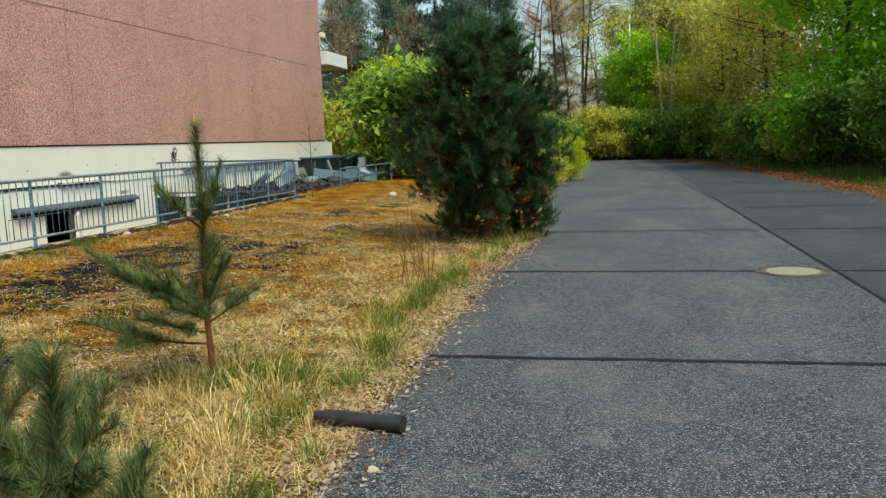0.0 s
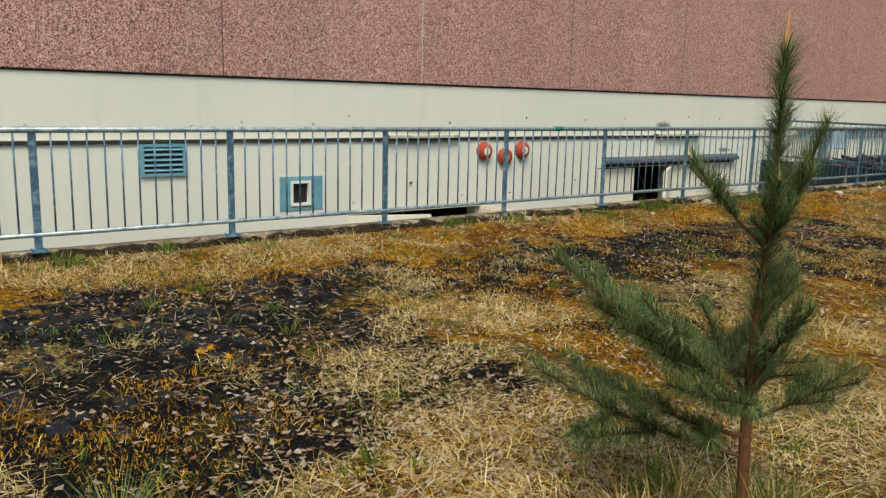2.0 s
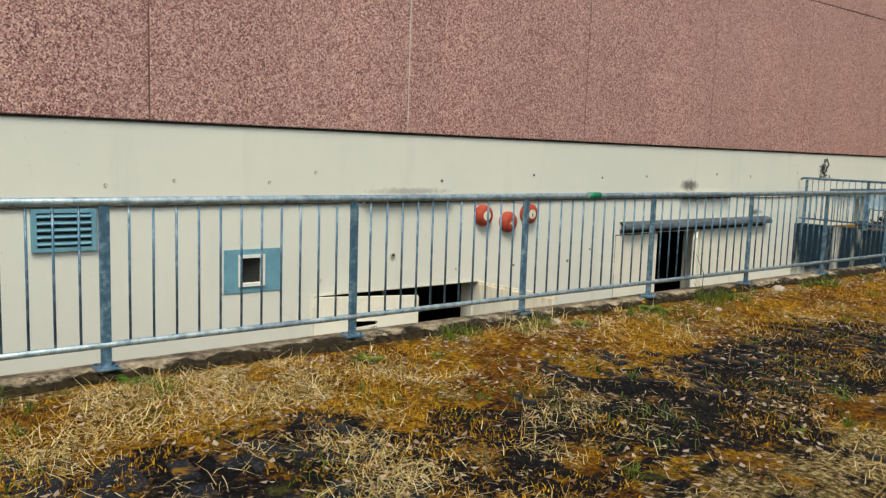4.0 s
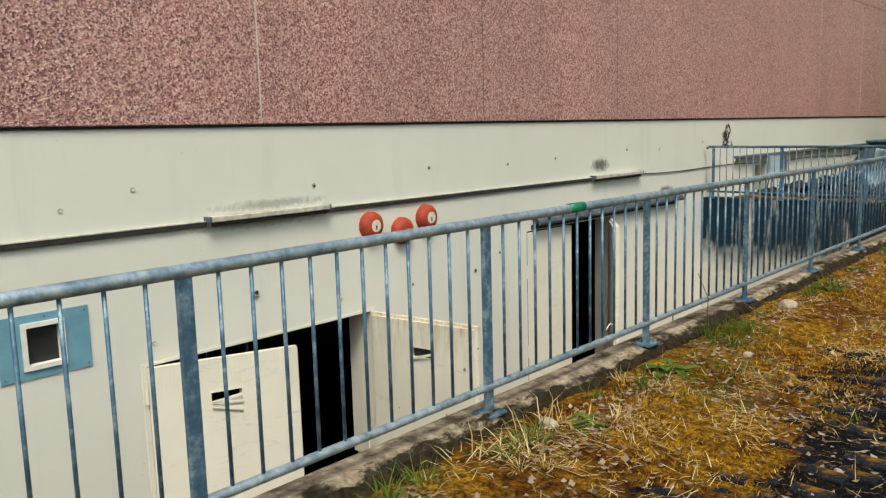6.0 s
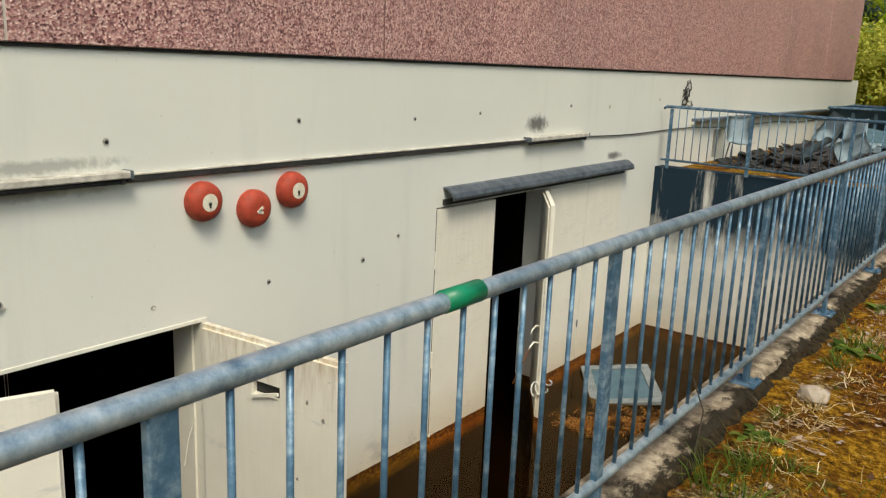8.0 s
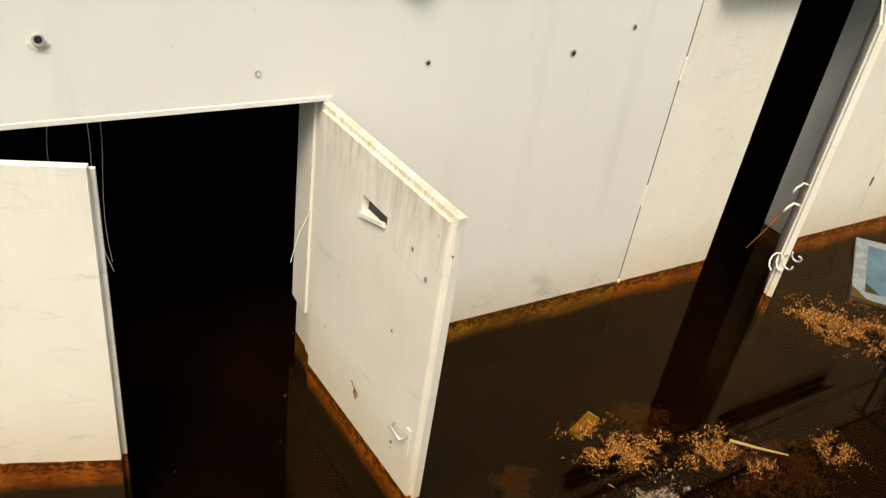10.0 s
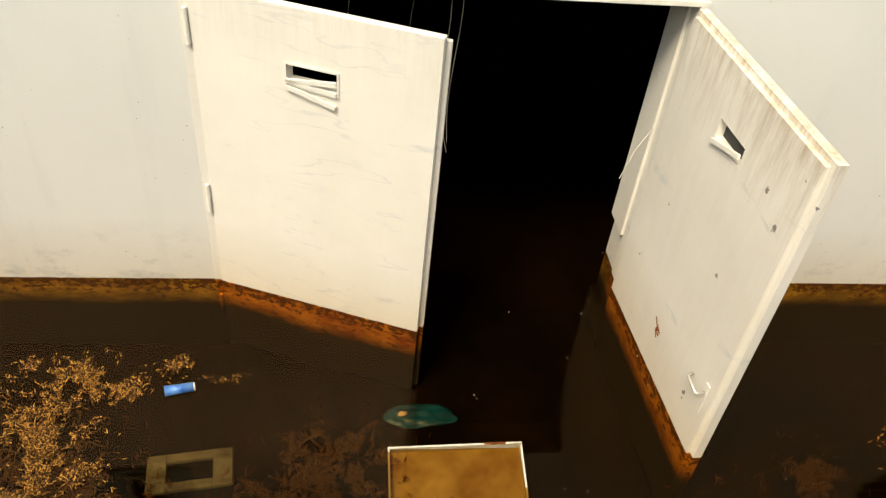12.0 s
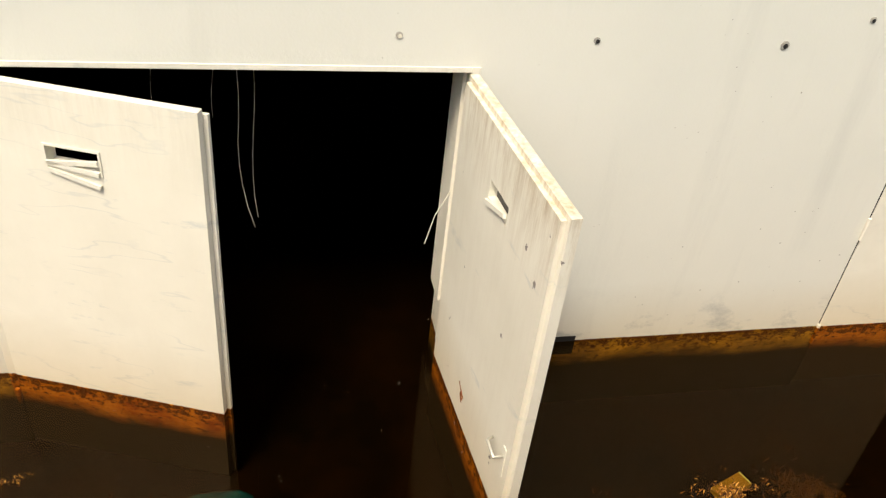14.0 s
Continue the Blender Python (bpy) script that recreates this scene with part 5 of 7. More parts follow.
def pine_sapling(base, height, branches, seed, label, lean=(0, 0), density=1.0):
    """branches: (height on the trunk, end offset x, y, z, bare share)."""
    rng = np.random.default_rng(seed)
    p = thing("pine_sapling", base, label, "pine sapling", "young pines on the lawn")
    bm = B()
    trunk = [Vector((lean[0] * t + 0.012 * math.sin(t * 7 + seed), lean[1] * t + 0.012 * math.cos(t * 6), height * t - 0.02)) for t in np.linspace(0, 1, 9)]
    polyline(bm, trunk, 0.024 * height / 1.7, 0.006, 9)
    part("trunk", bm, BARK_PINE, p)
    org, dirs, size = [], [], []
    twigs = [(trunk[2:], 1.7, 1.0)]
    for h, dx, dy, dz, bare in branches:
        k = h / height * 8
        a = trunk[int(k)].lerp(trunk[min(8, int(k) + 1)], k - int(k))
        pts = curve_points(a, a + Vector((dx, dy, dz)), 0.05 * Vector((dx, dy, dz)).length)
        bm = B()
        polyline(bm, pts, 0.0085, 0.0035, 6)
        part("branch", bm, BARK_PINE, p)
        n = len(pts)
        twigs.append((pts[int(bare * n):], 1.0, 1.0))
        L = Vector((dx, dy, dz)).length
        # side twigs
        if L > 0.3:
            for s in (-1, 1, -1, 1):
                t = rng.uniform(0.35, 0.75)
                q = pts[int(t * (n - 1))]
                side = Vector((-dy * s, dx * s, 0)) * rng.uniform(0.25, 0.5) + Vector((dx, dy, dz)) * rng.uniform(0.15, 0.4)
                e = q + side
                bm = B()
                polyline(bm, [q, q.lerp(e, 0.5), e], 0.005, 0.003, 5)
                part("twig", bm, BARK_PINE, p)
                twigs.append(([q, q.lerp(e, 0.33), q.lerp(e, 0.66), e], 1.0, 1.0))
        tip = pts[-1]
        bm = B()
        d = (pts[-1] - pts[-2]).normalized()
        rod(bm, tip, tip + (d + Vector((0, 0, 0.6))).normalized() * 0.028, 0.004, 0.0015, 6)
        part("bud", bm, BUD, p)
    bm = B()
    rod(bm, trunk[-1], trunk[-1] + Vector((0.004, 0, 0.12 if height > 1.2 else 0.035)), 0.0075, 0.003, 7)
    for a in range(4):
        rod(bm, trunk[-1], trunk[-1] + Vector((0.018 * math.cos(a * 1.6), 0.018 * math.sin(a * 1.6), 0.06 if height > 1.2 else 0.02)), 0.004, 0.002, 5)
    part("bud", bm, BUD, p, "pale orange leading bud")
    for pts, full, _ in twigs:
        for a, b in zip(pts[:-1], pts[1:]):
            L = (b - a).length
            n = int(L * 1600 * density * full)
            t = rng.uniform(0, 1, (n, 1))
            o = np.array(a) * (1 - t) + np.array(b) * t
            axis = np.array((b - a).normalized())
            r = rng.normal(size=(n, 3))
            r -= (r @ axis)[:, None] * axis
            r /= np.linalg.norm(r, axis=1, keepdims=True) + 1e-9
            org.append(o)
            size.append(np.full((n, 1), 0.085 if full == 1 else 0.12))
            dirs.append(axis * rng.uniform(0.3, 1.2 if full == 1 else 0.75, (n, 1)) + r * rng.uniform(0.6, 1.0, (n, 1)) + np.array([0, 0, 0.12]) + rng.normal(size=(n, 3)) * 0.12)
    me = needle_mesh("needles", np.concatenate(org), np.concatenate(dirs), np.concatenate(size), 0.0015, rng)
    part_mesh("needles", me, NEEDLE, p)
    return p


LEFT = np.array([-0.69, -0.73])


def br(h, left, up, depth=0.0, bare=0.15):
    """A branch by how far it reaches to the side along the walk's left, up, and towards the wall."""
    x, y = LEFT * left + np.array([-0.73, 0.69]) * depth
    return (h, x, y, up, bare)


pine_sapling((-2.5, 4.27, -0.29), 1.72, [br(0.52, 0.7, 0.46, 0.05, 0.2), br(0.48, 0.42, 0.42, -0.15, 0.2), br(0.44, 0.55, 0.45, 0.2, 0.2), br(0.28, 0.76, 0.26, 0.1, 0.3), br(0.36, 0.45, 0.22, -0.2, 0.3), br(0.42, -0.33, 0.24, -0.05, 0.2), br(0.5, -0.2, 0.2, 0.2, 0.2), br(0.58, 0.3, 0.12, 0.15, 0.1), br(0.5, 0.1, 0.25, 0.4, 0.3), br(0.47, 0.25, 0.2, -0.35, 0.3),
             br(1.05, 0.27, 0.3, 0.0, 0.35), br(1.08, -0.16, 0.4, 0.02, 0.3), br(1.0, 0.02, 0.3, -0.14, 0.3), br(0.7, -0.12, 0.3, 0.1, 0.2), br(0.55, -0.1, 0.35, -0.15, 0.3)], 3,
             "young pine with long green needles and orange buds")
pine_sapling((-1.5, 1.45, -0.3), 0.98, [br(0.3, 0.3, 0.3), br(0.3, -0.25, 0.35), br(0.4, 0.05, 0.3, 0.25), br(0.6, 0.2, 0.25), br(0.6, -0.18, 0.25, 0.1), br(0.5, 0.0, 0.25, -0.25)], 5,
             "small pine shrub with dense green needles", density=1.3)
pine_sapling((-2.2, 2.02, -0.28), 0.85, [br(0.35, -0.3, 0.3), br(0.35, 0.22, 0.25), br(0.5, -0.2, 0.3, 0.12), br(0.45, 0.0, 0.25, 0.2)], 6, "small pine shrub with forked green shoots", density=1.2)
pine_sapling((-2.3, 1.62, -0.28), 0.9, [br(0.35, -0.25, 0.3), br(0.35, 0.25, 0.3), br(0.55, 0.1, 0.25, -0.2), br(0.5, -0.1, 0.25, 0.2)], 7, "small pine shrub leaning over the bare ground", density=1.2)


def big_pine():
    rng = np.random.default_rng(12)
    p = thing("pine_tree", (-1.8, 12.2, -0.3), "dense dark green pine tree beside the road", "pine tree")
    H = 3.15
    bm = B()
    trunk = [Vector((0.05 * math.sin(t * 4), 0.04 * math.cos(t * 5), H * t)) for t in np.linspace(0, 1, 10)]
    polyline(bm, trunk, 0.085, 0.015, 10)
    part("trunk", bm, BARK_PINE, p)
    org, dirs = [], []

    def shoot(q, axis, m, size):
        axis = axis / np.linalg.norm(axis)
        s = rng.uniform(0, 1, (m, 1))
        r = rng.normal(size=(m, 3))
        r -= (r @ axis)[:, None] * axis
        r /= np.linalg.norm(r, axis=1, keepdims=True) + 1e-9
        org.append(q[None] + axis[None] * s * size)
        dirs.append(axis[None] * rng.uniform(0.3, 1.0, (m, 1)) + r * 0.9)

    for k in range(118):
        t = 0.05 + 0.93 * (k + rng.random()) / 118
        full = 1.3 * (1 - max(0, t - 0.42) / 0.66) ** 0.75 * (0.5 + 0.5 * min(1, t / 0.3))
        reach = full * rng.uniform(0.62, 1.08) + 0.08
        az = k * 2.4 + rng.normal() * 0.35
        a = Vector((0, 0, H * t))
        e = a + Vector((reach * math.cos(az), reach * math.sin(az), reach * rng.uniform(0.1, 0.38) - (0.16 if t < 0.2 else 0)))
        pts = curve_points(a, e, 0.07 * reach, 5)
        bm = B()
        polyline(bm, pts, 0.018, 0.006, 5)
        out = np.array([math.cos(az), math.sin(az), 0.0])
        shoot(np.array(e), out + np.array([0, 0, 0.8]) + rng.normal(size=3) * 0.2, 110, 0.2)
        for j in range(int(9 + reach * 17)):
            s = rng.uniform(0.12, 1.0) ** 0.7
            i = min(3, int(s * 4))
            f = pts[i].lerp(pts[i + 1], s * 4 - i)
            side = Vector(out + rng.normal(size=3) * 0.9 + np.array([0, 0, 0.35])).normalized() * rng.uniform(0.12, 0.36)
            polyline(bm, [f, f + side], 0.006, 0.003, 4)
            shoot(np.array(f + side * 0.7), np.array(side.normalized()) + np.array([0, 0, 0.55]), 80, rng.uniform(0.12, 0.2))
        part("branch", bm, BARK_PINE, p)
    for dx, dy, dz in ((0.1, 0, 0.12), (-0.2, 0.05, -0.02), (0.32, 0.0, -0.12), (0, 0, 0.2)):
        shoot(np.array([dx, dy, H + dz - 0.15]), np.array([dx * 0.3, dy, 1.0]), 130, 0.28)
    me = needle_mesh("crown", np.concatenate(org), np.concatenate(dirs), 0.105, 0.005, rng)
    part_mesh("crown", me, NEEDLE_DARK, p)


big_pine()


def tree_proto(name, label, cat, height, crown_r, crown_lo, n_leaf, leaf, leaf_mat, bark, seed, trunk_r=0.14, squash=1.0, clumps=60, group="trees beyond the road", stems=1, bare=0):
    rng = np.random.default_rng(seed)
    t = thing(name, (0, 0, 0), label, cat, group)
    bm = B()
    tips = []
    for s in range(stems):
        ox, oy = (rng.normal() * 0.25, rng.normal() * 0.25) if stems > 1 else (0, 0)
        lx, ly = rng.normal() * 0.08 * height * (1 if stems > 1 else 0.4), rng.normal() * 0.08 * height * (1 if stems > 1 else 0.4)
        trunk = [Vector((ox + lx * u * u + 0.1 * math.sin(u * 5 + s), oy + ly * u * u, height * 0.93 * u - 0.1)) for u in np.linspace(0, 1, 8)]
        polyline(bm, trunk, trunk_r, trunk_r * 0.18, 7)
        for k in range(int(26 / stems) + 5):
            u = rng.uniform(max(0.08, crown_lo / height * 0.7), 0.98)
            q = trunk[min(6, int(u * 7))].lerp(trunk[min(7, int(u * 7) + 1)], u * 7 - int(u * 7))
            az = rng.uniform(0, 2 * math.pi)
            span = crown_r * (1.05 - 0.6 * abs(u - 0.5)) * rng.uniform(0.55, 1.0)
            e = q + Vector((span * math.cos(az), span * math.sin(az), span * rng.uniform(0.1, 0.7)))
            polyline(bm, curve_points(q, e, 0.05 * span, 4), trunk_r * 0.3, trunk_r * 0.06, 5)
            tips.append(np.array(e))
            for _ in range(2):
                f = q.lerp(e, rng.uniform(0.4, 0.8))
                g = f + Vector(rng.normal(size=3)) * 0.35 * span * 0.6
                polyline(bm, [f, g], trunk_r * 0.12, trunk_r * 0.04, 4)
                tips.append(np.array(g))
    part("trunk", bm, bark, t)
    cs = list(tips)
    while len(cs) < clumps:
        z = rng.uniform(crown_lo, height)
        f = (z - crown_lo) / (height - crown_lo)
        r = crown_r * math.sqrt(max(0.05, 1 - (2 * f - 0.9) ** 2 * 0.8)) * math.sqrt(rng.random())
        a = rng.uniform(0, 2 * math.pi)
        cs.append(np.array([r * math.cos(a), r * math.sin(a), z]))
    cs = np.array(cs)
    w = rng.uniform(0.3, 1.0, len(cs))
    idx = rng.choice(len(cs), n_leaf, p=w / w.sum())
    pts = cs[idx] + rng.normal(size=(n_leaf, 3)) * (crown_r * 0.17) * np.array([1, 1, 0.7 * squash])
    pts = pts[pts[:, 2] > 0.05]
    part_mesh("crown", leaf_mesh("crown", pts, leaf, rng), leaf_mat, t)
    if bare:
        o = cs[rng.choice(len(cs), bare)] + rng.normal(size=(bare, 3)) * 0.3
        d = rng.normal(size=(bare, 3)) * 0.5 + np.array([0, 0, 0.8])
        part_mesh("twigs", needle_mesh("twigs", o, d, 0.9, 0.008, rng), TWIG, t)
    return t


def conifer_proto(height, seed, label):
    rng = np.random.default_rng(seed)
    t = thing("pine_tree", (0, 0, 0), label, "pine tree", "tall pines at the wood's edge")
    bm = B()
    polyline(bm, [Vector((0.15 * math.sin(u * 3), 0.1 * math.cos(u * 4), height * u - 0.1)) for u in np.linspace(0, 1, 8)], 0.19, 0.03, 8)
    pts = []
    for k in range(90):
        u = rng.uniform(0.12, 1.0)
        reach = 2.9 * (1.02 - u) ** 0.6 * rng.uniform(0.5, 1.05)
        az = rng.uniform(0, 2 * math.pi)
        a = Vector((0, 0, height * u))
        e = a + Vector((reach * math.cos(az), reach * math.sin(az), reach * rng.uniform(-0.25, 0.2)))
        polyline(bm, [a, e], 0.035, 0.008, 4)
        m = int(50 + reach * 60)
        s = rng.uniform(0.2, 1.0, (m, 1))
        pts.append(np.array(a) * (1 - s) + np.array(e) * s + rng.normal(size=(m, 3)) * np.array([0.3, 0.3, 0.18]))
    part("trunk", bm, BARK_PINE, t)
    pts = np.concatenate(pts)
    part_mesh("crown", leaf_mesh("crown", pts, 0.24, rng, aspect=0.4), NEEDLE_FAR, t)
    return t


def plant_woods():
    rng = random.Random(40)
    lime = tree_proto("deciduous_tree", "broad tree with yellow-green spring leaves", "tree", 7.2, 3.0, 0.6, 11000, 0.25, LEAF_LIME, BARK, 51, clumps=160)
    green = tree_proto("deciduous_tree", "full tree with fresh green leaves", "tree", 10.5, 3.1, 0.7, 14000, 0.24, LEAF_GREEN, BARK, 52, clumps=190)
    olive = tree_proto("deciduous_tree", "loose tree with olive spring leaves", "tree", 10.0, 2.9, 0.9, 8000, 0.21, LEAF_OLIVE, BARK, 53, clumps=120, stems=2, bare=700)
    pale = tree_proto("birch_tree", "slender pale birch with thin spring leaves", "birch tree", 11.5, 2.0, 1.8, 4200, 0.2, LEAF_OLIVE, BARK_PALE, 54, trunk_r=0.1, clumps=90, stems=3, bare=900)
    bare = tree_proto("bare_tree", "bare brown tree with thin upright twigs", "tree", 12.0, 2.2, 3.0, 500, 0.14, LEAF_OLIVE, BARK, 55, trunk_r=0.12, clumps=90, stems=2, bare=2600)
    bush = tree_proto("bush", "dark green bush at the edge of the wood", "bush", 2.6, 1.6, 0.15, 7000, 0.2, LEAF_DARK, BARK, 56, trunk_r=0.04, clumps=90, stems=4, group="bushes along the wood")
    bush2 = tree_proto("bush", "yellowish green bush at the edge of the wood", "bush", 3.0, 1.7, 0.15, 6000, 0.2, LEAF_OLIVE, BARK, 57, trunk_r=0.04, clumps=90, stems=4, group="bushes along the wood")
    con = conifer_proto(15.0, 58, "tall grey-green pine in the wood")

    def put(proto, spots):
        first = True
        for x, y, s in spots:
            m = pose(x, y, ground_height(x, y), 0, 0, rng.uniform(0, 360))
            if first:
                proto.scale = (s, s, s)
                proto.matrix_world = m @ Matrix.Diagonal((s, s, s, 1))
                first = False
            else:
                q = copy_thing(proto, m)
                q.scale = (s, s, s)

    put(lime, [(-11.7, 44.6, 0.8), (-16.5, 42, 0.6), (3.5, 57, 1.05), (-1.2, 28.0, 0.2), (12.5, 30, 0.95)])
    put(green, [(8.9, 33.0, 1.05), (11.4, 28.5, 0.95), (13.5, 36.5, 1.1), (1.9, 56, 0.75), (3.0, 54, 0.7), (15.5, 25.5, 0.9), (-9.5, 52, 0.55), (-6.5, 42.0, 0.5), (18, 31, 1.0)])
    put(olive, [(11.2, 23.5, 0.8), (6.5, 47, 0.95), (8.0, 41.5, 1.0), (13.6, 20.5, 0.9), (10.5, 46, 1.1), (4.8, 62, 1.0), (17, 22, 1.0), (20, 27, 1.1), (8.5, 56, 1.1), (-5.0, 50, 0.5)])
    put(pale, [(3.8, 52, 1.0), (5.6, 54.5, 1.05), (1.0, 58, 0.95), (7.0, 51, 1.0), (-0.5, 63, 1.05), (9.8, 38.5, 0.9), (12.2, 26.5, 0.8)])
    put(bare, [(6.2, 57.5, 1.1), (8.2, 60, 1.15), (-3.2, 58, 1.1), (-5.0, 60, 1.1), (-1.6, 61, 1.2), (4.4, 66, 1.2), (11, 55, 1.15), (-14, 55, 1.0), (-17, 50, 0.9)])
    put(bush, [(-7.5, 29.0, 1.5), (-6.3, 31.5, 1.35), (2.8, 50.5, 1.0), (4.3, 51, 0.9), (5.4, 48, 1.1), (6.9, 43, 0.9), (7.4, 38, 1.0), (8.0, 31, 1.0), (9.0, 26.5, 1.0), (9.6, 23, 1.0), (10.5, 20, 1.0), (11.4, 17.5, 1.0), (-2.5, 50, 0.9), (-4.5, 47, 1.0), (-7.5, 44, 1.0), (-9.8, 41.5, 1.1), (12.5, 24.5, 1.2), (14, 19, 1.1), (-8.6, 34, 0.9), (-9.8, 37.5, 0.8)])
    put(bush2, [(1.0, 51.5, 1.0), (-0.8, 52.5, 1.0), (3.4, 53.5, 1.2), (7.0, 46, 1.1), (8.3, 35, 0.9), (-13.5, 40, 1.1), (-11.0, 39.0, 0.9), (-1.7, 25.5, 0.35), (-5.5, 33, 0.6), (10.6, 24.5, 0.9), (13, 16.5, 1.0)])
    spots = []
    for k in range(20):
        q = (-24 + k * 1.75 + rng.uniform(-0.7, 0.7), 58 + rng.uniform(0, 16), rng.uniform(0.85, 1.2))
        if not -6.5 < q[0] < 1.5:
            spots.append(q)
    spots += [(-13.0, 56, 1.0), (-11.0, 58, 1.1), (-8.0, 57, 1.0), (-6.5, 55, 0.8), (-4.0, 66, 0.8), (-20.5, 53, 1.1), (-17.5, 55, 1.15), (-23, 60, 1.2), (-15.3, 60, 1.2), (0.5, 68, 0.7), (-10.0, 62, 1.2), (-13.5, 50, 0.8), (-9.5, 55, 0.9), (-18.5, 47, 0.85), (16, 48, 1.1), (20, 40, 1.1), (24, 32, 1.1)]
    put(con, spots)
    # rows behind and beside, outside the view, so that light and reflections are closed in
    put(copy_thing(green, pose(22, 5, 0.5)), [(22, 5, 1.0), (21, 12, 1.1), (20, -4, 1.1), (17, -14, 1.0), (8, -22, 1.1), (-2, -24, 1.0)])
    # a bare limb reaching into the lane
    t = thing("bare_limb_tree", (9.6, 18.0, 0), "thin tree with a bare limb over the road", "tree")
    bm = B()
    z0 = ground_height(9.6, 18.0)
    polyline(bm, [Vector((0, 0, z0)), Vector((0.1, 0.1, 2.0)), Vector((-0.1, 0.2, 4.2)), Vector((0.1, 0.2, 6.0))], 0.09, 0.04, 7)
    polyline(bm, curve_points((0, 0.2, 4.3), (-3.3, 0.6, 3.55), -0.2, 7), 0.04, 0.01, 6)
    for k, (f, dx, dz) in enumerate(((0.4, -0.8, 0.5), (0.6, -0.7, -0.4), (0.75, -0.6, 0.35))):
        a = Vector((-3.3 * f, 0.2 + 0.4 * f, 4.3 - 0.75 * f + 0.15))
        polyline(bm, [a, a + Vector((dx, 0.2, dz))], 0.012, 0.004, 5)
    part("trunk", bm, BARK, t)


plant_woods()


# ---- lawn ----
def scatter(n, rng, x0, x1, y0, y1, keep):
    out = []
    total = 0
    while total < n:
        p = np.stack([rng.uniform(x0, x1, 40000), rng.uniform(y0, y1, 40000)], 1)
        k = np.array([keep(x, y) for x, y in p])
        p = p[rng.uniform(0, 1, len(p)) < k]
        out.append(p)
        total += len(p)
    p = np.concatenate(out)[:n]
    z = np.array([ground_height(x, y) for x, y in p])
    return np.column_stack([p, z])


def n2(x, y, s, seed):
    return noise.noise((x * s, y * s, seed))


def edge_of_lawn(y):
    return road_left(y)


def straw_keep(x, y):
    if x > edge_of_lawn(y) + 0.05:
        return 0
    near = min(1, max(0, (9 - y) / 6)) * 0.6 + 0.4
    near *= 0.25 if y < 1.2 else 1
    k = -0.02 + 0.6 * min(1, max(0, (x + 4.6) / 2.2)) + 1.7 * n2(x, y, 0.9, 3) + 1.3 * n2(x, y, 2.6, 6) + 0.4 * (x < -6.8) + 1.1 * math.exp(-((x + 3.5) ** 2 + (y - 4.1) ** 2) / 1.3)
    k -= 0.85 * math.exp(-((x + 4.7) ** 2 + (y - 2.9) ** 2) / 1.8) + 0.4 * min(1, max(0, -4.6 - x)) * min(1, max(0, (y - 5.5) / 2))
    return max(0.02, min(1, k)) * near


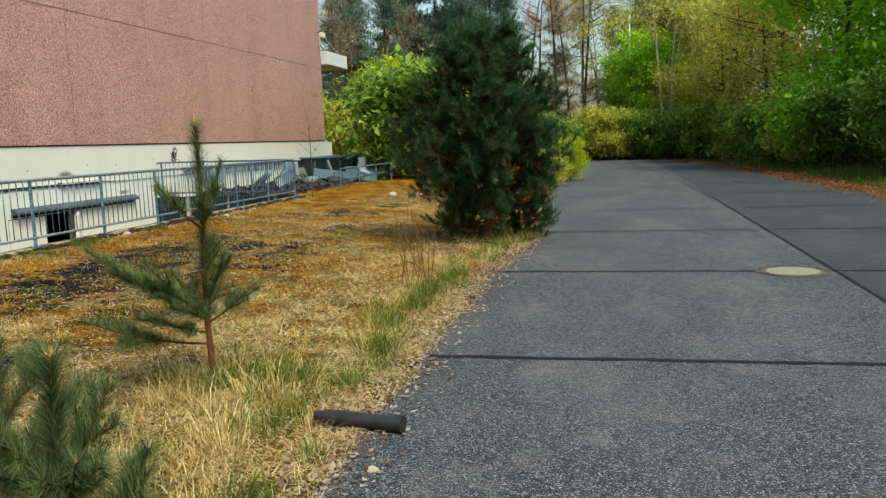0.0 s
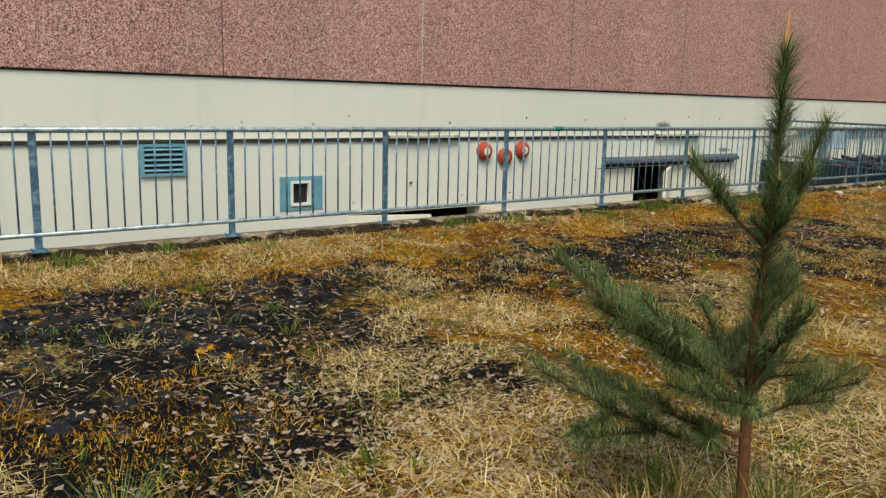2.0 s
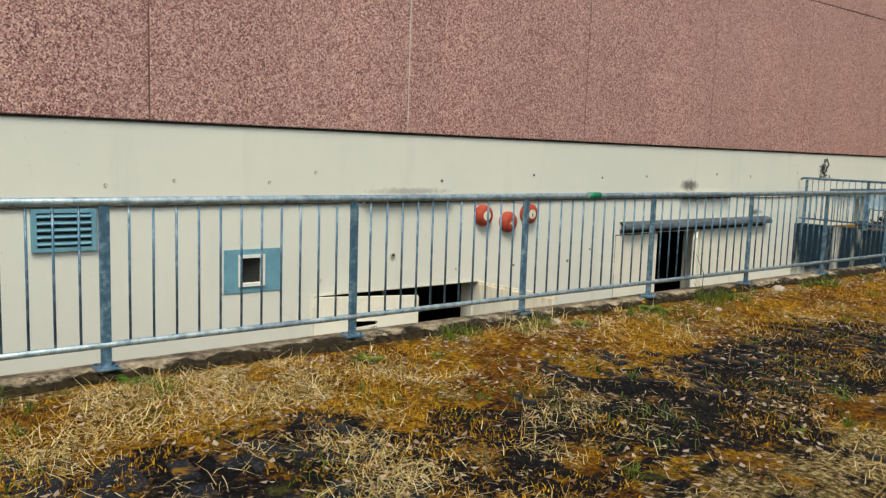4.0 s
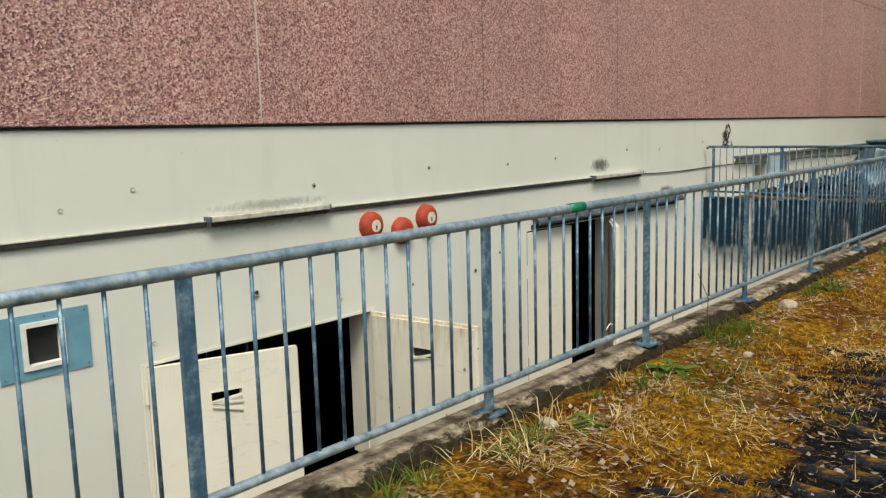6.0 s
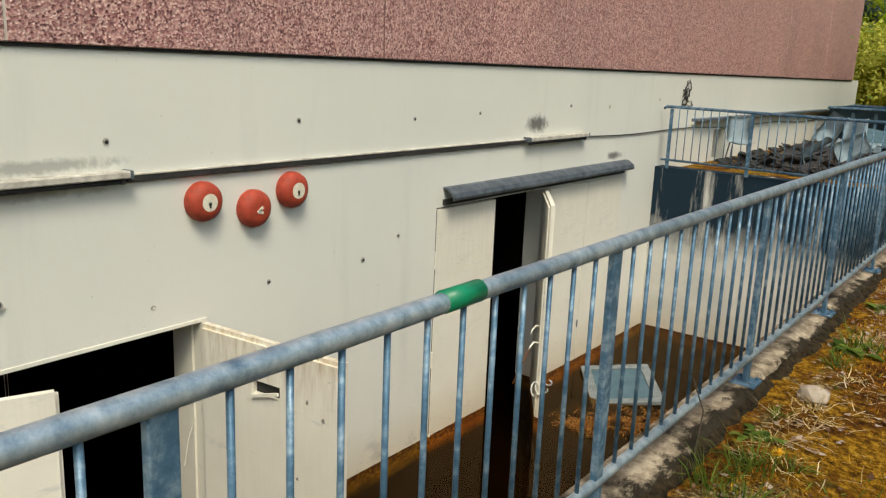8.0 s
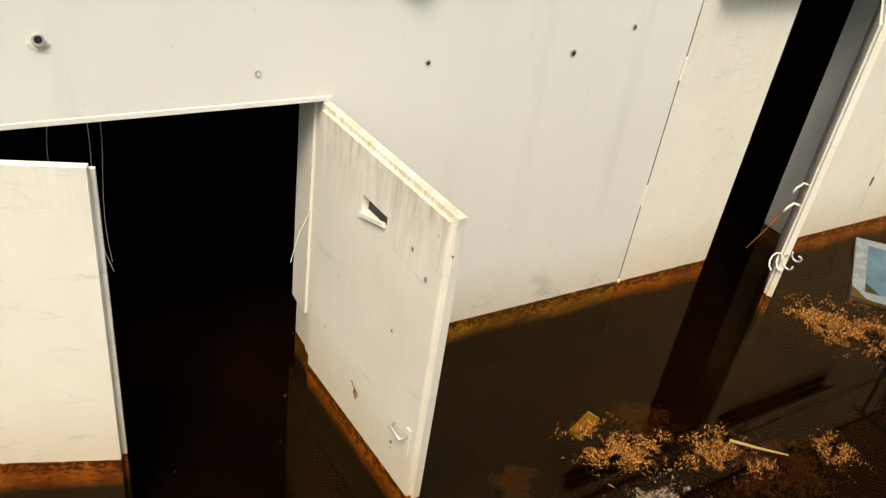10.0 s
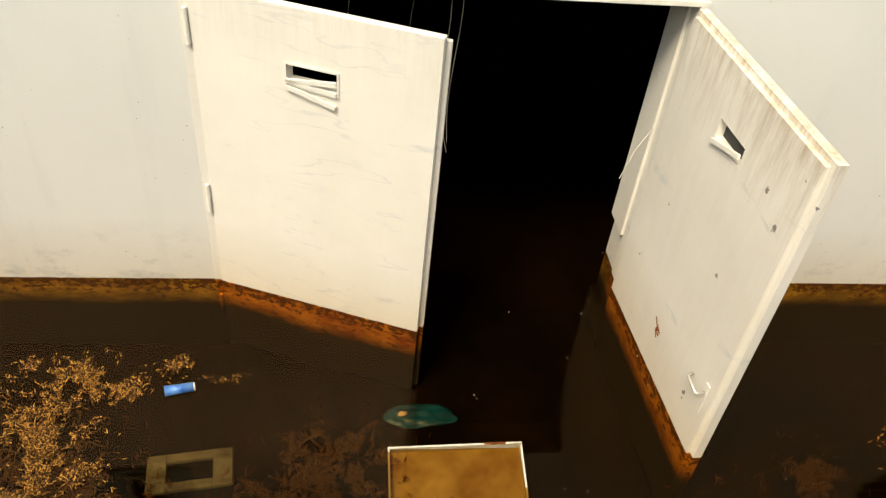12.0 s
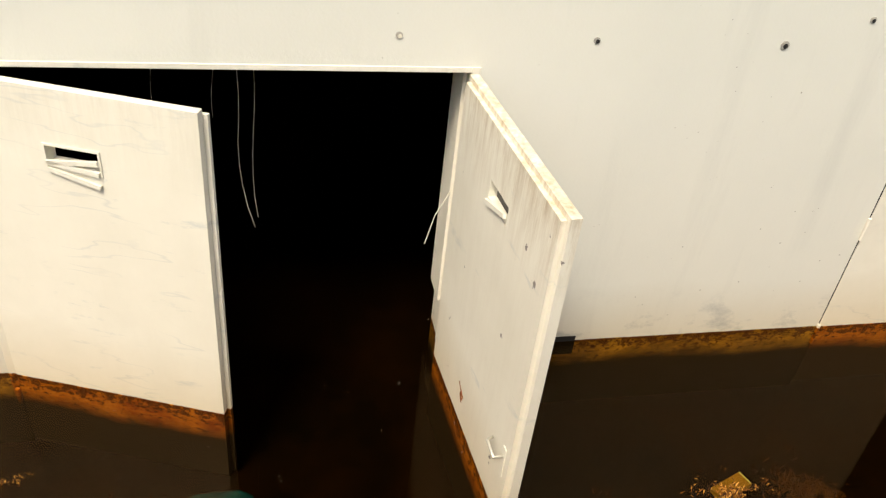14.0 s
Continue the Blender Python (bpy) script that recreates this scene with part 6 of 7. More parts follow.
def lawn():
    rng = np.random.default_rng(77)
    # matted dry grass: fine thatch and single pale stalks
    base = scatter(85000, rng, -7.5, -1.1, -1.5, 19.0, straw_keep)
    d = rng.normal(size=(len(base), 3)) * np.array([1, 1, 0.2]) + np.array([0, 0, 0.22])
    base[:, 2] += 0.008
    me = blade_mesh("dry_grass", base, d, 0.085, 0.0017, rng, 0.2)
    tagged(part_mesh("dry_grass", me, STRAW), "matted dry straw-coloured grass on the lawn", "grass", kind="stuff")
    base = scatter(16000, rng, -7.5, -1.2, 0.8, 17.0, lambda x, y: (0.1 + max(0.0, min(1, 0.1 + 1.9 * n2(x, y, 1.4, 71) + 1.0 * n2(x, y, 4.0, 72)))) * (0.12 + 0.88 * straw_keep(x, y)) if x < edge_of_lawn(y) else 0)
    d = rng.normal(size=(len(base), 3)) * np.array([1, 1, 0.12]) + np.array([0, 0, 0.1])
    base[:, 2] += 0.02
    me = blade_mesh("straw_stalks", base, d, 0.095, 0.0016, rng, 0.1)
    tagged(part_mesh("straw_stalks", me, STRAW_PALE), "bleached single straw stalks strewn over the moss", "straw", kind="stuff")
    # moss cushions and low green sprouts
    base = scatter(90000, rng, -7.5, -1.5, 1.2, 17, lambda x, y: max(0.0, 0.02 + 2.2 * n2(x, y, 0.8, 21) + 1.5 * n2(x, y, 2.5, 22) + 0.3 * (x < -6.5)) if x < edge_of_lawn(y) else 0)
    d = rng.normal(size=(len(base), 3)) * 0.6 + np.array([0, 0, 0.6])
    me = blade_mesh("moss", base, d, 0.026, 0.0024, rng, 0.1)
    tagged(part_mesh("moss", me, MOSS), "rust-orange moss cushions on the ground", "moss", kind="stuff")
    base = scatter(9000, rng, -7.5, -1.3, 1.5, 16, lambda x, y: max(0.0, -0.1 + 1.6 * n2(x, y, 1.3, 81) + 1.0 * n2(x, y, 3.5, 82) + 0.25 * (x > -3.4) + 0.1 * (x < -6.9)) if x < edge_of_lawn(y) else 0)
    d = rng.normal(size=(len(base), 3)) * 0.5 + np.array([0, 0, 0.8])
    me = blade_mesh("sprouts", base, d, 0.06, 0.003, rng, 0.3)
    tagged(part_mesh("sprouts", me, GRASS), "thin green grass sprouts among moss and straw", "grass", kind="stuff")
    # withered leaves: thick along the road edge, thin elsewhere
    base = scatter(19000, rng, -7.55, -0.9, 1.2, 16, lambda x, y: 1.0 * math.exp(-((x - edge_of_lawn(y) + 0.12) / 0.17) ** 2) + 0.05 + 0.3 * max(0, n2(x, y, 1.1, 41)) + 0.6 * math.exp(-((x + 3.5) ** 2 + (y - 4.0) ** 2) / 1.2) + 0.5 * math.exp(-((x + 7.36) / 0.14) ** 2) * max(0, 0.3 + 1.5 * n2(x, y, 2.0, 47)))
    base[:, 2] = np.maximum(base[:, 2], np.where(base[:, 0] > -1.25, ROAD_Z, -9)) + 0.015
    me = leaf_mesh("leaf_litter", base, 0.036, rng, flat=0.75, aspect=0.7)
    tagged(part_mesh("leaf_litter", me, LITTER), "withered brown leaves along the lane edge", "leaf litter", kind="stuff")
    base = scatter(5000, rng, 3.0, 9.5, 16, 50, lambda x, y: math.exp(-((x - road_right(y) - 0.4) / 0.5) ** 2))
    base[:, 2] += 0.02
    me = leaf_mesh("leaf_litter", base, 0.12, rng, flat=0.7, aspect=0.7)
    tagged(part_mesh("leaf_litter", me, m_leaf("rusty_leaves", (0.12, 0.045, 0.012), (0.26, 0.1, 0.03), (0.38, 0.2, 0.08))), "rusty fallen leaves along the far kerb", "leaf litter", kind="stuff")
    # green grass verge
    base = scatter(9000, rng, 5.0, 12, 15, 42, lambda x, y: 1.0 if x > road_right(y) + 0.9 else 0)
    d = rng.normal(size=(len(base), 3)) * 0.5 + np.array([0, 0, 1.0])
    me = blade_mesh("verge_grass", base, d, 0.22, 0.012, rng, 0.3)
    tagged(part_mesh("verge_grass", me, GRASS), "green verge grass beneath the trees", "grass", kind="stuff")

    # standing tufts, green and dry
    def tufts(name, spots, mat, label, blades, length, width, up, droop):
        pts, ds, ls = [], [], []
        for x, y, r in spots:
            m = int(blades * (r / 0.15))
            a = rng.normal(size=(m, 2)) * r * 0.45
            q = np.column_stack([x + a[:, 0], y + a[:, 1], np.full(m, ground_height(x, y) - 0.01)])
            pts.append(q)
            ls.append(np.full((m, 1), length * min(1.3, r / 0.13)))
            ds.append(np.column_stack([a * 2.2 / r * 0.35 + rng.normal(size=(m, 2)) * 0.25, np.full(m, up)]))
        me = blade_mesh(name, np.concatenate(pts), np.concatenate(ds), np.concatenate(ls), width, rng, droop)
        tagged(part_mesh(name, me, mat), label, "grass", kind="stuff")

    r2 = random.Random(5)
    green, dry, flat = [], [], []
    for y in np.arange(2.2, 14, 0.16):
        e = edge_of_lawn(y)
        if r2.random() < 0.75:
            green.append((e - r2.uniform(0.15, 0.75), y + r2.uniform(-0.1, 0.1), r2.uniform(0.06, 0.15)))
        if r2.random() < 0.6:
            dry.append((e - r2.uniform(0.1, 0.9), y + r2.uniform(-0.1, 0.1), r2.uniform(0.06, 0.14)))
    for k in range(26):
        a = r2.uniform(0, 6.28)
        (dry if k % 2 else green).append((-2.45 + r2.uniform(0.05, 0.6) * math.cos(a), 4.2 + r2.uniform(0.05, 0.5) * math.sin(a), r2.uniform(0.08, 0.16)))
    for k in range(14):
        dry.append((r2.uniform(-2.9, -1.7), r2.uniform(2.2, 4.0), r2.uniform(0.1, 0.18)))
        green.append((r2.uniform(-2.2, -1.5), r2.uniform(2.4, 6.5), r2.uniform(0.08, 0.16)))
    for k in range(60):
        green.append((r2.uniform(-7.3, -2.2), r2.uniform(2.5, 15), r2.uniform(0.03, 0.06)))
    for k in range(40):
        green.append((r2.uniform(-7.55, -7.3), r2.uniform(1, 18), r2.uniform(0.03, 0.09)))
        dry.append((r2.uniform(-7.55, -7.2), r2.uniform(1, 18), r2.uniform(0.03, 0.05)))
    for x, y, r in ((-7.45, 7.75, 0.2), (-7.35, 7.45, 0.16), (-7.5, 7.2, 0.14), (-7.25, 5.95, 0.1), (-7.2, 6.3, 0.1)):
        flat.append((x, y, r))
    tufts("flattened_tufts", flat, STRAW, "bleached grass lying flat against the kerb", 60, 0.17, 0.0022, 0.12, 0.35)
    tufts("grass_tufts", green, GRASS, "green grass tufts along the lane and the rail", 120, 0.2, 0.003, 0.75, 0.25)
    tufts("straw_tufts", dry, STRAW, "long bleached grass tufts bent over", 110, 0.25, 0.0022, 0.45, 0.55)

    # broad-leaved weeds at the kerb
    for x, y, s, sd in ((-7.42, 8.98, 1.1, 1), (-7.3, 5.95, 0.8, 2), (-7.35, 7.95, 0.8, 3), (-7.45, 11.9, 0.9, 4), (-7.5, 10.4, 0.6, 5), (-7.48, 13.0, 0.7, 6), (-7.5, 4.6, 0.8, 7), (-7.45, 3.2, 0.9, 8), (-6.5, 6.2, 0.35, 9), (-5.3, 7.5, 0.35, 10)):
        w = thing("weed", (x, y, ground_height(x, y)), "low broad-leaved green weed by the concrete kerb", "weed", "weeds along the kerb")
        g = np.random.default_rng(sd)
        bm = B()
        for k in range(30):
            a, L = g.uniform(0, 6.28), s * g.uniform(0.07, 0.19)
            lift = g.uniform(0.25, 0.9)
            u = Vector((math.cos(a), math.sin(a), lift)).normalized()
            v = Vector((-math.sin(a), math.cos(a), 0))
            o = Vector((g.normal() * 0.03, g.normal() * 0.03, 0))
            rowp = []
            for t, wd in ((0, 0.012), (0.35, 0.18), (0.7, 0.16), (1.0, 0.01)):
                c = o + u * L * t - Vector((0, 0, L * 0.45 * t * t))
                rowp.append((bm.verts.new(c - v * wd * L), bm.verts.new(c + Vector((0, 0, -0.03 * L))), bm.verts.new(c + v * wd * L)))
            for p, q in zip(rowp[:-1], rowp[1:]):
                bm.faces.new((p[0], p[1], q[1], q[0]))
                bm.faces.new((p[1], p[2], q[2], q[1]))
        part("leaves", bm, GRASS, w)
    # dandelions
    yellow = m_plain("dandelion_yellow", (0.75, 0.42, 0.01), (0.6, 0.3, 0.01), 60)
    for x, y in ((-2.35, 5.3), (-2.18, 5.16), (-2.3, 5.2), (-1.68, 6.16), (-1.75, 6.3), (-2.34, 10.2), (-4.95, 3.17), (-5.02, 3.25), (-4.9, 3.3), (-7.38, 8.75), (-7.35, 10.05), (-1.7, 9.4)):
        f = thing("dandelion", (x, y, ground_height(x, y)), "yellow dandelion flower in the dry grass", "dandelion", "dandelions on the lawn")
        h = 0.07 + 0.05 * r2.random()
        part("stem", rod(B(), (0, 0, 0), (0.01, 0, h), 0.003, seg=6), GRASS, f)
        g = np.random.default_rng(int(abs(x * 100)))
        me = blade_mesh("flower", np.tile(np.array([[0.01, 0, h]]), (60, 1)), g.normal(size=(60, 3)) * np.array([1, 1, 0.3]) + np.array([0, 0, 0.35]), 0.024, 0.003, g, 0.1)
        part_mesh("flower", me, yellow, f)
    # dead stalks before the big pine
    s = thing("dead_stalks", (-1.95, 7.78, -0.29), "bunch of thin dead brown weed stalks", "stalks")
    g = random.Random(9)
    for k in range(13):
        bm = B()
        x, y = g.uniform(-0.22, 0.2), g.uniform(-0.15, 0.15)
        H = g.uniform(0.5, 1.15)
        lean = Vector((g.uniform(-0.2, 0.12), g.uniform(-0.1, 0.1), H))
        polyline(bm, [Vector((x, y, 0)), Vector((x, y, 0)) + lean * 0.5 + Vector((0.015, 0, 0)), Vector((x, y, 0)) + lean], 0.006, 0.002, 5)
        for q in range(3):
            a = Vector((x, y, 0)) + lean * g.uniform(0.5, 0.9)
            polyline(bm, [a, a + Vector((g.uniform(-0.08, 0.08), g.uniform(-0.08, 0.08), 0.1))], 0.002, 0.001, 4)
        part("stalk", bm, m_plain("dead_stalk", (0.2, 0.1, 0.05), (0.12, 0.06, 0.03)) if not bpy.data.materials.get("dead_stalk") else bpy.data.materials["dead_stalk"], s)
    # thin young tree at the end of the rail, and a stalk by the rail
    t = thing("young_tree", (-7.45, 19.4, -0.12), "thin leafless young tree by the rail end", "young tree")
    bm = B()
    polyline(bm, [Vector((0, 0, 0)), Vector((0.03, 0, 0.8)), Vector((0.0, 0.03, 1.6)), Vector((-0.02, 0, 2.25))], 0.014, 0.004, 6)
    for h, dx, dz in ((1.1, 0.3, 0.35), (1.2, -0.35, 0.3), (1.5, 0.35, 0.3), (1.6, -0.4, 0.22), (1.8, 0.2, 0.25), (1.75, -0.2, 0.25), (0.8, -0.35, 0.45)):
        polyline(bm, [Vector((0, 0, h)), Vector((dx, 0.05, h + dz))], 0.005, 0.002, 5)
    part("trunk", bm, BARK, t)
    g2 = np.random.default_rng(2)
    pts = np.column_stack([g2.normal(size=260) * 0.26, g2.normal(size=260) * 0.15, 1.75 + g2.normal(size=260) * 0.22])
    part_mesh("leaves", leaf_mesh("leaves", pts, 0.035, g2), LEAF_OLIVE, t)
    k = thing("dry_stalk", (-7.62, 9.95, -0.02), "thin dry stalk standing at the kerb", "stalk")
    bm = B()
    polyline(bm, [Vector((0, 0, 0)), Vector((0.02, -0.02, 0.2)), Vector((-0.02, -0.1, 0.38))], 0.004, 0.002, 5)
    part("stem", bm, BARK, k)


lawn()



# ---- floating things in the pit ----
ALGAE = m_leaf("floating_algae", (0.008, 0.003, 0.001), (0.06, 0.02, 0.003), (0.32, 0.11, 0.008), (0.9, 0.46, 0.1), trans=0.2)
ALGAE_GREEN = m_leaf("orange_brown_algae", (0.006, 0.003, 0.001), (0.045, 0.018, 0.003), (0.24, 0.1, 0.01), (0.8, 0.4, 0.07), trans=0.2)
ALGAE_SUNK = m_leaf("sunken_algae", (0.05, 0.025, 0.008), (0.12, 0.06, 0.02), (0.18, 0.1, 0.035))
FROTH = m_leaf("pale_froth", (0.02, 0.01, 0.005), (0.16, 0.09, 0.045), (0.5, 0.35, 0.22), (0.85, 0.7, 0.54), trans=0.2)


def algae(blobs, mat, label, n, size, seed, sunk=0.0):
    """Curly growth: short crooked threads heaped into uneven cushions."""
    rng = np.random.default_rng(seed)
    pts, top = [], []
    for x, y, rx, ry in blobs:
        m = int(4.2 * n * rx * ry / 0.04)
        g = rng.normal(size=(m, 2))
        q = np.column_stack([x + g[:, 0] * rx * 0.6, y + g[:, 1] * ry * 0.6])
        f = np.array([noise.noise((a * 7, b * 7, seed)) + 0.7 * noise.noise((a * 17, b * 17, seed)) + 0.5 * noise.noise((a * 41, b * 41, seed)) for a, b in q])
        keep = f > -0.24 + 0.19 * np.hypot(g[:, 0], g[:, 1])
        pts.append(q[keep])
        top.append(np.clip(f[keep], 0, 0.8))
    q, f = np.concatenate(pts), np.concatenate(top)
    p = np.column_stack([q, WATER + 0.003 - sunk + f * rng.uniform(0, 0.045, len(q))])
    d = rng.normal(size=(len(p), 3)) * np.array([1, 1, 0.7]) + np.array([0, 0, 0.25])
    me = blade_mesh("algae", p, d, size, size * 0.11, rng, 0.3)
    tagged(part_mesh("algae", me, mat), label, "algae", kind="stuff")


algae([(-10.15, 12.1, 0.22, 0.2), (-10.0, 12.35, 0.16, 0.2), (-9.8, 12.8, 0.16, 0.22), (-9.6, 13.05, 0.1, 0.12), (-9.46, 13.67, 0.15, 0.15), (-10.4, 15.1, 0.3, 0.35), (-10.6, 14.9, 0.25, 0.2), (-10.0, 15.5, 0.3, 0.4), (-9.76, 11.33, 0.13, 0.13), (-9.66, 11.45, 0.08, 0.08)],
      ALGAE, "rust-brown algae clumps floating on the water", 800, 0.023, 61)
algae([(-9.55, 12.15, 0.2, 0.24), (-9.3, 12.1, 0.2, 0.2), (-9.1, 12.0, 0.16, 0.2), (-8.9, 12.0, 0.16, 0.25), (-8.7, 12.3, 0.2, 0.3), (-8.9, 13.1, 0.1, 0.2), (-8.8, 13.5, 0.15, 0.3), (-9.15, 11.95, 0.1, 0.12)],
      FROTH, "pale dried algae scum floating on the water", 1100, 0.016, 62)
algae([(-10.97, 7.05, 0.08, 0.1), (-10.85, 7.3, 0.14, 0.25), (-10.95, 7.85, 0.08, 0.1), (-10.75, 7.55, 0.1, 0.2), (-10.5, 7.2, 0.22, 0.22), (-10.2, 7.3, 0.22, 0.24), (-10.5, 6.7, 0.3, 0.3), (-10.1, 6.6, 0.35, 0.35), (-9.8, 7.1, 0.3, 0.3), (-10.85, 8.1, 0.03, 0.1)],
      ALGAE_GREEN, "orange-brown algae mat floating on the water", 800, 0.019, 63)
algae([(-10.15, 11.41, 0.2, 0.16), (-9.8, 11.1, 0.2, 0.2), (-10.3, 8.75, 0.25, 0.3), (-10.0, 8.5, 0.25, 0.3), (-10.1, 7.2, 0.4, 0.5), (-9.9, 10.9, 0.2, 0.25), (-9.5, 13.2, 0.3, 0.4), (-10.3, 12.6, 0.2, 0.2)], ALGAE_SUNK, "sunken brown algae below the surface", 420, 0.035, 64, 0.07)
algae([(-10.0, 10.0, 2.2, 4.5)], FROTH, "tiny pale specks drifting on the water", 0.35, 0.012, 65)


def floats():
    # sunken sheet metal tray leaning out of the water
    t = thing("sheet_tray", (-10.3, 9.4, WATER), "half-sunken rusty sheet metal tray in the water", "tray")
    t.matrix_world = pose(-10.2, 9.385, WATER - 0.055, 3.6, 11, 0)
    sheet = m_plain("bent_pale_sheet", (0.55, 0.55, 0.45), (0.38, 0.33, 0.2), 6, 0.5)
    bm = B()
    block(bm, -0.16, 0.75, -0.365, 0.365, -0.008, 0.0)
    part("bottom", bm, m_plain("algae_coated_sheet", (0.2, 0.11, 0.012), (0.5, 0.42, 0.18), 3.5, 0.6), t)
    for q in ((-0.17, -0.16, -0.365, 0.365, -0.008, 0.06), (-0.16, 0.75, 0.355, 0.365, -0.008, 0.05), (-0.16, 0.75, -0.365, -0.355, -0.008, 0.05)):
        bm = B()
        block(bm, *q)
        part("rim", bm, sheet, t)
    bm = B()
    g = random.Random(14)
    for _ in range(14):
        y, z, r = g.gauss(0.22, 0.035), g.uniform(0.03, 0.056), g.uniform(0.004, 0.014)
        block(bm, -0.1735, -0.1705, y - r * 1.6, y + r * 1.6, z - r, z + r * 0.6)
        block(bm, -0.1705, -0.158, y - r, y + r, 0.0602, 0.0625)
    part("rust_patch", bm, RUST, t)
    # blue bag just under the surface
    b = thing("plastic_bag", (-10.6, 9.17, WATER), "blue plastic bag drifting under the surface", "bag")
    bm = B()
    bmesh.ops.create_icosphere(bm, subdivisions=4, radius=0.075)
    for v in bm.verts:
        v.co *= 1 + 0.45 * noise.noise(v.co * 14)
        v.co.y *= 3.0 if v.co.y > 0 else 2.1
        v.co.z = v.co.z * 0.2 + 0.012 * noise.noise(v.co * 22) - 0.035
    part("film", bm, m_plain("blue_film", (0.004, 0.12, 0.3), (0.002, 0.03, 0.07), 9, 0.35), b, smooth=True)
    bm = B()
    bmesh.ops.create_icosphere(bm, subdivisions=2, radius=0.016)
    for v in bm.verts:
        v.co = Vector((v.co.x, v.co.y * 1.6 - 0.06, v.co.z * 0.5 - 0.012)) * (1 + 0.3 * noise.noise(v.co * 60))
    part("knot", bm, LABEL, b)
    k = thing("plank", (-9.25, 12.8, WATER), "sunken yellow-brown plank under the water", "plank")
    k.matrix_world = pose(-9.25, 12.8, WATER - 0.06, 3, 2, -28)
    bm = B()
    block(bm, -0.06, 0.06, -0.24, 0.24, -0.012, 0.012, 0.003)
    part("wood", bm, m_plain("soaked_yellow_wood", (0.34, 0.19, 0.03), (0.12, 0.06, 0.01), 6), k)
    w = thing("sunken_frame", (-10.1, 7.95, WATER), "grey window frame lying under the water", "window frame")
    w.matrix_world = pose(-10.3, 7.98, WATER - 0.1, 2, 3, 6)
    bm = B()
    for q in ((-0.11, 0.11, -0.22, -0.12), (-0.11, 0.11, 0.12, 0.22), (-0.11, -0.06, -0.12, 0.12), (0.06, 0.11, -0.12, 0.12)):
        block(bm, q[0], q[1], q[2], q[3], 0, 0.025, 0.003)
    part("frame", bm, m_plain("silted_white_plastic", (0.2, 0.24, 0.26), (0.07, 0.07, 0.06), 14), w)
    c = thing("drink_can", (-10.77, 7.87, WATER), "crushed blue can floating among algae", "can")
    c.matrix_world = pose(-10.77, 7.87, WATER + 0.01, 0, 0, 12)
    bm = B()
    rod(bm, (0, -0.085, 0), (0, 0.07, 0), 0.03, 0.026, seg=14)
    part("can_body", bm, m_plain("blue_lacquer", (0.015, 0.09, 0.38), (0.12, 0.28, 0.55), 14, 0.3, 0.2), c, smooth=True)
    part("lid", rod(B(), (0, 0.07, 0), (0, 0.078, 0), 0.024, seg=14), LABEL, c)
    s = thing("stick", (-9.83, 13.0, WATER + 0.012), "pale bare stick floating on the water", "stick")
    bm = B()
    polyline(bm, [Vector((0, 0, 0)), Vector((0.14, 0.13, 0.01)), Vector((0.27, 0.3, 0))], 0.012, 0.006, 7)
    part("wood", bm, STRAW, s)
    # white sheet frame lying half in the water before the second door
    f = thing("white_panel", (-10.75, 16.1, WATER), "pale plastic window panel lying in the water", "panel")
    f.matrix_world = pose(-10.7, 16.3, WATER + 0.015, 4, -5, 35)
    bm = B()
    for q in ((-0.45, 0.45, -0.55, -0.43), (-0.45, 0.45, 0.43, 0.55), (-0.45, -0.33, -0.43, 0.43), (0.33, 0.45, -0.43, 0.43)):
        block(bm, q[0], q[1], q[2], q[3], 0, 0.05, 0.005)
    part("frame", bm, m_plain("grey_white_plastic", (0.22, 0.24, 0.24), (0.12, 0.14, 0.14)), f)
    bm = B()
    block(bm, -0.33, 0.33, -0.43, 0.43, 0.015, 0.03)
    part("pane", bm, DARK_BLUE, f)
    g = thing("plastic_ring", (-9.2, 11.6, WATER), "small white plastic ring on the water", "ring")
    bm = B()
    tube(bm, [(0.03 * math.cos(a), 0.03 * math.sin(a), 0.004) for a in np.linspace(0, 6.28, 14)], 0.005, 6)
    part("loop", bm, LABEL, g)
    y = thing("board", (-10.36, 12.15, WATER), "yellow-stained board end rising from the water", "board")
    y.matrix_world = pose(-10.38, 12.15, WATER - 0.026, 4, 0, 20)
    bm = B()
    block(bm, -0.05, 0.05, -0.14, 0.1, -0.02, 0.02, 0.004)
    part("plank", bm, m_plain("yellow_stain", (0.4, 0.32, 0.05), (0.25, 0.18, 0.03), 9), y)


floats()



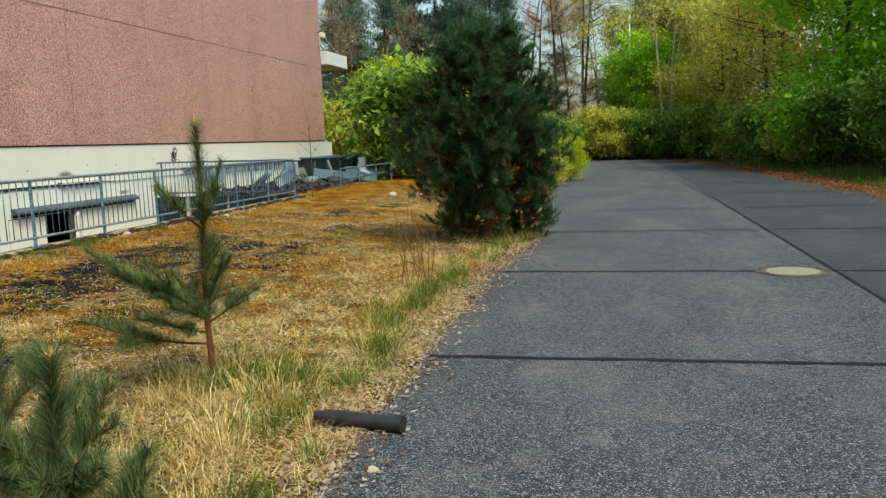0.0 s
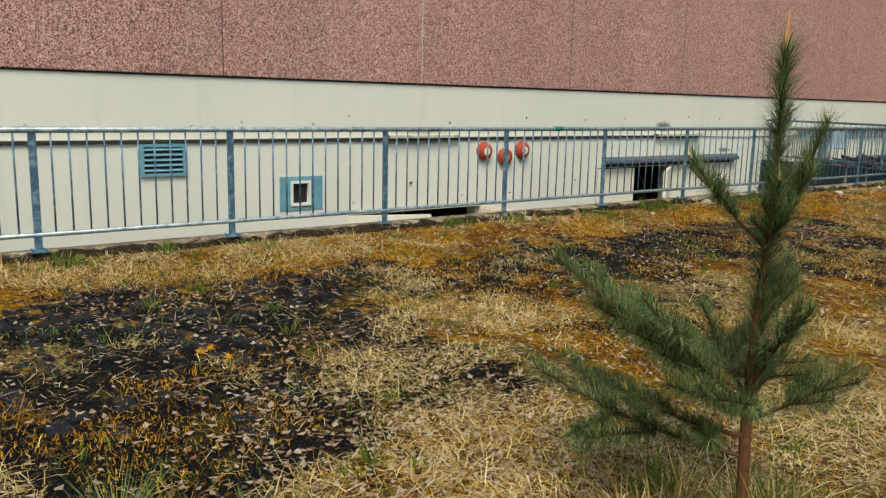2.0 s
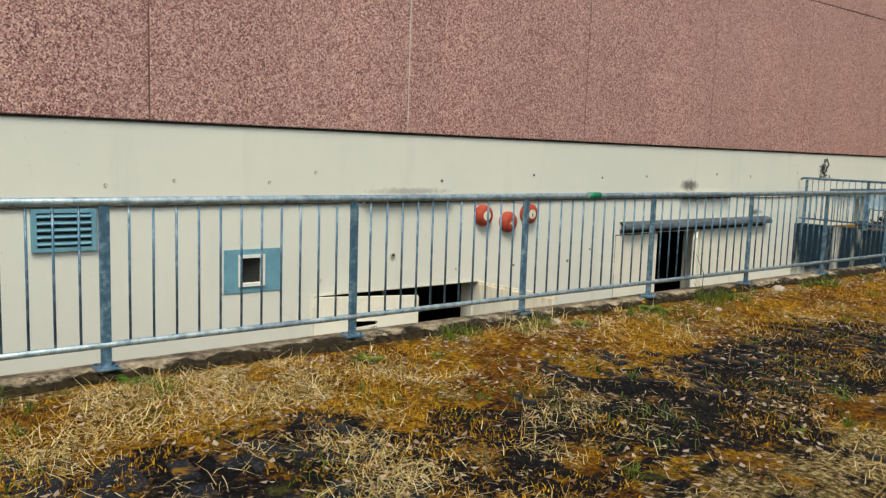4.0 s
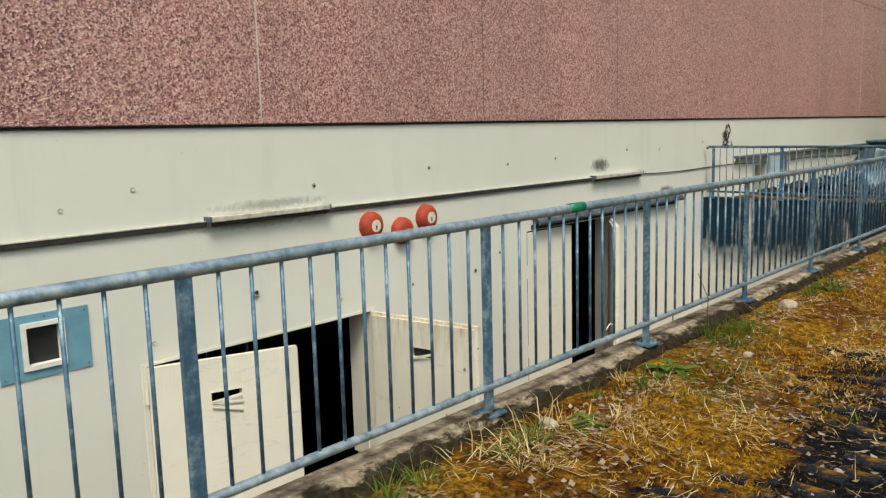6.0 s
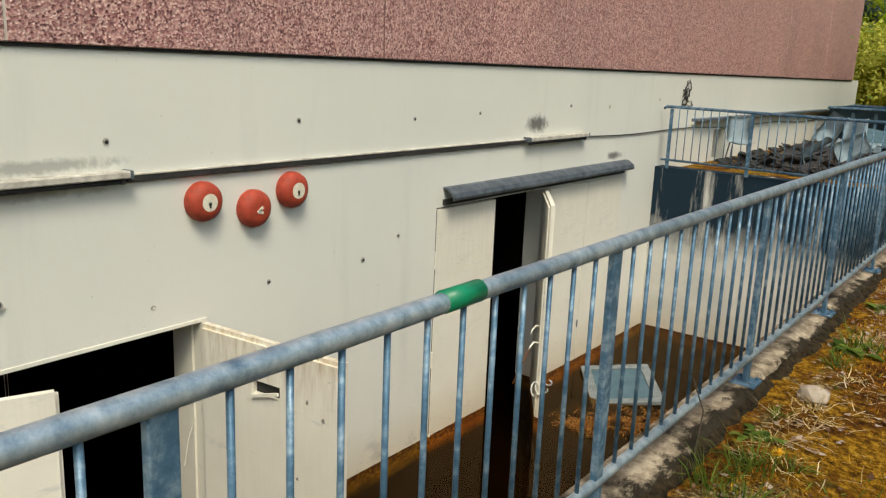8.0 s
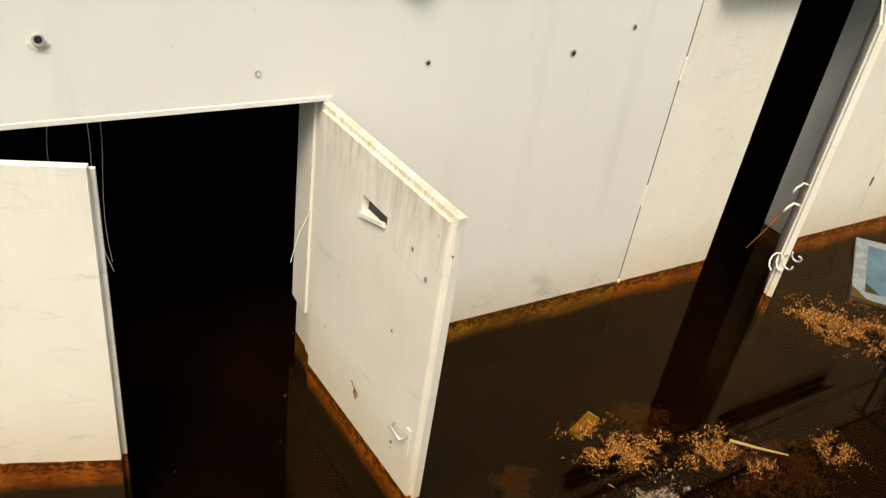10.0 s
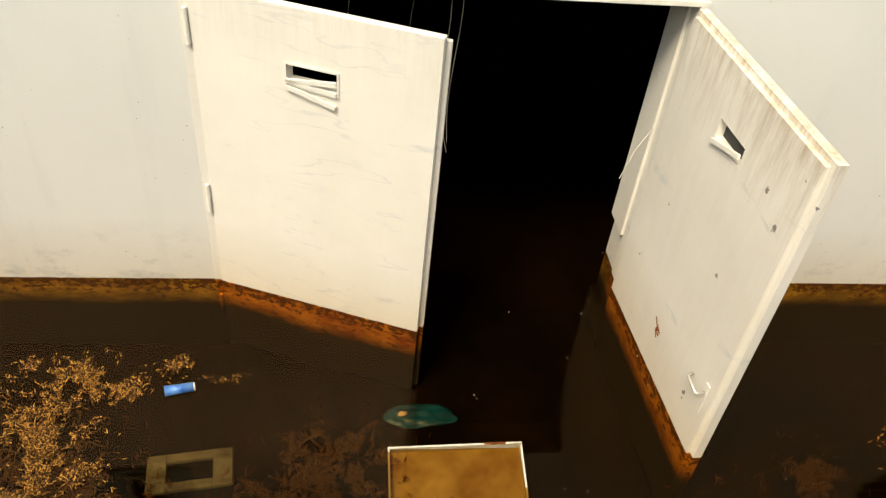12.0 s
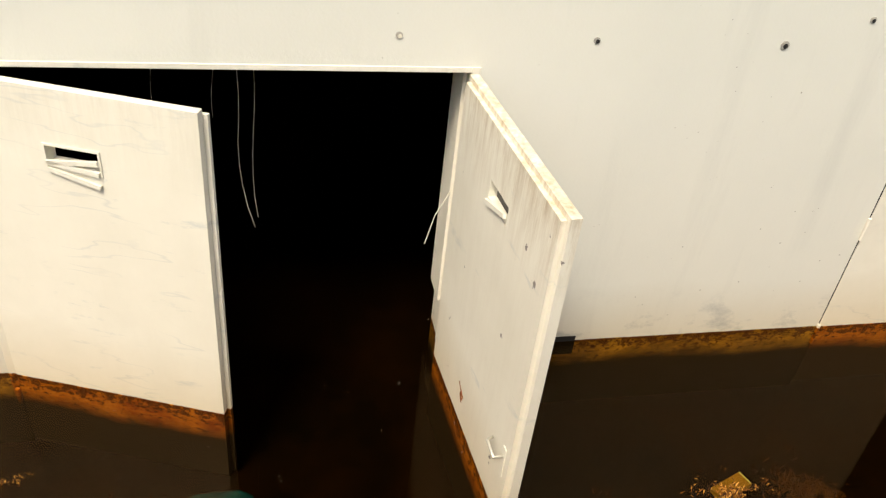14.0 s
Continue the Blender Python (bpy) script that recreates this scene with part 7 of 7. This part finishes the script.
# ---- overgrown paving under the moss ----
def paved(x, y):
    if not (-7.05 < x < -2.9):
        return False
    k = 0.12 + 0.8 * n2(x, y, 0.55, 61) + 0.45 * n2(x, y, 1.7, 62) + 0.25 * n2(x, y, 5.0, 63)
    k += 0.5 * math.exp(-((x + 5.3) ** 2 + (y - 3.7) ** 2) * 0.45) + 0.45 * math.exp(-((x + 6.2) ** 2 / 0.5 + (y - 9.5) ** 2 / 9.0))
    k -= 0.6 * max(0, (x + 4.7) / 1.0) + 0.4 * max(0, (-6.6 - x) / 0.4) + 0.06 * max(0, y - 11) + 0.12
    k -= 0.7 * math.exp(-((x + 3.9) ** 2 + (y - 4.7) ** 2) / 0.8)
    return k - 0.3 + 0.5 * n2(x, y, 3.2, 64) > 0


def paver_verts(w, l):
    b, h = 0.008, 0.05
    pts = []
    for sx, sy, z, k in ((w, l, -h, 0), (w, l, -b, 0), (w, l, 0, b)):
        pts += [(-sx / 2 + k, -sy / 2 + k, z), (sx / 2 - k, -sy / 2 + k, z), (sx / 2 - k, sy / 2 - k, z), (-sx / 2 + k, sy / 2 - k, z)]
    faces = [(8, 9, 10, 11)] + [(r * 4 + i, r * 4 + (i + 1) % 4, r * 4 + 4 + (i + 1) % 4, r * 4 + 4 + i) for r in (0, 1) for i in range(4)]
    return pts, faces


def pave():
    rng = random.Random(90)
    base = thing("pavement", (-5.2, 7.0, -0.15), "dark overgrown concrete pavers showing through the moss", "pavement", kind="structure")
    inv = base.matrix_world.inverted()
    pts, faces = paver_verts(0.197, 0.1)
    me = raw_mesh("paver", pts, faces)
    me.materials.append(PAVER)
    single, verts, allf = 0, [], []
    row = 0
    y = 1.6
    while y < 15.5:
        x = -7.05 + (0.1 if row % 2 else 0)
        while x < -2.8:
            if paved(x, y) and rng.random() < 0.7:
                z = max(ground_height(x + dx, y + dy) for dx in (-0.08, 0.08) for dy in (-0.04, 0.04)) - 0.003 + rng.uniform(-0.006, 0.004)
                m = pose(x, y, z, rng.uniform(-1.8, 1.8), rng.uniform(-1.8, 1.8), rng.uniform(-7, 7))
                if single < 300 and 5.5 < y < 11.5 and x < -5.0:
                    ob = new("paver", me)
                    ob.parent = base
                    ob.matrix_parent_inverse = inv
                    ob.matrix_basis = m
                    single += 1
                else:
                    k = len(verts)
                    verts += [tuple(m @ Vector(p)) for p in pts]
                    allf += [tuple(i + k for i in f) for f in faces]
            x += 0.2
        y += 0.102
        row += 1
    o = part_mesh("pavers", raw_mesh("pavers", verts, allf), PAVER, base)
    o.matrix_parent_inverse = inv
    tagged(o, kind="stuff")


pave()
